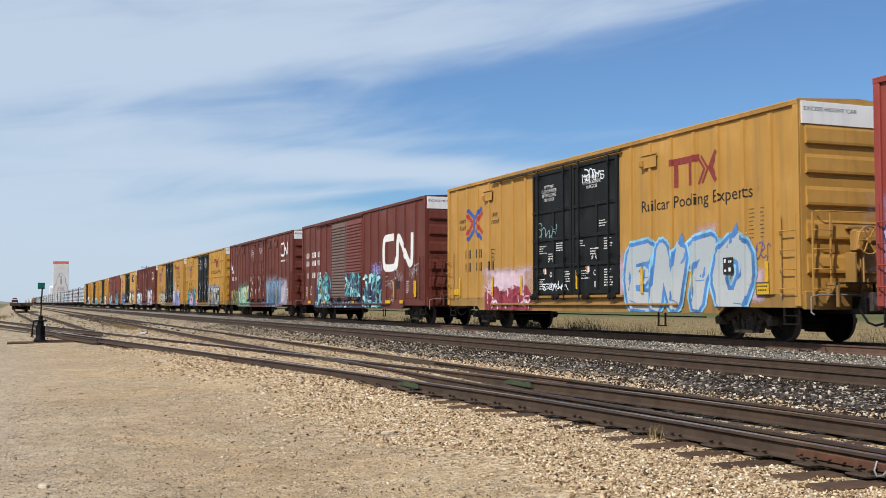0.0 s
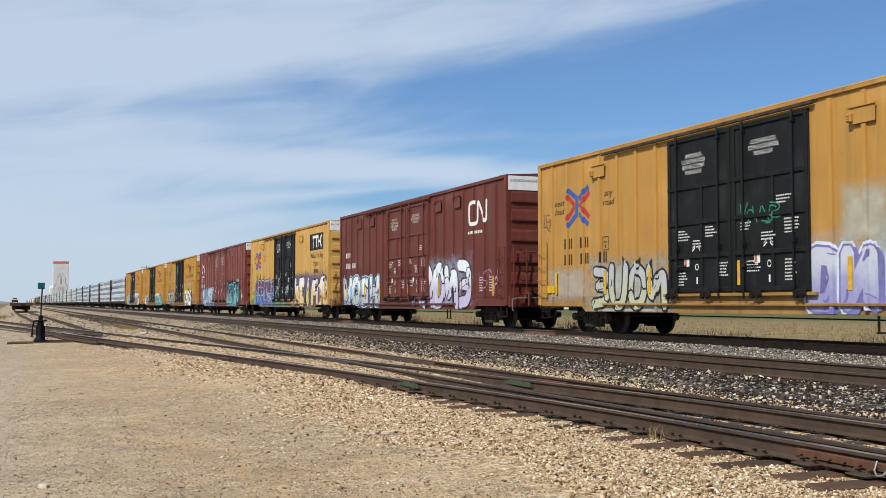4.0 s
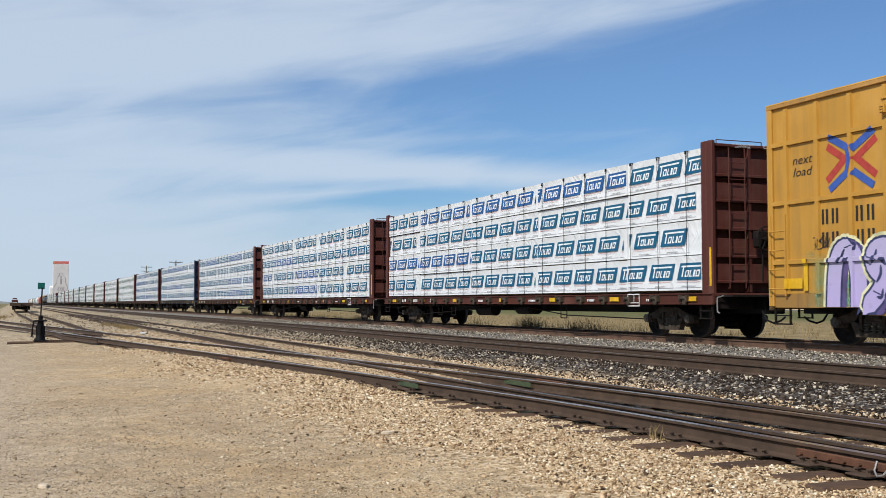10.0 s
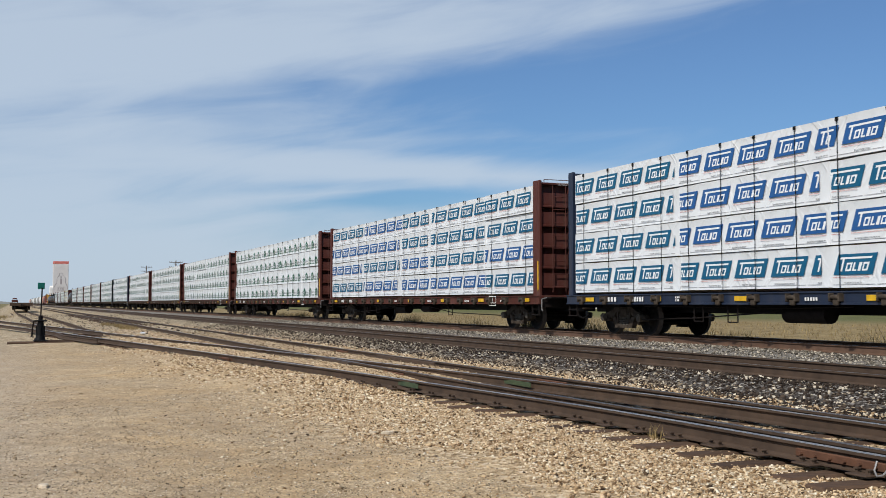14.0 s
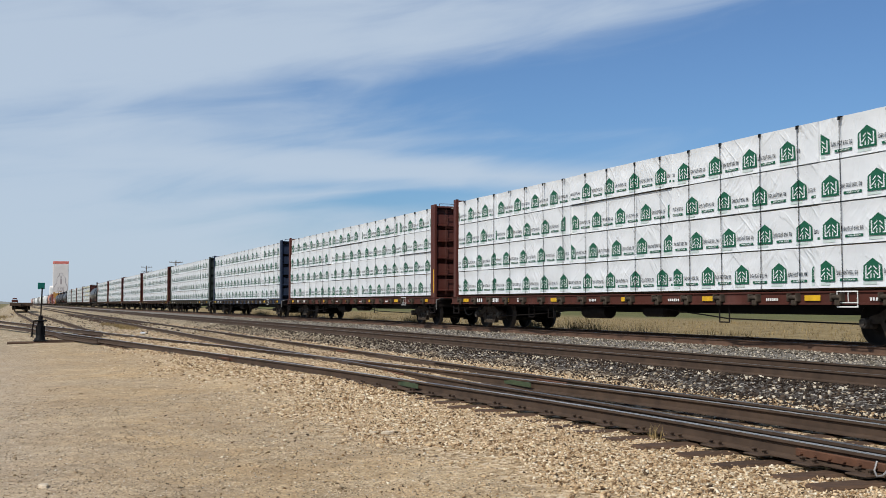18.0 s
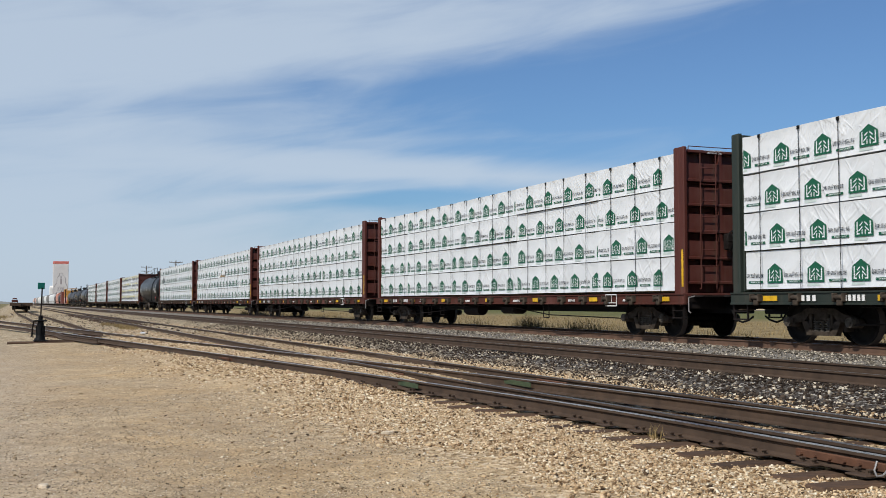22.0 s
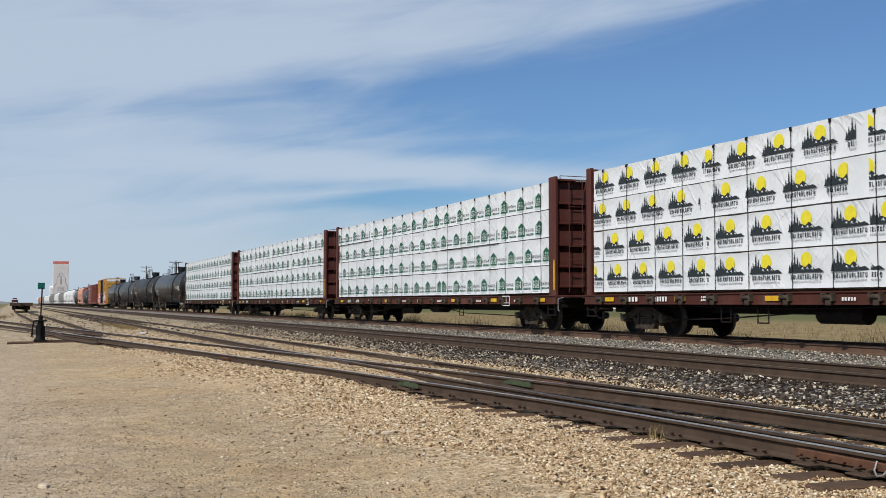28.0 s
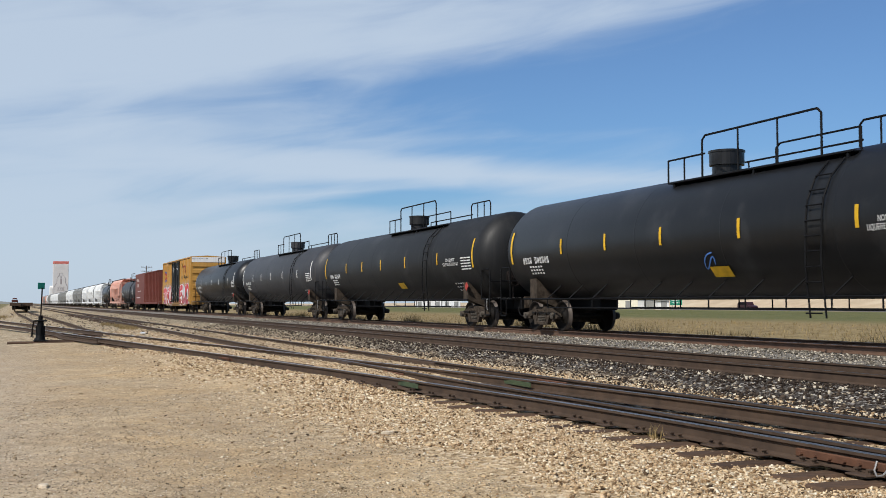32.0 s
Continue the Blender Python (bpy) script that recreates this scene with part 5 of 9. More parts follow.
    for ly in (-0.95, 0.55):
        part("end_bracket", shared(("end_bracket", key), lambda: Build().box(0.0, 0.36, -0.03, 0.03, -0.06, 0.0, 0, 0.008).extrude([(0.0, -0.06), (0.3, -0.06), (0.0, -0.42)], "y", -0.02, 0.02).box(0.30, 0.36, -0.03, 0.03, -0.5, 0.0, 0, 0.008), grimy), None, car, at=(9.6, ly, 1.27))
    part("brake_platform", Build().box(0, 0.42, -0.75, 0.35, -0.03, 0.0).box(0.02, 0.06, -0.7, -0.66, -0.35, 0.0).box(0.02, 0.06, 0.26, 0.3, -0.35, 0.0), M["steel"], car, at=(9.6, 0, 1.28))
    part("centre_sill", Build().box(-10.0, 10.0, -0.3, 0.3, 0.62, 0.98, 0, 0.02), M["black"], car)
    part("brake_rigging", Build().rod((-2.4, -0.9, 0.80), (-1.0, -0.9, 0.80), 0.17, 14).box(1.6, 2.5, -1.0, -0.6, 0.62, 0.9, 0, 0.05).pipe([(-6.2, -1.0, 0.5), (-3, -1.05, 0.54), (5.6, -1.05, 0.52)], 0.016, 6)
         .box(4.2, 4.23, -1.5, -1.46, 0.3, 0.62).box(4.5, 4.53, -1.5, -1.46, 0.3, 0.62).box(4.2, 4.53, -1.52, -1.44, 0.28, 0.31), M["steel"], car)
    add_couplers(car, 9.6, 9.2, 0.76)
    add_trucks(car, centre, 7.15)
    # doors
    shift = -1.05 if style == "ribbed" else 0.0
    for s in (-1, 1):
        for k, (x0, x1) in enumerate(((-2.5 + shift, -0.03 + shift), (0.03 + shift, 2.5 + shift))):
            w = x1 - x0
            d = part("door", Build().box(-w / 2, w / 2, -0.045, 0.0, 1.1, 4.82, 0, 0.012), M["greydoor"] if style == "ribbed" and k == 0 else door_mat, car, at=((x0 + x1) / 2, s * (BOX_Y + 0.004), 0), turn=(0, 0, 0 if s < 0 else 180))
            if style == "ribbed":
                dm = M["greydoor"] if k == 0 else door_mat
                rb = shared(("door_rib", key, k), lambda: Build().extrude([(0, -0.055), (-0.045, -0.03), (-0.045, 0.03), (0, 0.055)], "x", -w / 2 + 0.06, w / 2 - 0.06), dm)
                for i in range(24 if s < 0 else 0):
                    part("door_rib", rb, None, d, at=(0, -0.045, 1.25 + 0.145 * i))
            else:
                fr = shared(("door_belt", key), lambda: Build().box(-w / 2, w / 2, -0.04, 0, -0.05, 0.05, 0, 0.012), door_mat)
                for z in ((1.16, 1.95, 2.75, 3.6, 4.76) if s < 0 else (2.75,)):
                    part("door_belt", fr, None, d, at=(0, -0.045, z))
                st = shared(("door_stile", key), lambda: Build().box(-0.05, 0.05, -0.04, 0, 1.12, 4.8, 0, 0.012), door_mat)
                for x in (-w / 2 + 0.06, w / 2 - 0.06):
                    part("door_stile", st, None, d, at=(x, -0.043, 0))
                mid = shared(("door_mid_stile", key), lambda: Build().box(-0.05, 0.05, -0.04, 0, 1.12, 3.58, 0, 0.012), door_mat)
                part("door_stile", mid, None, d, at=(0.12, -0.043, 0))
                if s > 0:
                    continue
                rod = shared(("lock_rod", key), lambda: Build().rod((0, 0, 0.95), (0, 0, 4.9), 0.028, 8).box(-0.06, 0.06, -0.04, 0.04, 2.1, 2.2).box(-0.06, 0.06, -0.04, 0.04, 1.15, 1.22).box(-0.06, 0.06, -0.04, 0.04, 4.6, 4.67), door_mat)
                for x in (-w / 2 + 0.42, w / 2 - 0.42):
                    part("lock_rod", rod, None, d, at=(x, -0.11, 0))
                hd = shared(("door_handle", key), lambda: Build().box(-0.02, 0.4, -0.03, 0.0, -0.025, 0.025, 0, 0.01).box(-0.08, 0.06, -0.04, 0.01, -0.09, 0.09, 0, 0.01), door_mat)
                part("door_handle", hd, None, d, at=(-w / 2 + 0.45, -0.13, 1.72))
        side = (0, 0, 0 if s < 0 else 180)
        part("door_shelf", Build().box(-2.7 + shift, 2.7 + shift, -0.10, 0.0, -0.035, 0.035, 0, 0.01), M["yellowsill"] if key.startswith("yellow") else mat, car, at=(0, s * (BOX_Y + 0.003), 1.04), turn=side)
        part("door_track", Build().box(-5.7, 5.2, -0.085, 0.0, -0.03, 0.03, 0, 0.01), M["yellowsill"] if key.startswith("yellow") else mat, car, at=(0, s * (BOX_Y - 0.001), 0.82), turn=side)
        part("door_header", Build().box(-5.6 + shift, 2.7 + shift, -0.08, 0.0, -0.035, 0.035, 0, 0.01), M["truck"] if key.startswith("yellow") else M["cbsill"], car, at=(0, s * (BOX_Y + 0.05), 4.905), turn=side)
        for x in (-2.3 + shift, -0.9 + shift, 0.9 + shift, 2.3 + shift) if s < 0 else ():
            roll = shared(("door_roller", key), lambda: Build().box(-0.16, 0.16, -0.05, 0.0, -0.06, 0.10, 0, 0.02).rod((-0.09, -0.05, -0.02), (-0.09, -0.10, -0.02), 0.07, 10).rod((0.09, -0.05, -0.02), (0.09, -0.10, -0.02), 0.07, 10), M["steel"])
            part("door_roller", roll, None, car, at=(x, -BOX_Y - 0.103, 1.04))
    wall = Wall(-BOX_Y, posts, 0.10, POST_D, 0.012, BELTS if style == "grid" else ())
    door = Wall(-BOX_Y - 0.049, [c + q for c in (-1.265, 1.265) for q in (-1.175, 0.12, 1.175)] if style != "ribbed" else [], 0.1, 0.041, 0.002)
    if style == "ribbed":
        door.y -= 0.046
    marks(car, wall, door)
    for x in (-8.4, -5.6, -3.4, 3.6, 5.8, 8.5):
        wall.mark("reflector_strip", [[(x - 0.06, 1.1), (x + 0.06, 1.1), (x + 0.06, 1.75), (x - 0.06, 1.75)]], M["reflector"], car, "yellow reflective strip", 0.042)
    part("end_lettering", end_text("EXCESS HEIGHT CAR", 0.09, 1.4), M["ink_black"], car, at=(9.568, -0.74, 4.87))
    return car


def end_text(text, h, width):
    """Writing on a wall that faces along the car."""
    b = Build()
    for poly in glyphs(text, h, width):
        b.add([(0.012, p[0], p[1]) for p in poly], [tuple(range(len(poly)))])
    return b


POSTS_PLAIN = [s * x for s in (-1, 1) for x in (8.66, 7.74, 6.81, 5.88, 4.95, 4.02, 3.1)]
POSTS_GRID = [s * x for s in (-1, 1) for x in (8.97, 8.05, 7.12, 6.21, 5.3, 4.38, 3.48, 2.64)]


def pool_marks(caps=False, pieces=(), tags=(), slogan="line", notice="plain", door_tags=()):
    """Yellow pool car: crossed arrows, slogan, stencils, door notices, graffiti."""
    def draw(car, wall, door):
        red = M["ink_maroon"]
        # crossed arrows
        cx, cz = -7.12, 3.62
        for pts, w, ink in (([(-0.53, 0.44), (-0.08, 0.21), (-0.04, 0.01), (-0.10, -0.20), (-0.54, -0.46)], 0.13, "ink_blue"), ([(-0.59, 0.29), (-0.15, 0.03), (-0.60, -0.30)], 0.13, "ink_red"),
                            ([(0.60, 0.30), (0.13, 0.02), (0.59, -0.31)], 0.13, "ink_red"), ([(0.55, 0.44), (0.03, 0.18)], 0.13, "ink_blue"), ([(0.05, -0.19), (0.53, -0.48)], 0.13, "ink_blue")):
            wall.mark("emblem", ribbon([(cx + u * 1.1, cz + v * 1.16) for u, v in pts], w * 1.12), M[ink], car, "red and blue crossed arrow emblem", 0.006 if ink == "ink_red" else 0.009)
        wall.mark("lettering", moved(glyphs("next\nload", 0.19, 0.60, 0.25), -8.51 if wall.belts else -8.24, 3.66) + moved(glyphs("any\nroad", 0.19, 0.60, 0.25), -5.76 if wall.belts else -5.45, 3.72), M["ink_black"], car, "black slanted lettering", 0.006)
        wall.mark("number_marking", bars([(-7.95, 2.42, 0.56, 0.3, 2), (-7.02, 2.42, 0.58, 0.3, 2), (-7.95, 1.96, 0.56, 0.3, 2), (-7.0, 1.96, 0.56, 0.3, 2), (-6.0, 1.96, 0.56, 0.3, 2)]), M["ink_black"], car, "black stencil bars", 0.006)
        wall.mark("stencil_box", stroke([(-5.75, 2.3), (-5.45, 2.3), (-5.45, 2.66), (-5.75, 2.66), (-5.75, 2.3)], 0.02) + bars([(-5.7, 2.5, 0.2, 0.04, 4), (-5.64, 2.36, 0.1, 0.09, 1)]), M["ink_black"], car, "small black outlined stencil", 0.006)
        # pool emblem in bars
        ex, ez, q = 5.75, 4.0, 0.68
        ink = red
        if slogan == "boxed":
            ex, ez, ink = 7.15, 4.12, M["ink_white"]
            wall.mark("emblem_ground", [[(ex - 1.22, ez - 0.44), (ex + 1.3, ez - 0.44), (ex + 1.3, ez + 0.44), (ex - 1.22, ez + 0.44)]], M["ink_black"], car, "black emblem panel", 0.005)
            q = 0.62
        elif slogan == "stack":
            ex = 5.8

        def bent(pts, w):
            return ribbon([(ex + u * q, ez + v * q) for u, v in pts], w * q)
        wall.mark("emblem", bent([(-1.3, 0.42), (0.5, 0.42)], 0.24) + bent([(-0.9, 0.35), (-0.9, -0.5)], 0.26) + bent([(0.0, 0.35), (0.0, -0.5)], 0.26)
                  + bent([(0.4, 0.45), (0.78, 0), (0.45, -0.5)], 0.10) + bent([(0.6, 0.45), (0.98, 0), (0.65, -0.5)], 0.10) + bent([(1.5, 0.55), (1.12, 0), (1.5, -0.52)], 0.24), ink, car, "bar and arrow emblem", 0.008)
        if slogan == "line":
            words = "RAILCAR POOLING EXPERTS" if caps else "Railcar Pooling Experts"
            wall.mark("lettering", moved(glyphs(words, 0.27 if caps else 0.30, 4.45), 5.8, 3.3), M["ink_black"], car, "black slogan lettering", 0.006)
        else:
            sx = ex + 0.0
            wall.mark("lettering", moved(glyphs("Railcar Pooling", 0.27, 2.35), sx, 3.38) + moved(glyphs("Experts", 0.27, 1.15), sx - 0.05, 2.97) + bars([(sx - 0.5, 2.46, 1.0, 0.2, 5)]), M["ink_black"], car, "black slogan lettering", 0.006)
        door_notices(car, door, notice)
        rng = random.Random(int(car.location.x))
        rows = [(7.9, 2.9 - 0.09 * i, rng.uniform(0.14, 0.2), 0.022, 4) for i in range(8)] + [(8.28, 2.9 - 0.09 * i, rng.uniform(0.1, 0.14), 0.022, 3) for i in range(8)]
        wall.mark("stencil", bars(rows), M["tread"], car, "small dark stencil rows", 0.006)
        wall.mark("placard", [[(8.15, 1.02), (8.6, 1.02), (8.6, 1.3), (8.15, 1.3)]], M["reflector"], car, "small yellow placard", 0.045)
        wall.mark("placard_text", bars([(8.2, 1.2, 0.34, 0.03, 5), (8.22, 1.12, 0.3, 0.03, 4)]) + stroke([(8.16, 1.03), (8.59, 1.03), (8.59, 1.29), (8.16, 1.29), (8.16, 1.03)], 0.02), M["ink_black"], car, "", 0.05)
        wall.mark("placard", [[(-9.0, 1.15), (-8.5, 1.15), (-8.5, 1.36), (-9.0, 1.36)]], M["reflector"], car, "small yellow placard", 0.045)
        wall.mark("placard", [[(7.0, 1.5), (7.36, 1.5), (7.36, 1.88), (7.0, 1.88)]], M["ink_black"], car, "small black consolidated stencil", 0.045)
        wall.mark("placard_text", bars([(7.04, 1.76, 0.1, 0.08, 1), (7.2, 1.76, 0.13, 0.05, 2), (7.2, 1.56, 0.13, 0.09, 1), (7.05, 1.56, 0.1, 0.05, 1)]), M["ink_white"], car, "", 0.05)
        for p in pieces:
            p(car, wall)
        for p in tags:
            scribble(car, wall, *p)
        for p in door_tags:
            scribble(car, door, *p)
        # hinged vent plates with catches
        for x, z in ((-5.9, 4.46), (4.0, 4.42)):
            hatch = Build().box(-0.34, 0.34, -0.022, 0, -0.15, 0.17, 0, 0.01).box(-0.36, 0.36, -0.05, 0, 0.17, 0.2, 0, 0.005).box(-0.33, -0.21, -0.10, -0.02, -0.10, 0.06, 0, 0.01)
            for i in range(3):
                hatch.box(-0.31, -0.23, -0.115, -0.10, -0.08 + 0.05 * i, -0.055 + 0.05 * i)
            part("vent_hatch", hatch, car_paint(car), car, at=(x, -BOX_Y - POST_D + 0.004, z))
    return draw


def car_paint(car):
    return next(o for o in car.children if o.name.startswith("body")).data.materials[0]


NOTICES = {
    "plain": ("-IMPORTANT-\nCLOSE THIS DOOR\nBEFORE CLOSING\nMAIN DOOR", "CLOSE AND LOCK\nBOTH DOORS BEFORE\nMOVING CAR", 0.95, 1.0, 4.15),
    "spanish": ("IMPORTANT\nCLOSE THIS DOOR\nBEFORE CLOSING MAIN DOOR\nIMPORTANTE\nCIERRE ESTA PUERTA ANTES\nCERRAR LA PUERTA PRINCIPAL", "CLOSE AND LOCK\nBOTH DOORS BEFORE\nMOVING CAR\nCIERRE Y PONGA EL SEGURO\nEN AMBAS PUERTAS ANTES\nDE MOVER EL CARRO", 1.5, 1.4, 4.1),
    "bilingual": ("CERRAR Y BLOQUEAR\nAMBAS PUERTAS ANTES\nDE MOVER EL CARRO\nCLOSE AND LOCK\nBOTH DOORS BEFORE\nMOVING CAR", "", 1.15, 1.0, 4.0),
    "french": ("-IMPORTANT-\nCLOSE THIS DOOR\nBEFORE CLOSING\nMAIN DOOR\n-IMPORTANT-\nFERMER CETTE PORTE\nAVANT DE FERMER\nLA PORTE PRINCIPALE", "CLOSE AND LOCK\nBOTH DOORS BEFORE\nMOVING CAR\nAVANT DE\nDEPLACER LE WAGON", 1.1, 1.1, 3.98),
}


def door_notices(car, door, which="plain"):
    white = M["ink_white"]
    left, right, wl, wr, z0 = NOTICES[which]
    upper = Wall(door.y, [c + q for c in (-1.265, 1.265) for q in (-1.175, 1.175)], 0.1, 0.041, 0.002)
    upper.mark("door_notice", moved(glyphs(left, 0.10, wl), -1.45, z0), white, car, "white stencilled door notice", 0.004)
    if right:
        upper.mark("door_notice", moved(glyphs(right, 0.10, wr), 1.1, z0 + 0.08), white, car, "white stencilled door notice", 0.004)
    rows = []
    rng = random.Random(5 + int(car.location.x))
    for x, z, n in ((-2.1, 2.55, 4), (0.3, 2.6, 3), (1.5, 3.1, 3), (-2.2, 1.55, 5), (0.5, 1.75, 4), (1.75, 1.75, 7), (-1.0, 2.6, 4), (-0.55, 1.75, 5), (1.75, 2.6, 5), (-1.5, 2.3, 3), (1.0, 2.35, 3)):
        rows += [(x, z - 0.07 * i, rng.uniform(0.25, 0.5), 0.032, 7) for i in range(n)]
    door.mark("door_stencil", bars(rows), white, car, "small white stencil bars", 0.004)
    # slanted arrows and handle signs beside the locks
    signs = []
    for q in (-1.35, 1.25):
        for s in (-1, 1):
            signs += stroke([(q + s * 0.08, 2.15), (q + s * 0.17, 2.08)], 0.028) + stroke([(q + s * 0.08, 2.21), (q + s * 0.17, 2.14)], 0.016)
        signs += stroke([(q + 0.06 * math.cos(i * 0.7), 1.7 + 0.07 * math.sin(i * 0.7)) for i in range(10)], 0.02)
        signs += [[(q - 0.02, 1.3), (q + 0.03, 1.3), (q + 0.03, 1.46), (q - 0.02, 1.46)]]
    door.mark("door_sign", signs, white, car, "white lock direction marks", 0.004)
    door.mark("reflector_strip", [[(0.16, 1.25), (0.26, 1.25), (0.26, 1.8), (0.16, 1.8)]], M["reflector"], car, "yellow reflective strip", 0.006)
    for q in (-1.85, 0.75):
        door.mark("placard", [[(q, 1.72), (q + 0.2, 1.72), (q + 0.2, 1.95), (q, 1.95)]], white, car, "small white placard", 0.005)
        door.mark("placard", [[(q + 0.02, 1.74), (q + 0.1, 1.74), (q + 0.1, 1.93), (q + 0.02, 1.93)]], M["ink_rust"], car, "", 0.008)


def oxide_marks(logo, seed=0, pieces=(), tags=(), text_rows=((-8.6, 3.0, 0.8, 0.24, 3), (-8.6, 2.5, 0.75, 0.24, 3), (-7.6, 2.5, 0.75, 0.24, 3)), notices="plain", door_pieces=()):
    """Brown car: white worm emblem, stencils, graffiti."""
    def draw(car, wall, door):
        x, z, s = logo[:3]
        tall = logo[3] if len(logo) > 3 else 1.0
        w = 0.145 * s
        a = [(x + 0.62 * s, z + 0.42 * s), (x + 0.1 * s, z + 0.42 * s), (x, z + 0.3 * s), (x, z - 0.3 * s), (x + 0.12 * s, z - 0.42 * s), (x + 0.72 * s, z - 0.42 * s), (x + 0.84 * s, z - 0.28 * s),
             (x + 0.84 * s, z + 0.36 * s), (x + 0.95 * s, z + 0.42 * s), (x + 1.48 * s, z - 0.34 * s), (x + 1.6 * s, z - 0.36 * s), (x + 1.66 * s, z - 0.24 * s), (x + 1.66 * s, z + 0.46 * s)]
        a = [(u, z + (v - z) * tall) for u, v in a]
        for _ in range(2):
            a = [a[0]] + [p for u, v in zip(a, a[1:]) for p in ((u[0] * 0.75 + v[0] * 0.25, u[1] * 0.75 + v[1] * 0.25), (u[0] * 0.25 + v[0] * 0.75, u[1] * 0.25 + v[1] * 0.75))] + [a[-1]]
        wall.mark("emblem", ribbon(a, w), M["ink_white"], car, "white winding line emblem", 0.006)
        if text_rows:
            wall.mark("number_marking", bars(text_rows), M["ink_white"], car, "white stencil bars", 0.006)
        rng = random.Random(seed)
        rows = [(sx, sz - 0.09 * i, rng.uniform(0.2, 0.45), 0.035, 6) for sx, sz in ((-7.9, 1.75), (7.3, 1.72), (8.1, 1.72), (-8.8, 1.7)) for i in range(6)]
        wall.mark("stencil", bars(rows), M["ink_white"], car, "small white stencil bars", 0.006)
        wall.mark("placard", [[(6.1, 1.45), (6.55, 1.45), (6.55, 1.85), (6.1, 1.85)]], M["ink_black"], car, "black consolidated stencil", 0.007)
        if notices:
            door_notices(car, door, notices)
        for p in pieces:
            p(car, wall)
        for p in door_pieces:
            p(car, door)
        for p in tags:
            scribble(car, wall, *p)
        for hx in (-6.35, -4.5, 3.55, 5.4) if notices else ():
            hatch = Build().box(-0.3, 0.3, -0.022, 0, -0.2, 0.2, 0, 0.01).box(-0.32, 0.32, -0.045, 0, 0.2, 0.225, 0, 0.005).box(-0.31, -0.22, -0.08, -0.02, 0.1, 0.19, 0, 0.01)
            part("vent_hatch", hatch, car_paint(car), car, at=(hx, -BOX_Y - POST_D + 0.004, 4.5))
        for q in (-8.2, -5.2, -0.3, 4.9, 6.6) if logo[2] > 2 else ():
            wall.mark("sill_mark", [[(q, 0.84), (q + 0.55, 0.84), (q + 0.55, 0.98), (q, 0.98)]], M["reflector"], car, "yellow reflective patch on the sill", 0.05)
        if logo[2] < 1:
            wall.mark("number_marking", bars([(x - 0.1, z - 0.72, 1.3, 0.10, 9)]), M["ink_white"], car, "white stencil bars", 0.006)
    return draw


DEEP, SEA = (0.02, 0.018, 0.06), (0.10, 0.38, 0.38)
BLUE, TEAL, SKYB = (0.06, 0.16, 0.42), (0.015, 0.25, 0.25), (0.25, 0.52, 0.66)
PINK, LILAC, NAVY, SILVER, WHITE, BLACK = (0.62, 0.30, 0.50), (0.42, 0.36, 0.60), (0.03, 0.035, 0.10), (0.42, 0.44, 0.44), (0.70, 0.74, 0.76), (0.015, 0.015, 0.018)
RED = (0.30, 0.03, 0.045)


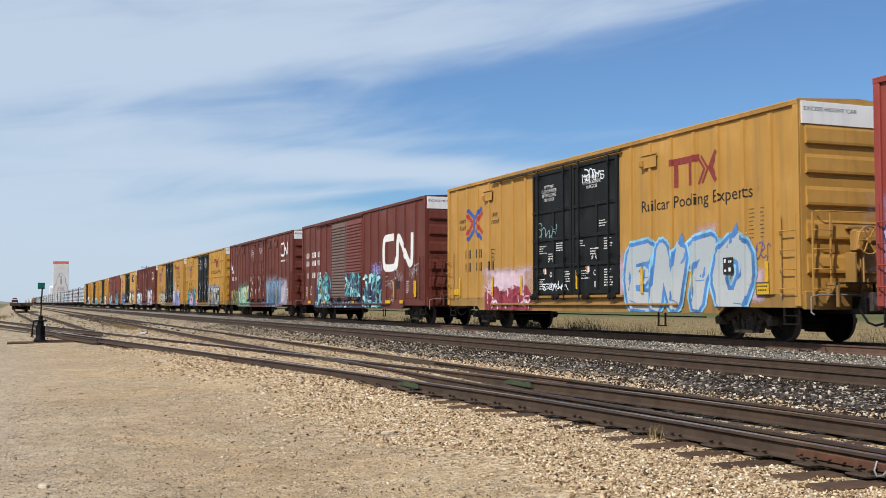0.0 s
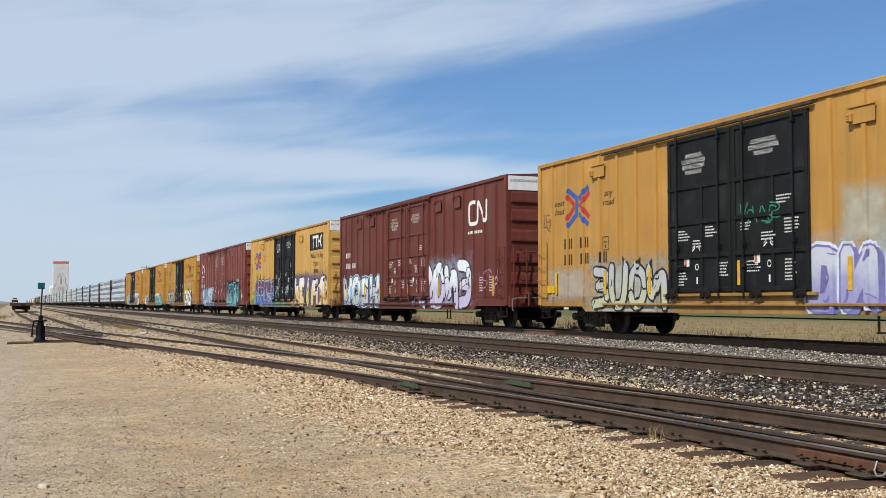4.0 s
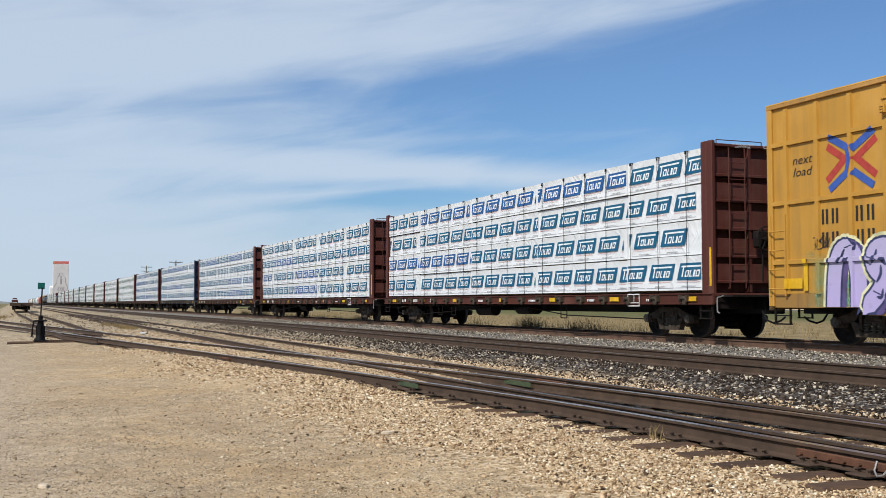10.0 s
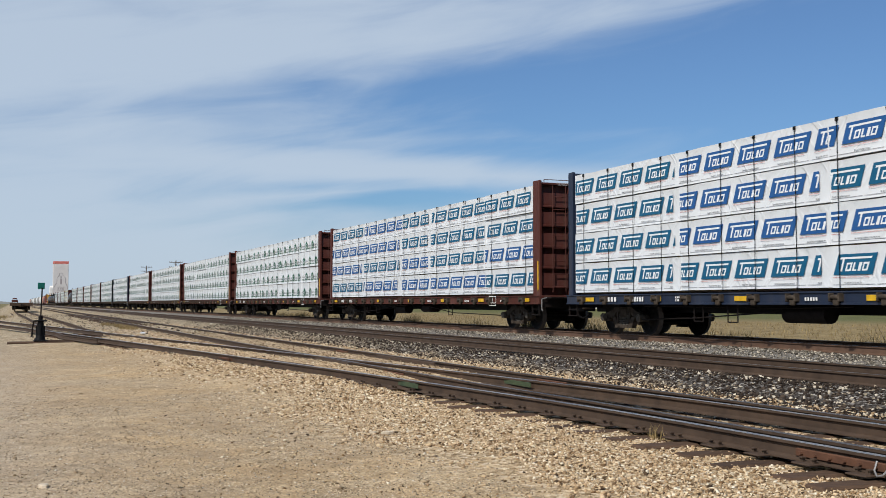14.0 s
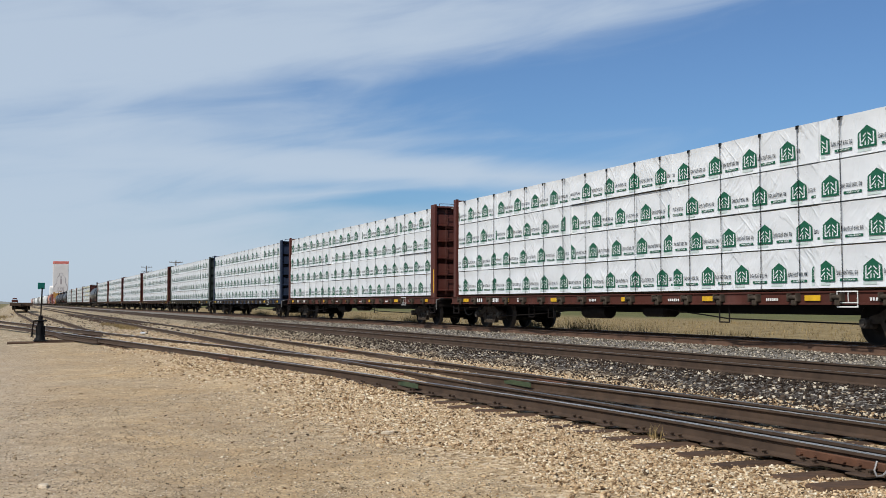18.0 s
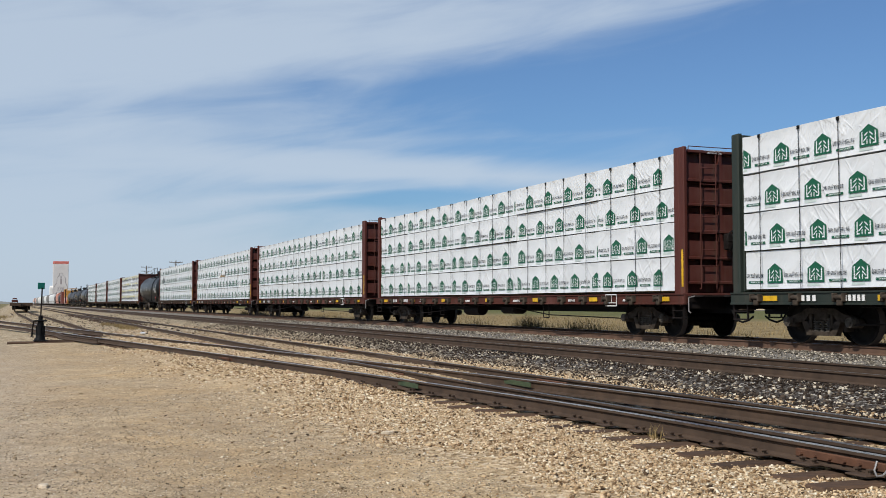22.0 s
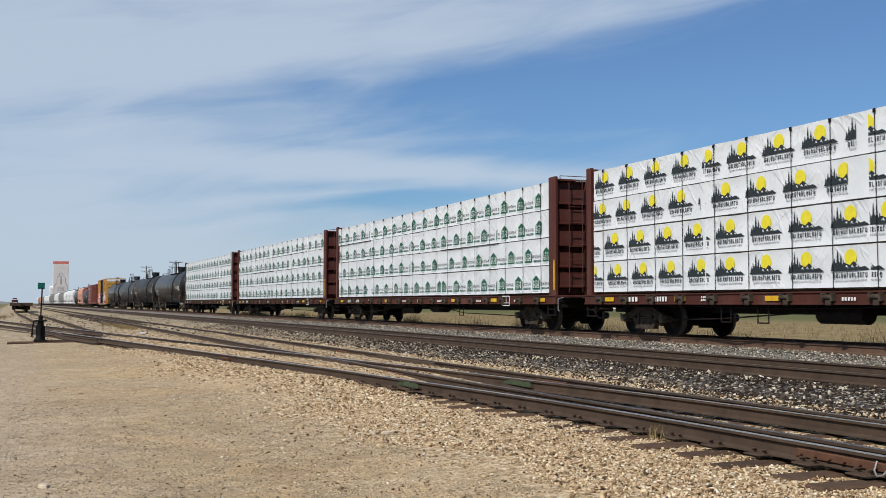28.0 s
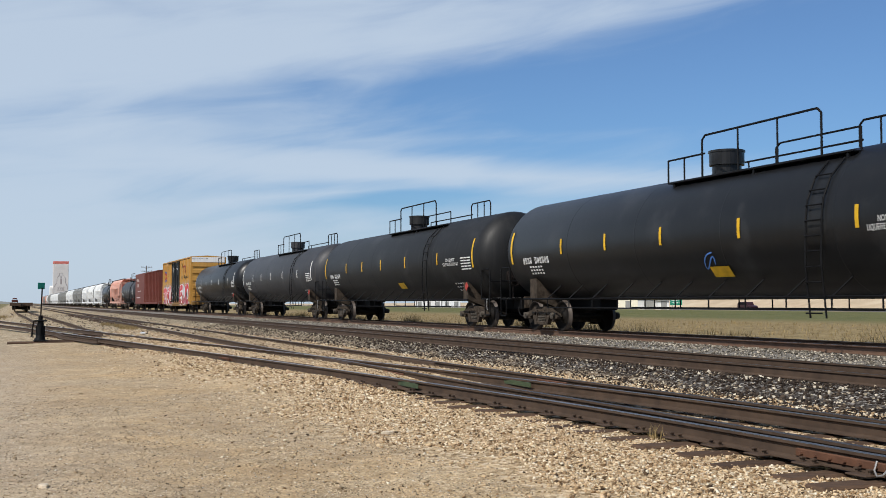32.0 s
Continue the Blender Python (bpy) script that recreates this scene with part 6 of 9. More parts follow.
def build_boxcars():
    lead = [3.57] + [-17.7 - 21.27 * i for i in range(11)]
    mid = [x - BOX_HALF + d for x, d in zip(lead, (0, 0.08, -0.1, -0.15, -0.12, 0.12, 0.0, 0.06, 0.16, 0.14, 0.06, -0.1))]
    boxcar(mid[0], "faded red boxcar with blue and violet graffiti along its side", M["redcar"], "redcar", "plain", M["redcar"], POSTS_PLAIN,
           oxide_marks((4.0, 3.6, 1.0), 1, [piece(-9.4, -3.2, 0.68, 2.6, 91, ["coil", "cup", "gate", "comb"], LILAC, NAVY, None, None, WHITE, 0.42, cloud=(0.36, 0.34, 0.6)), piece(3, 9, 0.7, 2.4, 92, ["ring", "zig", "flag"], PINK, NAVY, cloud=BLUE)], [(-9.2, 3.1, 1.2, 0.7, 3, SKYB)]))
    boxcar(mid[1], "weathered yellow boxcar with black doors and blue silver graffiti", M["yellow"], "yellow", "plain", M["blackdoor"], POSTS_PLAIN,
           pool_marks(False, [patch(2.0, 3.4, 0.9, 2.3, (0.62, 0.46, 0.56), 0.7), patch(7.2, 8.5, 0.8, 1.7, (0.62, 0.46, 0.56), 0.8), patch(5.8, 6.9, 1.9, 2.75, (0.62, 0.42, 0.46), 0.7),
                      piece(2.75, 7.85, 0.62, 2.38, 21, ["comb", "zig", "hook", "ring"], ((0.44, 0.46, 0.46), (0.38, 0.42, 0.43)), (0.07, 0.20, 0.46), (0.24, 0.50, 0.66), None, None, 0.46, 0.10, smooth=False, lean=0.1, plainly=True),
                      patch(-6.7, -2.3, 1.0, 2.1, (0.66, 0.50, 0.56), 0.95), wild(-6.3, -2.75, 0.64, 1.42, 22, (0.26, 0.035, 0.05), ((0.60, 0.50, 0.54), (0.33, 0.05, 0.07)), (0.30, 0.05, 0.07), 30, 0.2)],
                      [(7.75, 1.72, 0.8, 0.5, 23, (0.12, 0.08, 0.24), 3, 0.035), (7.3, 2.15, 0.5, 0.3, 27, (0.66, 0.46, 0.3), 2)], door_tags=[(-1.9, 1.18, 1.6, 0.3, 24, WHITE, 5, 0.035), (-2.2, 2.75, 1.2, 0.5, 25, (0.25, 0.42, 0.4), 3, 0.03), (0.55, 4.25, 1.2, 0.4, 26, WHITE, 4, 0.04)]))
    boxcar(mid[2], "brown boxcar with ribbed grey-brown sliding door and teal graffiti", M["brown"], "brown", "ribbed", M["maroon"], [-9.1, -8.0, -6.9, -5.8, -4.7, -3.72, 1.62, 2.6, 3.7, 4.85, 6.0, 7.15, 8.4],
           oxide_marks((4.42, 3.0, 2.15, 0.72), 2, [wild(-6.7, -3.8, 0.72, 2.45, 31, DEEP, (SEA, (0.34, 0.62, 0.60), (0.05, 0.14, 0.2)), (0.02, 0.02, 0.05), 36, 0.34), wild(-7.0, 4.3, 0.64, 1.0, 36, DEEP, (SEA, (0.5, 0.6, 0.58), (0.05, 0.10, 0.2)), DEEP, 60, 0.15),
                                                    wild(1.66, 4.15, 0.66, 2.3, 32, DEEP, (SEA, (0.34, 0.62, 0.60), (0.05, 0.2, 0.25)), DEEP, 30, 0.36), patch(2.6, 4.2, 1.6, 2.7, (0.22, 0.16, 0.4), 0.7)],
                       [(2.9, 2.1, 1.2, 0.5, 38, LILAC, 3, 0.03), (4.7, 1.5, 1.1, 0.5, 33, SILVER, 4), (5.9, 1.7, 0.9, 0.6, 35, SILVER, 4), (7.6, 1.8, 1.1, 0.7, 34, SILVER, 4), (5.2, 0.8, 0.5, 0.4, 39, SILVER, 3)],
                       ((-8.7, 3.28, 0.85, 0.28, 3), (-7.55, 3.28, 0.85, 0.28, 3), (-6.4, 3.28, 0.5, 0.28, 2), (-8.7, 2.84, 0.85, 0.28, 3), (-7.55, 2.84, 0.85, 0.28, 3), (-6.4, 2.84, 0.5, 0.28, 2), (-8.5, 2.2, 0.45, 0.28, 2), (-7.5, 2.2, 0.75, 0.28, 3), (-6.4, 2.2, 0.75, 0.28, 3)), "",
                       [wild(-1.05, 1.45, 1.12, 2.3, 37, DEEP, (SEA, (0.34, 0.62, 0.60), (0.05, 0.14, 0.2)), DEEP, 30, 0.32)]))
    boxcar(mid[3], "brown plug-door boxcar with green and blue graffiti pieces", M["brown"], "brown3", "plain", M["brown"], POSTS_PLAIN,
           oxide_marks((6.75, 4.05, 0.85), 3, [wild(-9.1, -6.5, 0.74, 1.75, 41, (0.09, 0.07, 0.03), ((0.30, 0.32, 0.14), (0.12, 0.2, 0.1)), (0.03, 0.03, 0.02), 30, 0.22), piece(-6.3, -2.1, 0.68, 2.0, 42, ["tent", "coil", "bowl"], ((0.26, 0.46, 0.36), (0.44, 0.52, 0.38)), (0.16, 0.30, 0.24), None, None, (0.56, 0.62, 0.5), 0.34, cloud=(0.18, 0.40, 0.31)),
                                               patch(0.8, 2.8, 0.6, 2.4, (0.44, 0.38, 0.46), 0.85), patch(5.9, 8.4, 0.5, 2.5, (0.46, 0.41, 0.48), 0.95),
                                               piece(2.2, 6.6, 0.66, 2.3, 43, ["coil", "slab", "cup", "table", "zig"], ((0.07, 0.14, 0.23), (0.13, 0.22, 0.33)), (0.035, 0.06, 0.10), None, (0.30, 0.28, 0.34), (0.30, 0.40, 0.48), 0.5, 0.05, cloud=(0.36, 0.34, 0.42))],
                       [(3.7, 2.65, 0.9, 0.4, 44, BLACK, 4, 0.035), (-9.3, 3.2, 0.8, 0.6, 45, WHITE, 3, 0.035), (6.6, 1.75, 0.9, 0.5, 46, (0.08, 0.05, 0.12), 3, 0.04), (1.5, 1.9, 0.7, 0.5, 47, (0.1, 0.05, 0.08), 3, 0.03)]))
    boxcar(mid[4], "yellow grid-sided boxcar with black doors and teal pink graffiti", M["yellow2"], "yellowg", "grid", M["blackdoor"], POSTS_GRID,
           pool_marks(True, [piece(-8.7, -3.0, 0.66, 2.05, 51, ["coil", "gate", "ring", "fork"], [((0.012, 0.22, 0.22), (0.02, 0.30, 0.29)), ((0.58, 0.33, 0.52), (0.64, 0.38, 0.56))], BLACK, None, (0.10, 0.20, 0.36), (0.06, 0.06, 0.07), 0.5, 0.085, smooth=False, lean=0.3, plainly=True),
                             piece(2.1, 7.3, 0.64, 2.12, 52, ["ring", "gate", "coil", "tent", "ring", "cup", "bowl", "peaks"], ((0.27, 0.28, 0.27), (0.44, 0.45, 0.43)), BLACK, (0.30, 0.31, 0.30), (0.05, 0.05, 0.05), (0.58, 0.59, 0.57), 0.21, 0.06, cloud=(0.36, 0.50, 0.66))],
                      [(-9.35, 2.4, 0.4, 0.6, 53, BLACK, 2), (4.6, 2.2, 0.9, 0.25, 54, (0.2, 0.03, 0.03), 4)], notice="spanish"))
    boxcar(mid[5], "yellow boxcar with black doors and silver violet graffiti", M["yellow"], "yellow", "plain", M["blackdoor"], POSTS_PLAIN,
           pool_marks(False, [piece(2.3, 7.1, 0.66, 1.98, 61, ["bowl", "zig", "slab", "table", "comb"], ((0.28, 0.28, 0.48), (0.50, 0.53, 0.58)), (0.16, 0.14, 0.34), (0.56, 0.58, 0.66), (0.16, 0.15, 0.36), None, 0.36, 0.05, cloud=(0.48, 0.58, 0.64), smooth=False, lean=0.1), patch(3.2, 4.8, 1.8, 3.3, (0.52, 0.54, 0.44), 0.6),
                              piece(-6.3, -2.7, 0.66, 1.9, 62, ["comb", "cup", "ring", "zig"], ((0.45, 0.46, 0.30), SILVER), BLACK, None, None, None, 0.24, 0.06, cloud=(0.4, 0.42, 0.36)), patch(-9.2, -6.2, 0.8, 2.0, (0.5, 0.5, 0.44), 0.5)],
                      [(-9.3, 3.0, 0.6, 0.6, 64, BLACK, 2)], "stack", door_tags=[(0.3, 2.55, 1.3, 0.5, 63, (0.03, 0.2, 0.12), 4, 0.04)]))
    boxcar(mid[6], "brown plug-door boxcar covered low with pale graffiti", M["brown"], "brown3", "plain", M["brown"], POSTS_PLAIN,
           oxide_marks((6.4, 4.0, 0.9), 4, [piece(-9.0, -3.6, 0.7, 2.1, 71, ["peaks", "ring", "coil", "gate"], (SILVER, WHITE), NAVY, SKYB, None, None, 0.38), piece(0.5, 6.6, 0.66, 2.4, 72, ["flag", "cup", "bowl", "zig", "comb"], ((0.5, 0.45, 0.6), WHITE), BLACK, None, None, None, 0.4, cloud=(0.3, 0.3, 0.42))], [(7.3, 1.2, 1.6, 0.9, 73, PINK, 4)]))
    boxcar(mid[7], "yellow boxcar with black doors and blue purple and cream graffiti", M["paleyellow"], "yellow2", "plain", M["blackdoor"], POSTS_PLAIN,
           pool_marks(False, [patch(-9.5, -6.2, 0.6, 1.7, (0.16, 0.46, 0.32), 0.95), patch(-4.5, -0.4, 0.6, 1.8, (0.14, 0.42, 0.32), 0.9), mural(-8.1, -2.65, 0.68, 2.3, 81, (0.03, 0.09, 0.27), (0.12, 0.055, 0.12), (0.56, 0.62, 0.68), (0.015, 0.015, 0.022), (0.66, 0.42, 0.46)), patch(-9.0, -7.7, 0.66, 1.3, (0.60, 0.30, 0.10), 0.7), patch(-2.7, 0.8, 0.6, 1.0, (0.16, 0.48, 0.34), 0.95),
                              patch(0.2, 9.5, 0.62, 2.7, (0.15, 0.12, 0.22), 0.85), piece(1.5, 9.1, 0.64, 2.35, 82, ["coil", "comb", "slab", "peaks", "flag"], ((0.62, 0.46, 0.20), (0.74, 0.70, 0.62)), (0.02, 0.018, 0.03), (0.12, 0.09, 0.18), None, None, 0.58, 0.07, lean=0.12, tail=False, plainly=True)],
                      [(-9.4, 2.75, 0.6, 0.55, 83, BLACK, 3)], "boxed", door_tags=[(-2.2, 1.35, 1.2, 0.9, 85, (0.45, 0.52, 0.5), 3, 0.035), (0.2, 1.3, 1.0, 0.7, 86, WHITE, 3, 0.035)]))
    boxcar(mid[8], "faded maroon plug-door boxcar with teal and pale blue graffiti", M["maroon"], "maroon", "plain", M["maroon"], POSTS_PLAIN,
           oxide_marks((-8.5, 3.72, 0.75), 5, [piece(-8.0, -2.4, 0.64, 2.0, 101, ["coil", "table", "cup", "comb", "bowl"], ((0.22, 0.27, 0.34), (0.44, 0.50, 0.56)), (0.10, 0.20, 0.38), (0.50, 0.56, 0.62), (0.05, 0.13, 0.32), (0.6, 0.65, 0.68), 0.36, 0.05, cloud=(0.10, 0.22, 0.42), smooth=False),
                                               patch(2.2, 8.4, 0.55, 2.7, (0.012, 0.013, 0.016), 1.0), piece(2.9, 7.4, 0.62, 2.3, 102, ["cup", "coil", "flag", "zig"], ((0.16, 0.38, 0.42), (0.01, 0.09, 0.10)), (0.02, 0.04, 0.045), (0.20, 0.44, 0.48), None, (0.36, 0.60, 0.64), 0.34, 0.05)],
                       [(-9.4, 3.0, 0.5, 0.7, 103, (0.5, 0.42, 0.44), 2, 0.035), (6.6, 2.35, 0.8, 0.25, 104, WHITE, 3, 0.035), (2.3, 1.05, 0.3, 0.3, 105, WHITE, 1, 0.04), (8.6, 1.25, 0.3, 0.3, 106, (0.3, 0.6, 0.55), 2, 0.05)],
                       ((-8.6, 2.62, 0.65, 0.28, 3), (-8.6, 2.14, 0.65, 0.28, 3), (-7.6, 2.14, 0.65, 0.28, 3)), "french"))
    boxcar(mid[9], "yellow grid-sided boxcar with black doors and yellow white graffiti", M["yellow2"], "yellowg", "grid", M["blackdoor"], POSTS_GRID,
           pool_marks(True, [piece(-8.5, -3.3, 0.62, 1.92, 111, ["ring", "cup", "flag", "bowl"], ((0.20, 0.21, 0.21), (0.42, 0.43, 0.42)), (0.02, 0.02, 0.022), None, (0.08, 0.08, 0.08), (0.55, 0.56, 0.55), 0.3, 0.05, cloud=(0.50, 0.53, 0.53)), patch(-3.3, -2.7, 1.0, 1.7, (0.75, 0.4, 0.06), 0.9),
                             patch(2.3, 7.6, 0.9, 2.3, (0.74, 0.60, 0.12), 0.95), piece(3.1, 6.95, 0.62, 2.05, 112, ["boot", "tent", "table", "coil"], (WHITE, (0.74, 0.77, 0.78)), BLACK, None, (0.03, 0.05, 0.05), None, 0.40, 0.055, lean=0.15, plainly=True), patch(7.0, 9.3, 0.9, 1.6, (0.35, 0.14, 0.28), 0.6)],
                      [(2.75, 2.35, 0.5, 0.45, 113, SKYB, 2, 0.05), (3.6, 2.35, 0.55, 0.5, 114, SKYB, 2, 0.05), (5.15, 2.45, 0.6, 0.5, 115, SKYB, 2, 0.05), (6.4, 2.45, 0.5, 0.5, 116, SKYB, 2, 0.05), (-5.1, 2.0, 0.7, 0.22, 117, BLACK, 3), (-4.1, 1.9, 0.7, 0.25, 118, BLACK, 3)], notice="bilingual"))
    boxcar(mid[10], "yellow grid-sided boxcar with black doors and turquoise graffiti", M["yellow2"], "yellowg", "grid", M["blackdoor"], POSTS_GRID,
           pool_marks(True, [piece(-7.05, -4.4, 0.64, 1.75, 121, ["flag", "comb", "coil", "slab", "coil", "table"], ((0.34, 0.50, 0.54), (0.46, 0.60, 0.62)), NAVY, WHITE, (0.05, 0.10, 0.24), None, 0.2, 0.03, lean=0.1, plainly=True),
                             wild(2.3, 8.4, 0.66, 1.68, 122, (0.09, 0.38, 0.44), ((0.12, 0.46, 0.52), (0.45, 0.62, 0.62), (0.06, 0.2, 0.28), (0.5, 0.36, 0.12)), (0.04, 0.10, 0.14), 66, 0.26, cloud=(0.62, 0.66, 0.62)), patch(2.0, 6.5, 1.3, 2.1, (0.66, 0.68, 0.64), 0.8)],
                      [(9.0, 2.2, 0.35, 0.9, 123, BLACK, 3)], notice="spanish"))
    boxcar(mid[11], "yellow grid-sided boxcar with black doors and white magenta graffiti", M["yellow2"], "yellowg", "grid", M["blackdoor"], POSTS_GRID,
           pool_marks(True, [patch(-8.6, -1.2, 0.6, 1.9, (0.08, 0.40, 0.26), 0.9), piece(-7.8, -4.75, 0.62, 2.08, 131, ["cup", "flag", "coil"], (LILAC, (0.40, 0.36, 0.54)), NAVY, (0.62, 0.60, 0.36), (0.10, 0.07, 0.2), None, 0.36, 0.05), piece(-4.8, -2.0, 0.62, 2.12, 132, ["tent", "fork"], ((0.05, 0.42, 0.44), (0.10, 0.46, 0.50)), (0.02, 0.07, 0.12), (0.6, 0.6, 0.36), (0.02, 0.14, 0.2), None, 0.36, 0.05),
                             patch(1.6, 9.3, 0.6, 2.0, (0.36, 0.035, 0.13), 0.95), piece(2.2, 7.9, 0.62, 2.2, 133, ["bowl", "tent", "flag", "ring", "coil"], ((0.50, 0.54, 0.56), (0.58, 0.62, 0.63)), (0.025, 0.02, 0.025), None, (0.05, 0.03, 0.04), None, 0.42, 0.055)],
                      [(-8.2, 1.9, 0.4, 0.3, 134, BLACK, 3), (8.1, 1.5, 0.6, 0.5, 135, SKYB, 3, 0.04)], notice="spanish"))


build_boxcars()


# ------------------------------------------------------------------ centerbeam flat cars with wrapped lumber
def wrap_material():
    k = Nodes("white_lumber_wrap")
    vec = k.coord()
    info = k.node("ShaderNodeObjectInfo")
    jump = k.math("MULTIPLY", info.outputs["Random"], 37.0)

    def crease(turn, scale, size, width):
        mp = k.node("ShaderNodeMapping")
        mp.vector_type = "TEXTURE"
        mp.inputs["Rotation"].default_value = (0, radians(turn), 0)
        mp.inputs["Scale"].default_value = scale
        k.link(vec, mp.inputs["Vector"])
        shift = k.node("ShaderNodeVectorMath")
        k.link(mp.outputs[0], shift.inputs[0])
        k.link(jump, shift.inputs[1])
        ridge = k.math("ABSOLUTE", k.math("SUBTRACT", k.noise(shift.outputs[0], size, 3, 0.55), 0.5))
        return k.math("SUBTRACT", 1.0, k.step(ridge, 0.0, width))
    long_fold = crease(-42, (1.7, 1, 0.4), 0.5, 0.048)
    cross_fold = crease(50, (1.6, 1, 0.35), 0.55, 0.042)
    short_fold = crease(-78, (1.0, 1, 0.22), 0.9, 0.03)
    where = k.step(k.noise(vec, 0.7, 2), 0.48, 0.6)
    bare = k.step(k.noise(vec, 0.9, 2), 0.40, 0.58)
    folds = k.math("ADD", k.math("ADD", k.math("MULTIPLY", long_fold, bare), k.math("MULTIPLY", cross_fold, where)), k.math("MULTIPLY", short_fold, k.math("MULTIPLY", bare, 0.6)))
    sag = k.noise(vec, 1.7, 3, 0.5)
    base = k.ramp(k.noise(vec, 1.1, 4), [(0.3, (0.63, 0.65, 0.655)), (0.7, (0.73, 0.745, 0.75))])
    base = k.mix(k.math("MULTIPLY", k.step(k.noise(vec, 4.0, 5), 0.62, 0.78), 0.22), base, (0.46, 0.44, 0.40))
    k.bump(k.math("ADD", k.math("MULTIPLY", folds, 0.22), k.math("MULTIPLY", sag, 0.6)), 0.5, 0.08)
    k.bsdf.inputs["Specular IOR Level"].default_value = 0.65
    return k.done(base, 0.36)


WRAP = wrap_material()
PRINT_GREEN = plain("green_wrap_print", (0.008, 0.092, 0.048), 0.5, 0, 0.15, 8, 0.05)
PRINT_DARK = plain("dark_grey_wrap_print", (0.02, 0.027, 0.03), 0.5, 0, 0.15, 8, 0.05)
PRINT_BLUE = plain("blue_wrap_print", (0.005, 0.092, 0.18), 0.5, 0, 0.15, 8, 0.05)
PRINT_VIOLET = plain("violet_blue_wrap_print", (0.016, 0.085, 0.25), 0.5, 0, 0.15, 8, 0.05)
PRINT_SUN = plain("yellow_wrap_print", (0.70, 0.60, 0.03), 0.5, 0, 0.1, 8, 0.05)
PRINT_WHITE = plain("white_wrap_print", (0.74, 0.75, 0.75), 0.5, 0, 0.05, 8, 0.0)
PRINT_RED = plain("pale_red_wrap_print", (0.55, 0.22, 0.2), 0.5, 0, 0.15, 8, 0.0)
PRINT_GREY = plain("grey_wrap_print", (0.26, 0.27, 0.28), 0.5, 0, 0.15, 8, 0.0)
PRINT_PALE = plain("pale_green_wrap_print", (0.50, 0.58, 0.54), 0.5, 0, 0.1, 8, 0.0)
PACK_H, PACK_D, TIER, LOAD_Z, LOAD_Y = 0.822, 1.28, 0.852, 1.135, 1.42


def pack_mesh(length, variant):
    def make():
        rng = random.Random(int(length * 100) + variant)
        nx, nz = max(6, int(length / 0.28)), 6
        b = Build()
        off = rng.uniform(0, 50)
        v = []
        for i in range(nx + 1):
            for j in range(nz + 1):
                x, z = length * i / nx, PACK_H * j / nz
                edge = min(i, nx - i, 1) * min(j, nz - j, 1)
                d = 0.034 * (0.5 + 0.5 * noise.noise((x * 1.5 + off, z * 2.2, off))) * edge
                sag = 0.016 * noise.noise((x * 1.5 + off, 0, 5.0)) if j == nz else 0
                v.append((x + (0.008 * noise.noise((z * 4, off, 1)) if i in (0, nx) else 0), d, z + sag))
        f = [(i * (nz + 1) + j, (i + 1) * (nz + 1) + j, (i + 1) * (nz + 1) + j + 1, i * (nz + 1) + j + 1) for i in range(nx) for j in range(nz)]
        b.add(v, f, 0, True)
        n = len(v)
        col = nz + 1
        back = [(x, PACK_D, z) for x, z in ((0, 0), (length, 0), (length, PACK_H), (0, PACK_H))]
        b.add([v[i * col + nz] for i in range(nx + 1)] + back, [tuple(range(nx + 1)) + (nx + 3, nx + 4)], 0)
        b.add([v[i * col] for i in range(nx + 1)] + back, [tuple(range(nx, -1, -1)) + (nx + 1, nx + 2)], 0)
        b.add([v[j] for j in range(col)] + back, [tuple(range(col)) + (col + 3, col)], 0)
        b.add([v[nx * col + j] for j in range(col)] + back, [tuple(range(col - 1, -1, -1)) + (col + 1, col + 2)], 0)
        b.add(back, [(0, 1, 2, 3)], 0)
        # wood ends of the bundle show as a thin strip below the wrap
        b.box(0.02, length - 0.02, 0.2, PACK_D - 0.03, -0.022, -0.001, 1)
        return b
    return shared(("lumber_pack", round(length, 2), variant), make, [WRAP, M["lumber"]])


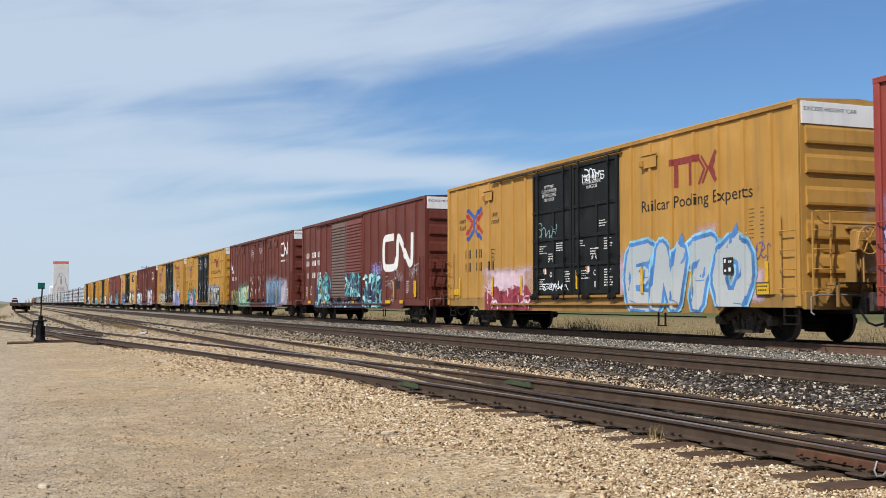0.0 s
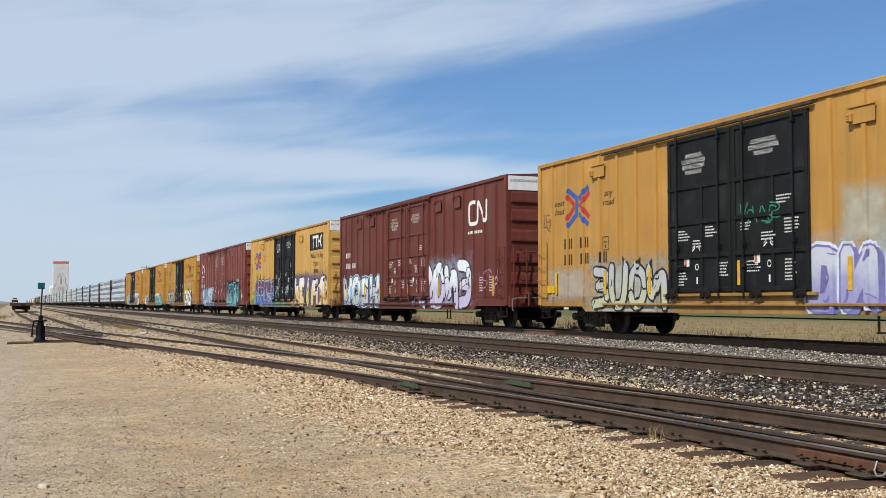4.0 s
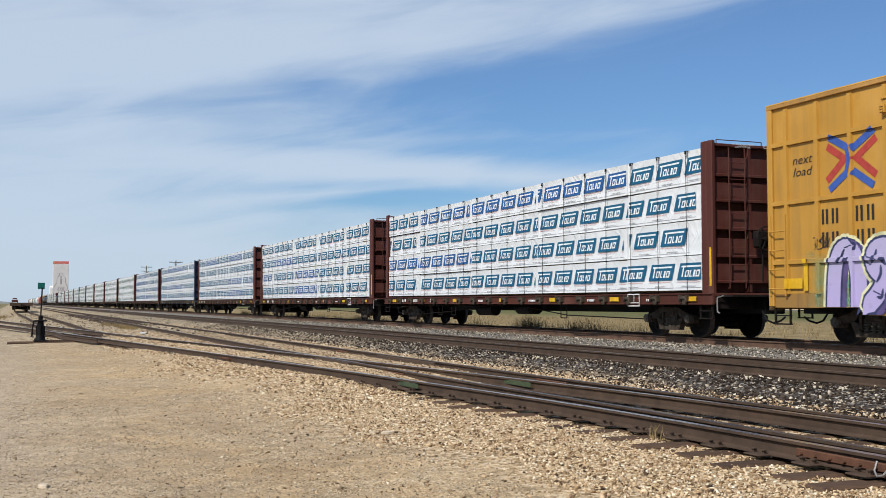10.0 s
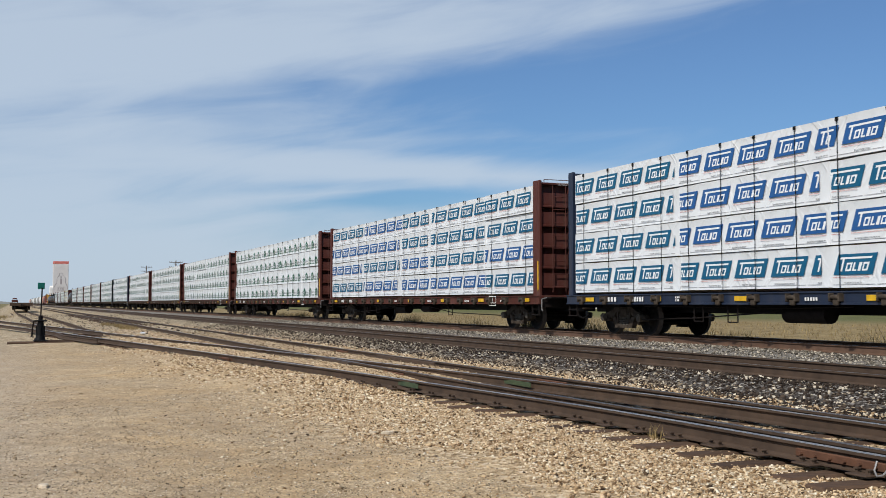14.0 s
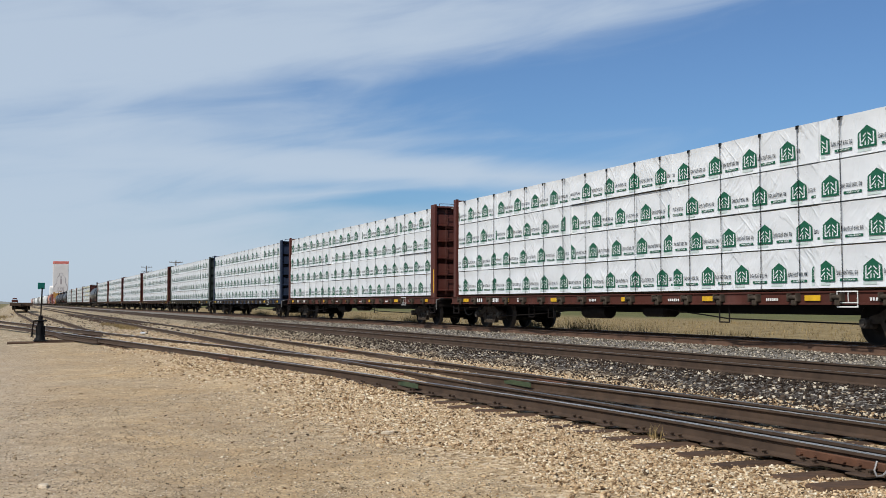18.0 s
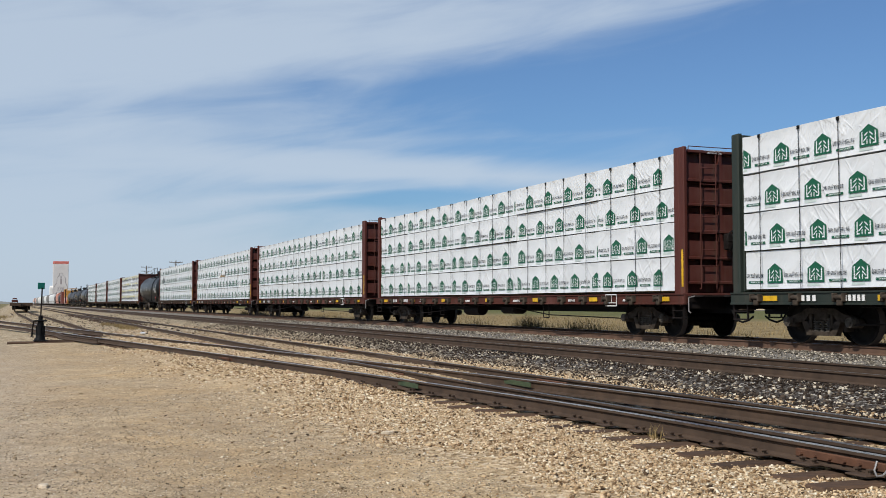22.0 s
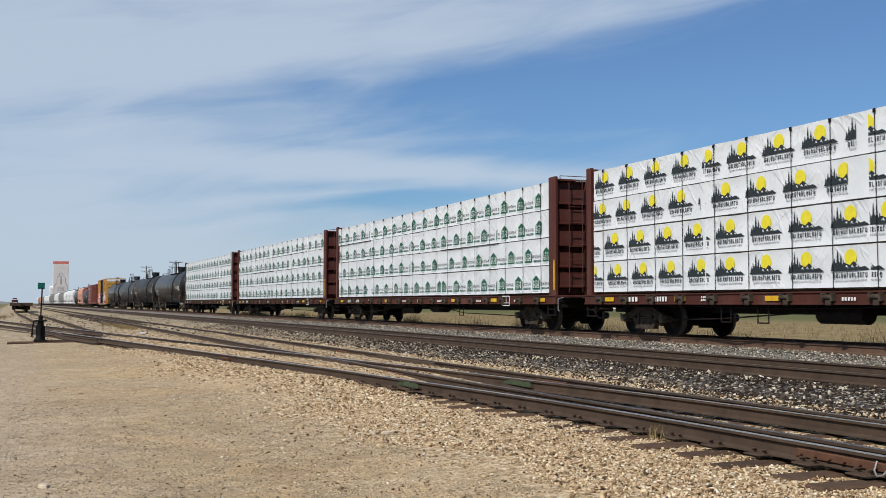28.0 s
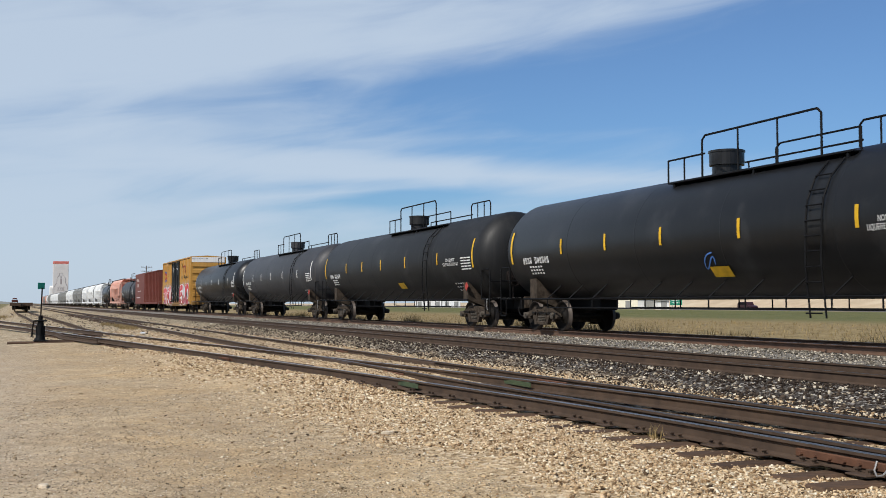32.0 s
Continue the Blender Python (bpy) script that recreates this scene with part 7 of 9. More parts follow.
def print_mesh(kind, length, variant):
    """The repeated printing on one wrapped pack."""
    mats = {"tree": [PRINT_GREEN, PRINT_DARK, PRINT_WHITE, PRINT_PALE], "blue": [PRINT_BLUE, PRINT_WHITE, PRINT_RED, PRINT_GREY], "violet": [PRINT_VIOLET, PRINT_WHITE, PRINT_RED, PRINT_GREY], "sun": [PRINT_SUN, PRINT_DARK, PRINT_WHITE, PRINT_GREY]}[kind]

    def make():
        b = Build()
        period = 1.255
        x = -period * ((variant * 0.37) % 1.0)
        rng = random.Random(variant)
        # a folded-over end without printing on some packs
        stop = length - (0.02, 0.3, 0.02, 0.18, 0.02, 0.55, 0.02, 0.1)[variant % 8]

        def put(poly, slot, lift):
            poly = clip_x(poly, 0.02, stop)
            if len(poly) >= 3:
                b.add([(p[0], -0.003 - lift, p[1]) for p in poly], [tuple(range(len(poly)))], slot)

        def row(t, z, end, h, pen, gap, slot, lift=0.0):
            """A line of writing as plain thin bars: uprights joined at head or foot."""
            k = 0
            while t < end:
                w = (0.052, 0.04, 0.034, 0.046)[k % 4] * h / 0.1
                tall = h * (1.28 if k in (0, 5) else 1.0)
                put([(t, z), (t + pen, z), (t + pen, z + tall), (t, z + tall)], slot, lift)
                if k % 3 != 2:
                    put([(t + w - pen, z), (t + w, z), (t + w, z + h), (t + w - pen, z + h)], slot, lift)
                top = z + h - pen if k % 2 else z
                put([(t, top), (t + w, top), (t + w, top + pen), (t, top + pen)], slot, lift + 0.0004)
                t += w + gap
                k += 1
        while x < length:
            if kind == "tree":
                c, z = x + 0.31, 0.12

                def house(pts, slot, lift, s=1):
                    put([(c + s * p * 0.86, z + q * 0.86) for p, q in pts], slot, lift)
                house([(-0.29, 0), (0.29, 0), (0.275, 0.34), (0, 0.50), (-0.275, 0.34)], 0, 0)
                for s in (-1, 1):
                    # a tree in outline between two brackets
                    house([(0.185, 0.05), (0.217, 0.05), (0.217, 0.325), (0.185, 0.345)], 2, 0.0020, s)
                    house([(0.13, 0.05), (0.185, 0.05), (0.185, 0.08), (0.13, 0.08)], 2, 0.0023, s)
                    house([(0.03, 0.335), (0.12, 0.262), (0.12, 0.232), (0.03, 0.30)], 2, 0.0026, s)
                    house([(0.04, 0.235), (0.16, 0.14), (0.16, 0.108), (0.04, 0.205)], 2, 0.0032, s)
                    house([(0.035, 0.05), (0.06, 0.05), (0.06, 0.15), (0.035, 0.165)], 2, 0.0038, s)
                row(c + 0.29, z + 0.13, c + 0.88, 0.082, 0.0105, 0.019, 1)
                put([(c + 0.38, z + 0.005), (c + 0.86, z + 0.005), (c + 0.86, z + 0.058), (c + 0.38, z + 0.058)], 0, 0)
                row(c + 0.46, z + 0.018, c + 0.78, 0.028, 0.006, 0.012, 2, 0.002)
                put([(c - 0.25, z - 0.075), (c + 0.10, z - 0.075), (c + 0.10, z - 0.02), (c - 0.25, z - 0.02)], 3, 0)
            elif kind in ("blue", "violet"):
                a, z = x + 0.04, 0.25
                put([(a, z), (a + 1.04, z), (a + 1.19, z + 0.405), (a + 0.15, z + 0.405)], 0, 0)
                put([(a + 0.20, z + 0.305), (a + 1.04, z + 0.305), (a + 1.055, z + 0.345), (a + 0.215, z + 0.345)], 1, 0.002)
                put([(a + 0.19, z + 0.07), (a + 0.24, z + 0.07), (a + 0.325, z + 0.31), (a + 0.275, z + 0.31)], 1, 0.0022)
                t = a + 0.32
                for k, w in enumerate((0.15, 0.04, 0.075, 0.15)):
                    put([(t, z + 0.07), (t + w, z + 0.07), (t + w + 0.065, z + 0.235), (t + 0.065, z + 0.235)], 1, 0.002)
                    if w > 0.14:
                        put([(t + 0.052, z + 0.105), (t + w - 0.028, z + 0.105), (t + w + 0.008, z + 0.20), (t + 0.088, z + 0.20)], 0, 0.004)
                    elif k == 1:
                        put([(t, z + 0.07), (t + 0.11, z + 0.07), (t + 0.12, z + 0.10), (t + 0.012, z + 0.10)], 1, 0.0024)
                        t += 0.07
                    t += w + 0.036
                row(a + 0.0, z - 0.055, a + 0.95, 0.02, 0.006, 0.008, 2)
                row(a + 0.05 + 0.3 * rng.random(), z - 0.17, a + 0.75, 0.03, 0.008, 0.01, 3)
                put([(a - 0.1, z - 0.195), (a + 1.1, z - 0.195), (a + 1.1, z - 0.185), (a - 0.1, z - 0.185)], 3, 0)
            else:
                c, z = x + 0.58, 0.17
                put([(c + 0.02 + 0.165 * math.cos(i * 0.35), z + 0.41 + 0.165 * math.sin(i * 0.35)) for i in range(18)], 0, 0)
                put([(c - 0.52, z + 0.155), (c + 0.54, z + 0.155), (c + 0.40, z + 0.235), (c + 0.28, z + 0.215), (c + 0.10, z + 0.34), (c + 0.0, z + 0.265), (c - 0.14, z + 0.31), (c - 0.34, z + 0.21)], 1, 0.002)
                for s in (0.05, 0.18, -0.1):
                    put([(c + s - 0.03, z + 0.22), (c + s + 0.02, z + 0.27), (c + s + 0.05, z + 0.20), (c + s + 0.01, z + 0.235)], 2, 0.004)
                for s, h in ((-0.48, 0.17), (-0.42, 0.26), (-0.33, 0.43), (-0.24, 0.34), (-0.17, 0.22), (-0.375, 0.18), (-0.285, 0.2)):
                    for q in (0.0, 0.3, 0.6):
                        w = 0.05 * (1.1 - q)
                        put([(c + s - w, z + 0.16 + h * q), (c + s + w, z + 0.16 + h * q), (c + s, z + 0.16 + h * min(1.0, q + 0.5))], 1, 0.003 + 0.0003 * h + 0.0004 * q)
                row(c - 0.46, z + 0.02, c + 0.46, 0.098, 0.018, 0.03, 1)
                row(c - 0.42, z - 0.055, c + 0.44, 0.04, 0.008, 0.016, 3)
            x += period
        return b
    return shared(("wrap_print", kind, round(length, 2), variant), make, mats)


CB_HALF = 11.75


def bulkhead(car, s, mat, key):
    inner = -0.17 if s > 0 else 0.0

    def make():
        b = Build()
        b.box(-0.04, 0.04, -1.36, 1.36, 1.1, 4.62, 0, 0.015)
        return b
    bk = part("bulkhead", shared(("bulkhead", key, s), make, mat), None, car, "tall ribbed steel bulkhead", at=(s * (CB_HALF - 0.29), 0, 0), turn=(0, 0, 0 if s > 0 else 180))
    shelf = shared(("bulkhead_shelf", key), lambda: Build().box(0.04, 0.24, -1.34, 1.34, -0.035, 0.035, 0, 0.012), mat)
    levels = (1.35, 1.95, 2.6, 3.25, 3.85, 4.56) if s > 0 else (1.35, 2.6, 4.56)
    for z in levels:
        part("bulkhead_shelf", shelf, None, bk, at=(0, 0, z))
    if s > 0:
        # face plates that leave a dark slot under each shelf
        face = shared(("bulkhead_plate", key), lambda: Build().box(0.20, 0.222, -1.34, 1.34, 0.03, 0.42, 0, 0.006), mat)
        for z in levels[:-1]:
            part("face_plate", face, None, bk, at=(0, 0, z))
    post = shared(("bulkhead_post", key), lambda: Build().box(0.04, 0.22, -0.05, 0.05, 1.1, 4.6, 0, 0.012), mat)
    for y in (-0.35, 0.72):
        part("bulkhead_post", post, None, bk, at=(0, y, 0))
    edge = shared(("bulkhead_edge", key, s), lambda: Build().box(inner, 0.04, -0.06, 0.06, 0.84, 4.66, 0, 0.02), mat)
    for y in (-1.40, 1.40):
        part("edge_post", edge, None, bk, at=(0, y, 0))
    part("flange", shared(("bulkhead_flange", key), lambda: Build().box(0.05, 0.28, -1.47, -1.36, 0.84, 4.66, 0, 0.02), mat), None, bk)
    part("flange", MESHES[("bulkhead_flange", key)], None, bk, at=(0, 2.80, 0))
    if s > 0:
        lad = shared(("rungs", key), lambda: Build().pipe([(0.24, -1.0, 1.2), (0.30, -1.0, 1.2), (0.30, -1.0, 4.5)], 0.014, 6).pipe([(0.30, -0.55, 1.2), (0.30, -0.55, 4.5)], 0.014, 6), mat)
        part("ladder", lad, None, bk)
        rung = shared(("rung", key), lambda: Build().rod((0.30, -1.0, 0), (0.30, -0.55, 0), 0.013, 6), mat)
        for i in range(8):
            part("rung", rung, None, bk, at=(0, 0, 1.35 + 0.4 * i))
    part("top_rail", shared(("top_rail", key), lambda: Build().pipe([(0.1, -1.2, 4.58), (0.1, -1.2, 4.70), (0.1, 0.1, 4.70), (0.1, 0.1, 4.58)], 0.012, 6), mat), None, bk)
    return bk


def centerbeam(lead, label, mat, key, kind, seed, tear=None):
    centre = lead - CB_HALF
    rng = random.Random(seed)
    car = thing("centerbeam_car", label, "flat car", "freight cars in the train", at=(centre, TRAIN_Y, 0))
    MOVING.append((car, centre))
    part("centre_sill", shared("cb_centre_sill", lambda: Build().box(-12.1, 12.1, -0.3, 0.3, 0.6, 1.02, 0, 0.02), M["black"]), None, car)
    part("deck", shared(("cb_deck", key), lambda: Build().box(-CB_HALF, CB_HALF, -1.44, 1.44, 1.0, 1.09, 0, 0.01), mat), None, car)
    for s in (-1, 1):
        part("side_sill", shared(("cb_sill", key), lambda: Build().extrude([(-0.05, 0.82), (0.04, 0.82), (0.04, 1.085), (-0.05, 1.085), (-0.05, 1.06), (-0.02, 1.05), (-0.02, 0.86), (-0.05, 0.85)], "x", -CB_HALF, CB_HALF), mat if key in ("navy", "dgreen") else M["cbsill"]), None, car,
             at=(0, s * 1.47, 0), turn=(0, 0, 0 if s < 0 else 180))
        bulkhead(car, s, mat, key)
        part("end_platform", shared(("cb_platform", key), lambda: Build().box(0, 0.5, -1.3, 1.3, 1.0, 1.04).box(0.0, 0.06, -1.4, 1.4, 0.72, 1.02, 0, 0.01), M["steel"]), None, car, at=(s * CB_HALF, 0, 0), turn=(0, 0, 0 if s > 0 else 180))
    part("centre_beam", shared(("cb_beam", key), lambda: Build().box(-11.4, 11.4, -0.09, 0.09, 4.42, 4.56, 0, 0.02).box(-11.4, 11.4, -0.03, 0.03, 1.1, 4.42), mat), None, car)
    part("brake_wheel", handwheel_mesh(M["steel"], "steel"), None, car, "spoked hand brake wheel", at=(CB_HALF + 0.32, -0.2, 2.35))
    rods = (("brake_cylinder", Build().rod((-2.9, -0.85, 0.62), (-1.6, -0.85, 0.62), 0.2, 14)), ("brake_valve", Build().box(0.4, 1.5, -1.1, -0.6, 0.5, 0.8, 0, 0.08)),
            ("brake_rod", Build().pipe([(-8.4, -1.1, 0.42), (-5.6, -1.3, 0.50), (-2.9, -1.2, 0.66)], 0.017, 6)), ("air_pipe", Build().pipe([(-8.0, -1.25, 0.78), (-2.6, -1.25, 0.74), (-0.6, -1.2, 0.78)], 0.016, 6)),
            ("brake_rod", Build().pipe([(1.4, -1.1, 0.72), (4.4, -1.3, 0.50), (8.4, -1.1, 0.44)], 0.017, 6)))
    for i, (name, shape) in enumerate(rods):
        part(name, shared(("cb_rigging", i), lambda: shape, M["steel"]), None, car)
    hanger = shared("cb_hanger", lambda: Build().pipe([(0, 0, 0.83), (0, 0, 0.42), (0.36, 0, 0.42), (0.36, 0, 0.83)], 0.016, 6), M["steel"])
    for x in (-5.6, -4.3, 4.2):
        part("rod_hanger", hanger, None, car, at=(x, -1.40, 0))
    add_couplers(car, CB_HALF, CB_HALF - 0.3, 0.84, 1.44)
    add_trucks(car, centre, 9.35)
    # load
    x0, x1 = -CB_HALF + 0.40, CB_HALF - 0.50
    cuts = rng.choice([[5.2, 5.2, 3.3, 5.2], [3.3, 5.2, 5.2, 5.2], [5.2, 3.3, 5.2, 5.2], [5.2, 5.2, 5.2, 3.3]])
    lengths = cuts + [round(x1 - x0 - sum(cuts), 2)]
    if rng.random() < 0.5:
        lengths.reverse()
    for t in range(4):
        z = LOAD_Z + TIER * t + 0.024
        x = x0
        for i, ln in enumerate(lengths):
            step = rng.choice([0, 0, 0.015, 0.03, 0.055])
            var = rng.randrange(3)
            pk = part("lumber_pack", pack_mesh(ln, var), None, car, "", at=(x, -LOAD_Y + step, z + rng.uniform(-0.006, 0.006)))
            kk = kind
            if kind == "blue" and rng.random() < 0.22:
                kk = "violet"
            tagged(part("wrap_print", print_mesh(kk, ln, rng.randrange(8)), None, pk), kind="stuff")
            x += ln
        part("lumber_pack", shared("far_pack", lambda: Build().box(x0, x1, 0.13, LOAD_Y, 0, PACK_H, 0, 0.02), WRAP), None, car, at=(0, 0, z))
        part("dunnage", shared("dunnage", lambda: Build().box(x0 + 0.05, x1 - 0.05, -LOAD_Y + 0.16, LOAD_Y - 0.05, -0.05, -0.028), M["tie"]), None, car, at=(0, 0, z))
    strap = shared("strap", lambda: Build().box(-0.009, 0.009, -LOAD_Y - 0.012, -LOAD_Y - 0.008, 1.05, 4.53).box(-0.009, 0.009, -LOAD_Y - 0.012, -0.08, 4.526, 4.531)
                   .box(-0.04, 0.04, -LOAD_Y - 0.02, -LOAD_Y - 0.012, 4.46, 4.536, 0, 0.003).box(-0.04, 0.04, -LOAD_Y - 0.02, -LOAD_Y + 0.12, 4.527, 4.538, 0, 0.003), M["black"])
    winch = shared(("winch", key), lambda: Build().rod((-0.13, -1.56, 0.97), (0.13, -1.56, 0.97), 0.05, 10).box(-0.15, -0.11, -1.62, -1.47, 0.88, 1.05, 0, 0.01).box(0.11, 0.15, -1.62, -1.47, 0.88, 1.05, 0, 0.01).box(-0.07, 0.07, -1.585, -1.50, 0.80, 0.93, 0, 0.02), M["truck"])
    n = 18
    for i in range(n):
        x = x0 + 0.55 + (x1 - x0 - 1.1) * i / (n - 1)
        part("strap", strap, None, car, at=(x + rng.uniform(-0.08, 0.08), 0, 0), turn=(0, rng.uniform(-0.35, 0.35), 0))
        part("winch", winch, None, car, at=(x, 0, 0))
    wall = Wall(-1.52)
    for q in (-10.6, -7.3, -3.9, 0.1, 3.7, 7.2, 10.7):
        wall.mark("reflector_strip", [[(q, 0.90), (q + 0.46, 0.90), (q + 0.46, 1.01), (q, 1.01)]], M["reflector"], car, "yellow reflective strip", 0.003)
    rows = [(-9.4, 0.895, 0.5, 0.12, 3), (-8.3, 0.895, 0.72, 0.12, 6), (-6.2, 0.9, 0.45, 0.045, 7), (-6.2, 0.97, 0.40, 0.045, 6), (-1.6, 0.9, 0.4, 0.07, 5), (2.3, 0.9, 0.5, 0.06, 6), (6.0, 0.9, 0.4, 0.06, 6), (9.0, 0.9, 0.6, 0.06, 8)]
    wall.mark("number_marking", bars(rows), M["ink_white"], car, "white stencil bars on the side sill", 0.003)
    frame_box = stroke([(8.15, 0.78), (8.7, 0.78), (8.7, 1.08), (8.15, 1.08), (8.15, 0.78)], 0.025) + stroke([(8.45, 0.86), (8.45, 1.08)], 0.02) + stroke([(8.15, 0.86), (8.7, 0.86)], 0.02)
    wall.mark("stencil_box", frame_box, M["ink_white"], car, "white outlined stencil box", 0.02)
    side = Wall(-1.47)
    if key not in ("navy", "dgreen"):
        side.mark("end_stripe", [[(CB_HALF - 0.13, 1.25), (CB_HALF - 0.05, 1.25), (CB_HALF - 0.05, 2.15), (CB_HALF - 0.13, 2.15)]], M["reflector"], car, "tall yellow reflective strip", 0.006)
    for words, h, w, off in (("NO WALKING SURFACE\nON TOP OF CAR", 0.045, 0.62, -0.55), ("CAUTION", 0.085, 0.6, 0.35)):
        part("end_lettering", shared(("end_lettering", words), lambda: end_text(words, h, w), M["ink_white"]), None, car, "white stencilled end lettering", at=(CB_HALF - 0.054, off, 4.56))
    if tear:
        # The shade inside the hole is a flat black patch on the wrap.
        hole = [[(tear[0] + tear[2] * math.cos(i * 0.45) * (0.8 + 0.25 * math.sin(i * 2.3)), tear[1] + 0.36 * math.sin(i * 0.45)) for i in range(14)]]
        Wall(-LOAD_Y).mark("wrap_tear", hole, M["black"], car, "flat black patch drawn as a torn hole in the wrap", 0.012)
    return car


def torn_wrap(car, x, z):
    """Bare boards where a wrap has ripped, with the loose sheet bunched beside them."""
    side = Wall(-LOAD_Y)
    bare = [[(x - 1.3, z), (x + 1.0, z + 0.01), (x + 0.9, z + 0.09), (x + 0.28, z + 0.14), (x - 0.3, z + 0.25), (x - 0.75, z + 0.12)], [(x - 0.3, z + 0.1), (x + 0.28, z + 0.14), (x + 0.12, z + 0.62), (x - 0.1, z + 0.5)]]
    side.mark("bare_lumber", bare, M["lumber"], car, "bare sawn boards where the wrap is torn", 0.006)
    side.mark("board_gap", [[(x - 1.1 + 0.3 * i, z + 0.045), (x - 0.85 + 0.3 * i, z + 0.047), (x - 0.85 + 0.3 * i, z + 0.056), (x - 1.1 + 0.3 * i, z + 0.054)] for i in range(6)], M["tie"], car, "", 0.009)
    rng = random.Random(9)
    for u, w, h in ((0.42, 0.5, 0.5), (0.05, 0.22, 0.3), (0.8, 0.35, 0.4)):
        n = 6
        v = [(x + u + w * (i / n - 0.5) + 0.05 * rng.uniform(-1, 1), -LOAD_Y - 0.012 - (0.07 * rng.random() if 0 < i < n and 0 < j < n else 0.0), z + 0.12 + h * j / n + 0.03 * rng.uniform(-1, 1)) for i in range(n + 1) for j in range(n + 1)]
        f = [(i * (n + 1) + j, (i + 1) * (n + 1) + j, (i + 1) * (n + 1) + j + 1, i * (n + 1) + j + 1) for i in range(n) for j in range(n)]
        part("wrap_flap", Build().add(v, f, 0, True), WRAP, car, "crumpled loose white wrap")


def build_centerbeams():
    lead = [-251.70 - 25.302 * i for i in range(15)]
    look_of = {3: ("navy", "navy blue"), 9: ("navy", "navy blue"), 10: ("dgreen", "dark green")}
    for i, x in enumerate(lead):
        m, word = look_of.get(i, ("oxide", "oxide brown"))
        kind = "blue" if i < 5 else "tree"
        what = "white wrapped lumber printed blue" if kind == "blue" else "white wrapped lumber printed green"
        car = centerbeam(x, f"{word} flat car with {what}", M[m], m, kind, 100 + i, tear=(-8.15, 3.27, 0.55) if i == 14 else None)
        if i == 13:
            torn_wrap(car, 0.95, 2.87)
    for i in range(4):
        kind = "sun" if i == 0 else "tree"
        what = "yellow black print" if i == 0 else "green print"
        centerbeam(-649.95 - 25.3 * i, f"oxide brown flat car with white wrapped lumber, {what}", M["oxide"], "oxide", kind, 200 + i, tear=(0.57, 2.35, 0.13) if i == 3 else None)


build_centerbeams()


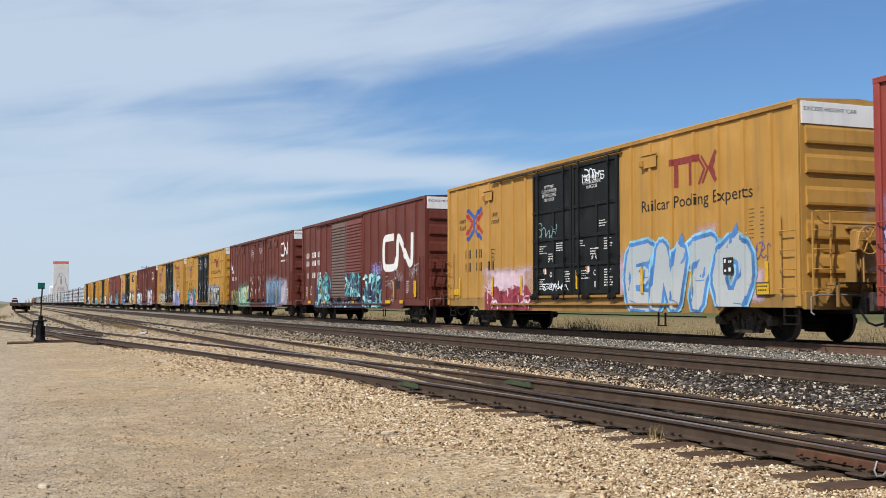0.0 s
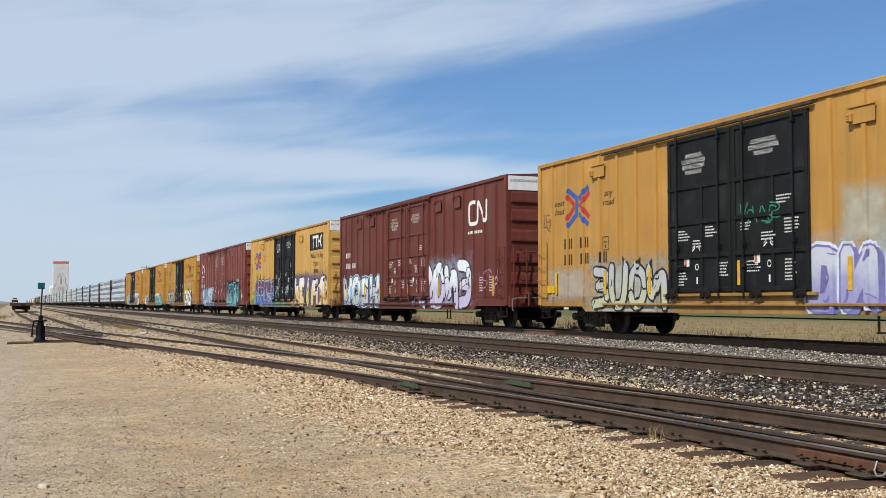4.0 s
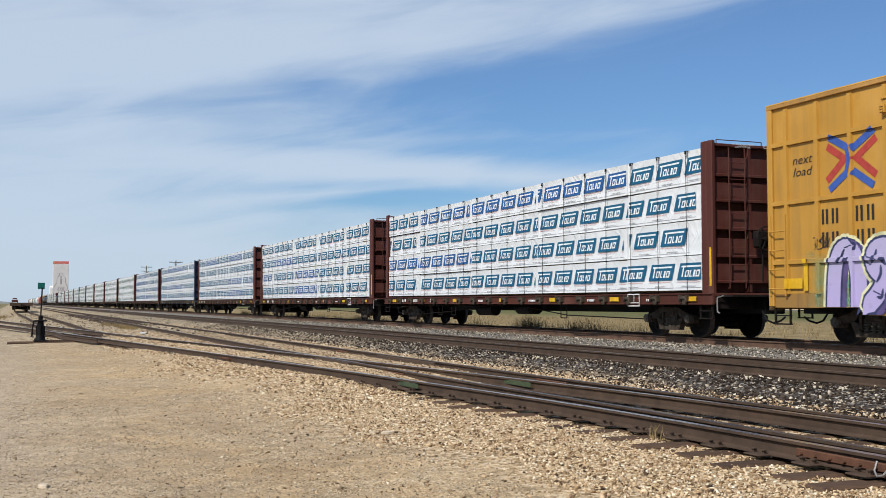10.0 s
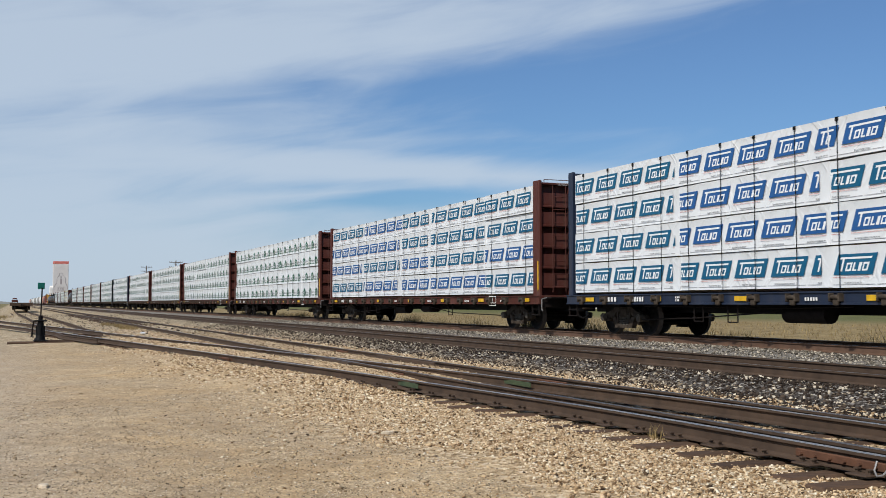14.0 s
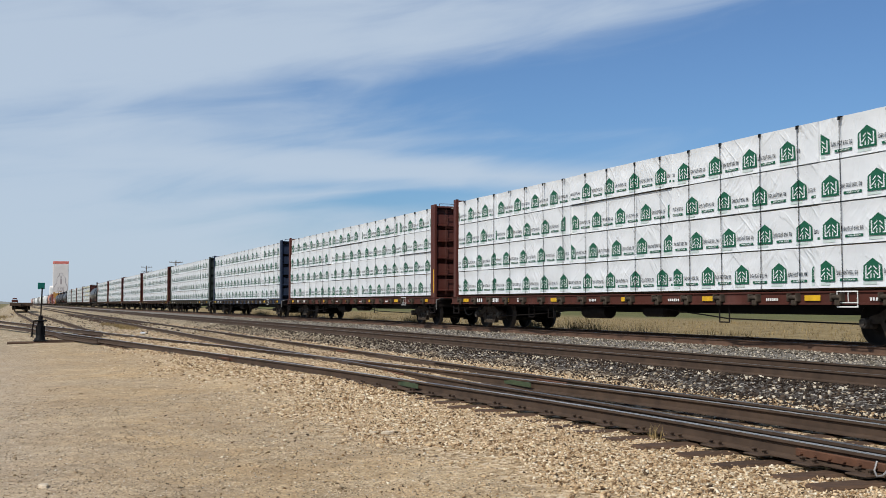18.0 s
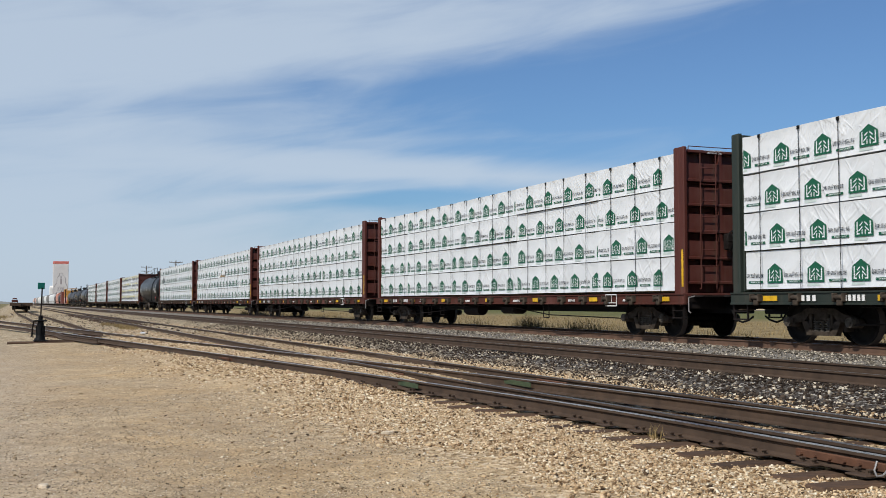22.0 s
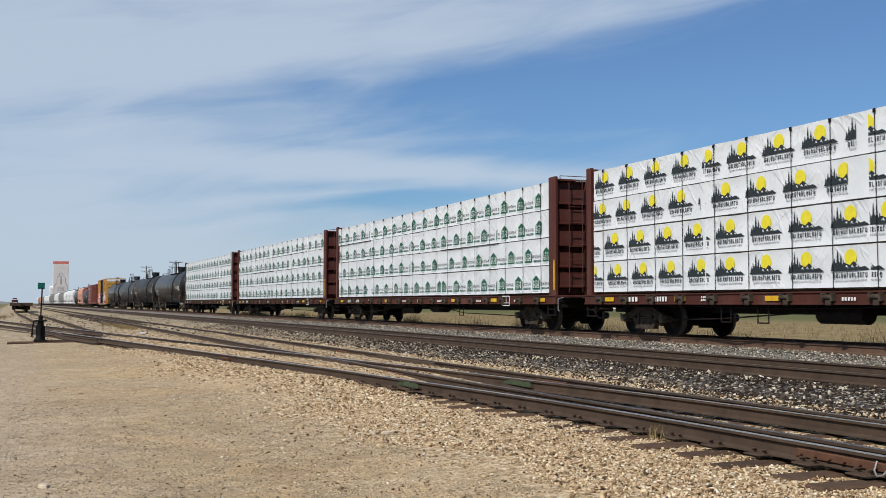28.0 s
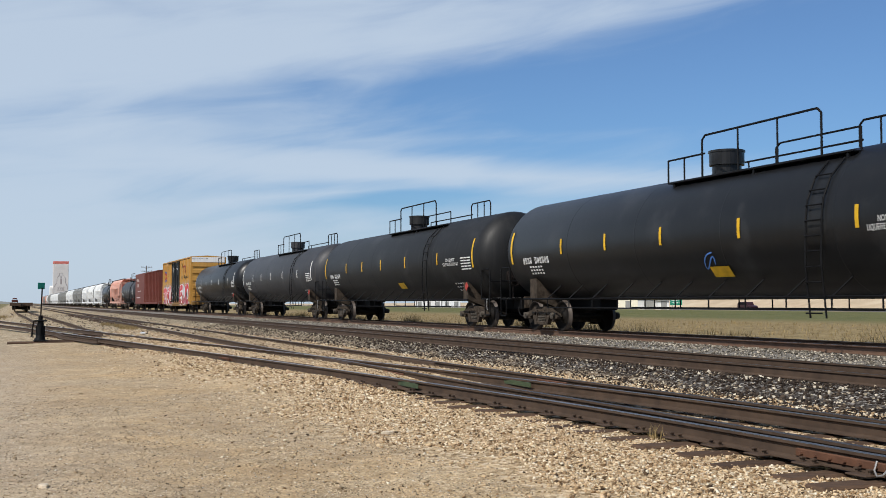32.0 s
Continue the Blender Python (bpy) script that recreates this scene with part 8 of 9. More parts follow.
# ------------------------------------------------------------------ tank cars
def tank_car(lead, length, label, mat, key, seed, fine=True):
    half = length / 2
    centre = lead - half
    rng = random.Random(seed)
    R, zc = 1.58, 2.52
    car = thing("tank_car", label, "tank car", "freight cars in the train", at=(centre, TRAIN_Y, 0))
    MOVING.append((car, centre))
    head = 0.75
    prof = [(-half, 0.0), (-half + 0.02, R * 0.28), (-half + 0.09, R * 0.55), (-half + 0.24, R * 0.8), (-half + 0.48, R * 0.945), (-half + head, R)]
    full = prof + [(-x, r) for x, r in reversed(prof)]
    part("tank", shared(("tank_shell", round(length, 1), key), lambda: Build().lathe(full, "x", 48, 0, (0, 0, zc)), mat), None, car)
    seam = shared(("weld_band", key), lambda: Build().lathe([(-0.03, R - 0.001), (-0.012, R + 0.0025), (0.012, R + 0.0025), (0.03, R - 0.001)], "x", 48, 0, (0, 0, zc)), mat)
    for i in range(1, 5):
        part("weld_band", seam, None, car, at=(-half + 1.0 + (length - 2.0) * i / 5, 0, 0))
    # top platform, dome housing and railings
    top = zc + R
    dome = [(top - 0.05, 0.36), (top + 0.18, 0.36), (top + 0.18, 0.43), (top + 0.50, 0.43), (top + 0.50, 0.45), (top + 0.55, 0.45), (top + 0.56, 0.40), (top + 0.57, 0.0)]
    part("dome_housing", shared(("dome", key), lambda: Build().lathe(dome, "z", 28, 0, (0, 0, 0), False), mat), None, car, "round black valve housing")
    for s in (-1, 1):
        part("walkway", shared(("tank_walk", key), lambda: Build().box(-1.1, 5.4, -0.22, 0.22, -0.02, 0.02, 0, 0.006).box(-0.9, -0.84, -0.2, 0.2, -0.2, 0.0).box(2.24, 2.3, -0.2, 0.2, -0.2, 0.0).box(5.2, 5.26, -0.2, 0.2, -0.2, 0.0), M["black"]), None, car, at=(0, s * 0.78, zc + 1.38))
        rail = Build()
        y, z0 = s * 0.98, zc + 1.38
        hi = (0.35, 4.5) if s < 0 else (3.5, 5.4)
        rail.pipe([(-1.1, y, z0), (-1.1, y, z0 + 0.58), (hi[0] + 0.1, y, z0 + 0.58)], 0.024, 6)
        rail.pipe([(hi[0], y, z0), (hi[0], y, z0 + 0.92), (hi[0] + 0.12, y, z0 + 1.02), (hi[1] - 0.12, y, z0 + 1.02), (hi[1], y, z0 + 0.92), (hi[1], y, z0)], 0.026, 6)
        for x in (-0.4, (2 * hi[0] + hi[1]) / 3, (hi[0] + 2 * hi[1]) / 3):
            rail.pipe([(x, y, z0), (x, y, z0 + (0.58 if x < hi[0] else 1.02))], 0.022, 6)
        if s < 0:
            rail.pipe([(2.7, y + 0.3, z0), (2.7, y + 0.3, z0 + 0.42), (2.85, y + 0.3, z0 + 0.52), (5.3, y + 0.3, z0 + 0.52), (5.3, y + 0.3, z0)], 0.022, 6)
        part("railing", MESHES.setdefault(("railing", s), rail.mesh("railing", M["black"])), None, car)
        lad = Build()
        for sx in (0.0, 0.46):
            lad.pipe([(sx, s * (R * math.sin(a) + 0.07), zc - R * math.cos(a) * -1.0) for a in (0.65, 1.0, 1.3, 1.57)] + [(sx, s * (R + 0.09), zc - 0.9), (sx, s * (R - 0.02), 0.55)], 0.02, 6)
        for i in range(10):
            z = 0.65 + 0.31 * i
            a = math.acos(max(-1, min(1, (z - zc) / R))) if z > zc else 1.57
            y = s * (R * math.sin(a) + 0.09)
            lad.rod((0.0, y, z), (0.46, y, z), 0.016, 6)
        part("ladder", MESHES.setdefault(("tank_ladder", s), lad.mesh("ladder", M["black"])), None, car, at=(4.75, 0, 0))
        side = Build()
        side.pipe([(-half + 1.6, s * 1.46, 0.98), (half - 1.6, s * 1.46, 0.98)], 0.026, 6).pipe([(-half + 3.2, s * 1.46, 0.72), (half - 3.2, s * 1.46, 0.72)], 0.018, 6)
        x = -half + 3.2
        while x < half - 3.1:
            side.rod((x, s * 1.46, 0.72), (x, s * 1.46, 1.0), 0.018, 6)
            side.rod((x, s * 1.46, 0.98), (x + 0.2, s * 1.05, 1.42), 0.02, 6)
            x += 1.35
        part("side_rail", MESHES.setdefault(("side_rail", s, round(length, 1)), side.mesh("side_rail", M["black"])), None, car)
    for e in (-1, 1):
        turn = (0, 0, 0 if e > 0 else 180)
        saddle = shared("saddle", lambda: Build().extrude([(-1.35, 1.62), (-1.35, 0.98), (-0.6, 0.7), (0.6, 0.7), (1.35, 0.98), (1.35, 1.62), (0.9, 1.28), (0, 1.0), (-0.9, 1.28)], "x", -0.22, 0.22), M["truck"])
        part("saddle", saddle, None, car, at=(e * (half - 2.05), 0, 0))
        part("stub_sill", shared("stub_sill", lambda: Build().box(-2.2, 2.35, -0.3, 0.3, 0.64, 1.02, 0, 0.02), M["black"]), None, car, at=(e * (half - 2.0), 0, 0))
        plat = Build().box(-0.55, 0.25, -1.42, 1.42, 0.98, 1.03)
        for y in (-1.42, 1.42):
            plat.pipe([(-0.5, y, 1.0), (-0.5, y, 1.95), (-0.42, y, 2.02), (0.12, y, 2.02), (0.2, y, 1.95), (0.2, y, 0.45), (-0.2, y, 0.45), (-0.2, y, 1.0)], 0.02, 6)
        plat.pipe([(0.2, -1.42, 1.6), (0.2, 1.42, 1.6)], 0.02, 6)
        part("end_platform", shared("tank_platform", lambda: plat, M["black"]), None, car, at=(e * half, 0, 0), turn=turn)
    part("brake_wheel", handwheel_mesh(M["steel"], "steel"), None, car, "spoked hand brake wheel", at=(half + 0.2, -0.5, 1.75))
    add_couplers(car, half - 0.1)
    add_trucks(car, centre, half - 2.0)

    # marks follow the round shell
    def curved(name, polys, m, label, lift):
        b = Build()
        for i, poly in enumerate(polys):
            b.add([(x, -math.sqrt(max(0.0, R * R - (z - zc) ** 2)) - lift - 0.0002 * (i % 9), z) for x, z in poly], [tuple(range(len(poly)))])
        return part(name, b, m, car, label)

    def strip_at(x, w, z0, z1):
        b, n = Build(), 6
        v = []
        for j in range(n + 1):
            z = z0 + (z1 - z0) * j / n
            y = -math.sqrt(R * R - (z - zc) ** 2) - 0.012
            v += [(x - w / 2, y, z), (x + w / 2, y, z)]
        b.add(v, [(2 * j, 2 * j + 1, 2 * j + 3, 2 * j + 2) for j in range(n)])
        part("reflector_strip", b, M["reflector"] if fine else M["ink_white"], car, "reflective strip round the tank")
    for x in (-5.8, -3.3, -0.6, 2.5, 6.1):
        strip_at(x, 0.10, 2.29, 2.74)
    for x in (half - 0.95, -half + 0.95):
        strip_at(x, 0.12, 2.1, 3.12)
    rows = [(-half + 1.75, 2.07, 0.62, 0.2, 4), (-half + 2.55, 2.07, 0.95, 0.2, 6)] + [(-half + 2.1, 1.95 - 0.1 * i, 0.9, 0.05, 5) for i in range(3)] + [(half - 3.2, 1.55 - 0.12 * i, 1.4, 0.05, 6) for i in range(3)]
    tagged(curved("number_marking", bars(rows), M["ink_white"], "white stencil bars", 0.012), kind="stuff")
    panel = [[(half - 2.0 + 0.3 * i, 2.05 + 0.1 * j), (half - 1.73 + 0.3 * i, 2.05 + 0.1 * j), (half - 1.73 + 0.3 * i, 2.09 + 0.1 * j), (half - 2.0 + 0.3 * i, 2.09 + 0.1 * j)] for i in range(3) for j in range(5)]
    tagged(curved("data_panel", panel, M["ink_white"], "white data panel", 0.012), kind="stuff")
    if fine:
        curved("lettering", moved(glyphs("NON-ODORIZED\nLIQUEFIED PETROLEUM GAS", 0.12, 1.5), half - 3.0, 2.35), M["ink_white"], "white stencilled lettering", 0.014)
        loops = [(0.9 + 0.5 * math.cos(i * 0.45) + 0.09 * i, 1.75 + 0.17 * math.sin(i * 0.9) + 0.012 * i) for i in range(10)]
        if key == "tank":
            curved("graffiti_line", stroke(bend(loops), 0.035), spray(BLUE), "thin blue sprayed scribble", 0.014)
        curved("placard", [[(1.16, 1.46), (1.88, 1.46), (1.88, 1.70), (1.16, 1.70)]], M["reflector"], "yellow warning placard", 0.04)
    part("hazard_placard", Build().extrude([(-0.15, 0), (0, -0.15), (0.15, 0), (0, 0.15)], "y", -0.01, 0.01, 0), M["ink_red"], car, "diamond hazard placard", at=(half - 1.75, -1.45, 1.45))
    return car


tank_car(-631.0, 17.0, "black tank car with yellow reflective strips and top railing", M["tank"], "tank", 1, False)
tank_car(-751.2, 20.2, "glossy black gas tank car with yellow reflective strips", M["tank"], "tank", 2)
tank_car(-772.7, 20.8, "dusty black gas tank car with platform railing on top", M["tank3"], "tank3", 3)
tank_car(-794.6, 20.0, "dusty grey tank car with white scribbles and top railing", M["tank2"], "tank2", 4, False)
tank_car(-816.2, 19.0, "dark tank car with small white stencils", M["tank"], "tank", 5, False)


# ------------------------------------------------------------------ rear of the train
def rear_cars():
    boxcar(-837.4 - BOX_HALF, "yellow boxcar with black doors and red white graffiti", M["yellow"], "yellow", "plain", M["blackdoor"], POSTS_PLAIN,
           pool_marks(False, [piece(-8.8, -1.2, 0.66, 2.6, 141, ["coil", "flag", "ring", "zig"], (RED, (0.5, 0.06, 0.07)), WHITE, None, None, None, 0.5, cloud=WHITE), piece(2.4, 8.6, 0.66, 2.6, 142, ["comb", "cup", "bowl"], (RED, (0.5, 0.06, 0.07)), WHITE, None, None, None, 0.5, cloud=WHITE)]))
    # ribbed red car, closed panel at its rear
    half, centre = 11.2, -860.8 - 11.2
    car = thing("ribbed_car", "red steel boxcar with tall side ribs and a plain rear panel", "boxcar", "freight cars in the train", at=(centre, TRAIN_Y, 0))
    MOVING.append((car, centre))
    red = M["brightoxide"]
    part("body", Build().box(-half, half, -1.46, 1.46, 0.95, 4.5, 0, 0.03), red, car)
    part("roof", Build().extrude([(-1.6, 4.5), (0, 4.66), (1.6, 4.5), (1.6, 4.42), (-1.6, 4.42)], "x", -half, half), red, car)
    part("rear_panel", Build().box(-half - 0.02, -1.2, -1.62, 1.62, 0.8, 4.52, 0, 0.02), M["brightoxide"], car, "flat faded red side panel")
    rib = shared("tall_rib", lambda: Build().box(-0.09, 0.09, -1.62, 1.62, 0.82, 4.45, 0, 0.02), red)
    for i in range(9):
        part("rib", rib, None, car, at=(0.1 + 1.35 * i, 0, 0))
    part("side_sill", Build().box(-half, half, -1.6, 1.6, 0.75, 1.0, 0, 0.02), red, car)
    Wall(-1.62).mark("number_marking", bars([(-9.5, 3.6, 2.6, 0.3, 5), (-9.0, 2.9, 2.0, 0.35, 3), (-8.0, 2.3, 3.5, 0.1, 7), (-9.6, 1.5, 4.0, 0.12, 8)]), M["ink_white"], car, "white stencil bars", 0.006)
    add_couplers(car, half)
    add_trucks(car, centre, half - 2.3)
    tank_car(-886.3, 17.2, "dark grey tank car with scuffed shell", M["tank2"], "tank2", 6, False)


def hopper_car(lead, length, label, mat, key):
    half = length / 2
    centre = lead - half
    car = thing("hopper_car", label, "hopper car", "freight cars in the train", at=(centre, TRAIN_Y, 0))
    MOVING.append((car, centre))

    def shell():
        b = Build()
        prof = [(-1.0, 1.55), (-1.45, 1.9), (-1.58, 2.4), (-1.6, 3.0), (-1.52, 3.6), (-1.3, 4.1), (-0.95, 4.42), (0.95, 4.42), (1.3, 4.1), (1.52, 3.6), (1.6, 3.0), (1.58, 2.4), (1.45, 1.9), (1.0, 1.55)]
        n = len(prof)
        v = []
        for x, k in ((-half + 1.9, 0), (-half + 0.6, 1), (-half + 0.35, 2), (half - 0.35, 2), (half - 0.6, 1), (half - 1.9, 0)):
            for y, z in prof:
                v.append((x, y, max(z, (1.55, 2.5, 3.1)[k]) if z < 4.0 else z))
        f = [(r * n + i, r * n + (i + 1) % n, (r + 1) * n + (i + 1) % n, (r + 1) * n + i) for r in range(5) for i in range(n)]
        b.add(v, f, 0, False)
        b.add(v[:n], [tuple(range(n))])
        b.add(v[-n:], [tuple(range(n - 1, -1, -1))])
        return b
    part("body", shared(("hopper_shell", round(length, 1), key), shell, mat), None, car)
    part("hatch_trough", shared(("trough", key), lambda: Build().box(-half + 1.2, half - 1.2, -0.32, 0.32, 4.42, 4.58, 0, 0.03), mat), None, car)
    walk_way = shared("hopper_walk", lambda: Build().box(-half + 0.3, half - 0.3, -0.2, 0.2, 4.5, 4.54), M["steel"])
    bay = shared(("bay", key), lambda: Build().add([(-1.9, -1.3, 1.7), (1.9, -1.3, 1.7), (1.9, 1.3, 1.7), (-1.9, 1.3, 1.7), (-0.45, -0.7, 0.5), (0.45, -0.7, 0.5), (0.45, 0.7, 0.5), (-0.45, 0.7, 0.5)],
                                                  [(0, 1, 2, 3), (7, 6, 5, 4), (0, 4, 5, 1), (1, 5, 6, 2), (2, 6, 7, 3), (3, 7, 4, 0)]), mat)
    for i in range(3):
        part("hopper_bay", bay, None, car, at=(-3.9 + 3.9 * i, 0, 0))
    rib = shared(("hopper_rib", key), lambda: Build().extrude([(-1.63, 1.9), (-1.66, 2.6), (-1.66, 3.1), (-1.58, 3.7), (-1.34, 4.14), (-1.28, 4.1), (-1.5, 3.6), (-1.58, 3.0), (-1.55, 2.3), (-1.45, 1.9)], "x", -0.05, 0.05), mat)
    for i in range(8):
        part("side_rib", rib, None, car, at=(-half + 1.6 + (length - 3.2) * i / 7, 0, 0))
    for s in (-1, 1):
        part("walkway", walk_way, None, car, at=(0, s * 0.75, 0))
        part("side_sill", shared(("hopper_sill", key), lambda: Build().box(-half, half, -0.05, 0.05, 0.85, 1.1), mat), None, car, at=(0, s * 1.5, 0))
        part("end_frame", shared(("hopper_end", key), lambda: Build().box(-0.06, 0.06, -1.5, 1.5, 0.8, 1.15).box(-0.05, 0.05, -1.45, -1.3, 1.1, 3.9).box(-0.05, 0.05, 1.3, 1.45, 1.1, 3.9).box(-0.05, 0.05, -1.45, 1.45, 3.8, 3.95), mat), None, car, at=(s * (half - 0.08), 0, 0))
    part("centre_sill", shared("hopper_centre_sill", lambda: Build().box(-half - 0.3, half + 0.3, -0.3, 0.3, 0.7, 1.1), M["black"]), None, car)
    for s in (-1, 1):
        part("coupler", coupler_mesh(), None, car, at=(s * (half + 0.45), 0, 0.88), turn=(0, 0, 0 if s > 0 else 180))
    add_trucks(car, centre, half - 2.1, True)


rear_cars()
hopper_car(-905.6, 17.3, "faded salmon pink covered hopper car", M["pink"], "pink")
tank_car(-924.8, 15.5, "black tank car between covered hoppers", M["tank"], "tank", 7, False)
for i in range(22):
    kind = "hopper2" if i in (3, 4, 7, 8, 9, 14, 15) else "hopper"
    if i > 16:
        kind = ("pink", "hopper2", "hopper2", "pink", "hopper")[i - 17]
    hopper_car(-942.3 - 19.3 * i, 17.3, "pale grey covered hopper car" if kind == "hopper" else "dull weathered covered hopper car", M[kind], kind)


# ------------------------------------------------------------------ beside the line
def switch_stand():
    st = thing("switch_stand", "black cast switch stand with green square target on timbers", "switch stand", at=(-36.3, 0.87, -0.36))
    b = Build()
    b.box(-0.2, 0.2, -0.2, 0.2, 0.0, 0.05, 0, 0.02)
    b.rod((0, 0, 0.04), (0, 0, 0.2), 0.17, 12, 0, 0.13)
    b.rod((0, 0, 0.2), (0, 0, 0.64), 0.125, 12, 0, 0.095)
    for a in range(4):
        b.box(-0.015 + 0.12 * (a == 0) - 0.12 * (a == 1), 0.015 + 0.12 * (a == 0) - 0.12 * (a == 1), -0.015 + 0.12 * (a == 2) - 0.12 * (a == 3), 0.015 + 0.12 * (a == 2) - 0.12 * (a == 3), 0.04, 0.5)
    part("stand_base", b, M["black"], st)
    part("lever_table", Build().box(-0.13, 0.13, -0.2, 0.2, 0.63, 0.68, 0, 0.02).rod((0, 0, 0.66), (0, 0, 0.80), 0.07, 12), M["black"], st)
    part("throw_lever", Build().pipe([(0, -0.2, 0.66), (0.02, -0.24, 0.4), (0.03, -0.25, 0.14)], 0.024, 8), M["steel"], st)
    part("mast", Build().rod((0, 0, 0.8), (0.0, 0.03, 1.70), 0.022, 8), M["steel"], st)
    tgt = plain("green_target_paint", (0.012, 0.17, 0.13), 0.5, 0, 0.2, 6, 0.05)
    part("target", Build().box(-0.012, 0.012, -0.11, 0.11, 1.66, 1.86, 0, 0.004), tgt, st, "faded green square target", turn=(0, 0, 20))
    for k, dx in enumerate((-0.28, 0.28)):
        tm = thing("headblock_timber", "long weathered timber under the switch stand", "timber", "headblock timbers", at=(-36.3 + dx, 1.9, -0.46))
        part("timber", Build().box(-0.14, 0.14, -2.0, 2.3, -0.1, 0.1, 0, 0.02), M["tie"], tm)
    rod = thing("throw_rod", "rusty switch rod lying between timbers", "switch rod", at=(-36.3, 2.2, -0.34))
    part("rod", Build().rod((0, -1.3, 0), (0, 1.6, 0), 0.03, 8), M["rail"], rod)


switch_stand()


def flat_car(x, y, label, load):
    car = thing("flat_car", label, "flat car", "parked cars on the siding", at=(x, y, NEAR_Z))
    part("deck", Build().box(-8.2, 8.2, -1.4, 1.4, 1.02, 1.12, 0, 0.02), M["tie"], car, "worn plank deck")
    part("frame", Build().box(-8.2, 8.2, -1.38, -1.25, 0.78, 1.02).box(-8.2, 8.2, 1.25, 1.38, 0.78, 1.02).box(-8.4, 8.4, -0.3, 0.3, 0.62, 1.02).box(8.1, 8.25, -1.4, 1.4, 0.72, 1.05).box(-8.25, -8.1, -1.4, 1.4, 0.72, 1.05), M["rail"], car)
    for s in (-1, 1):
        part("coupler", coupler_mesh(), None, car, at=(s * 8.6, 0, 0.88), turn=(0, 0, 0 if s > 0 else 180))
        tr = part("truck", bolster_mesh(), None, car, at=(s * 6.2, 0, WHEEL_R + 0.02))
        for sy in (-1, 1):
            part("side_frame", side_frame_mesh(), None, tr, at=(0, sy * 1.0, 0))
            tagged(part("coil_spring", spring_mesh(), None, tr, at=(0, sy * 1.0, 0)), kind="stuff")
        for sx in (-1, 1):
            part("wheelset", wheelset_mesh(), None, tr, at=(sx * 0.915, 0, -0.02))
    if load:
        mc = thing("track_machine", "dark track machine standing on a flat car", "machine", at=(x - 2, y, NEAR_Z + 1.12))
        part("body", Build().box(-2.2, 2.2, -1.1, 1.1, 0.35, 1.3, 0, 0.1), M["oxide"], mc)
        part("hood", Build().box(-0.9, 0.9, -0.8, 0.8, 1.5, 1.9, 0, 0.12), M["oxide"], mc)
        for sx in (-1.5, 1.5):
            part("wheel", Build().lathe([(-1.1, 0.0), (-1.1, 0.35), (-0.85, 0.35), (-0.85, 0.0)], "y", 16).lathe([(0.85, 0.0), (0.85, 0.35), (1.1, 0.35), (1.1, 0.0)], "y", 16), M["black"], mc, at=(sx, 0, 0.35))


flat_car(-158.0, FAR_SIDE_Y, "rusty red flat car with empty plank deck", False)
flat_car(-176.5, FAR_SIDE_Y, "old red flat car parked on the siding", False)
flat_car(-215.0, FAR_SIDE_Y, "old rusty flat car parked up the siding", False)
flat_car(-440.0, FAR_SIDE_Y, "old red flat car parked far up the siding", True)


def line_pole(x, y, h, arms):
    p = thing("utility_pole", "weathered wooden utility pole with crossarms", "utility pole", "line poles", at=(x, y, ground_z(y)))
    w = wood("pole_wood", (0.13, 0.10, 0.075))
    part("pole", Build().rod((0, 0, -0.3), (0, 0, h), 0.16, 10, 0, 0.11), w, p)
    for k in range(arms):
        z = h - 0.4 - 1.05 * k
        part("crossarm", Build().box(-0.07, 0.07, -1.45, 1.45, z - 0.06, z + 0.06, 0, 0.01).rod((0.05, -0.7, z), (0.05, 0, z - 0.6), 0.025, 6).rod((0.05, 0.7, z), (0.05, 0, z - 0.6), 0.025, 6), w, p)
        for y2 in (-1.35, -0.9, 0.9, 1.35):
            part("insulator", Build().rod((0, y2, z + 0.06), (0, y2, z + 0.2), 0.05, 8), M["hopper2"], p)


line_pole(-237.7, 33.0, 11.2, 2)
line_pole(-293.7, 33.1, 11.9, 2)


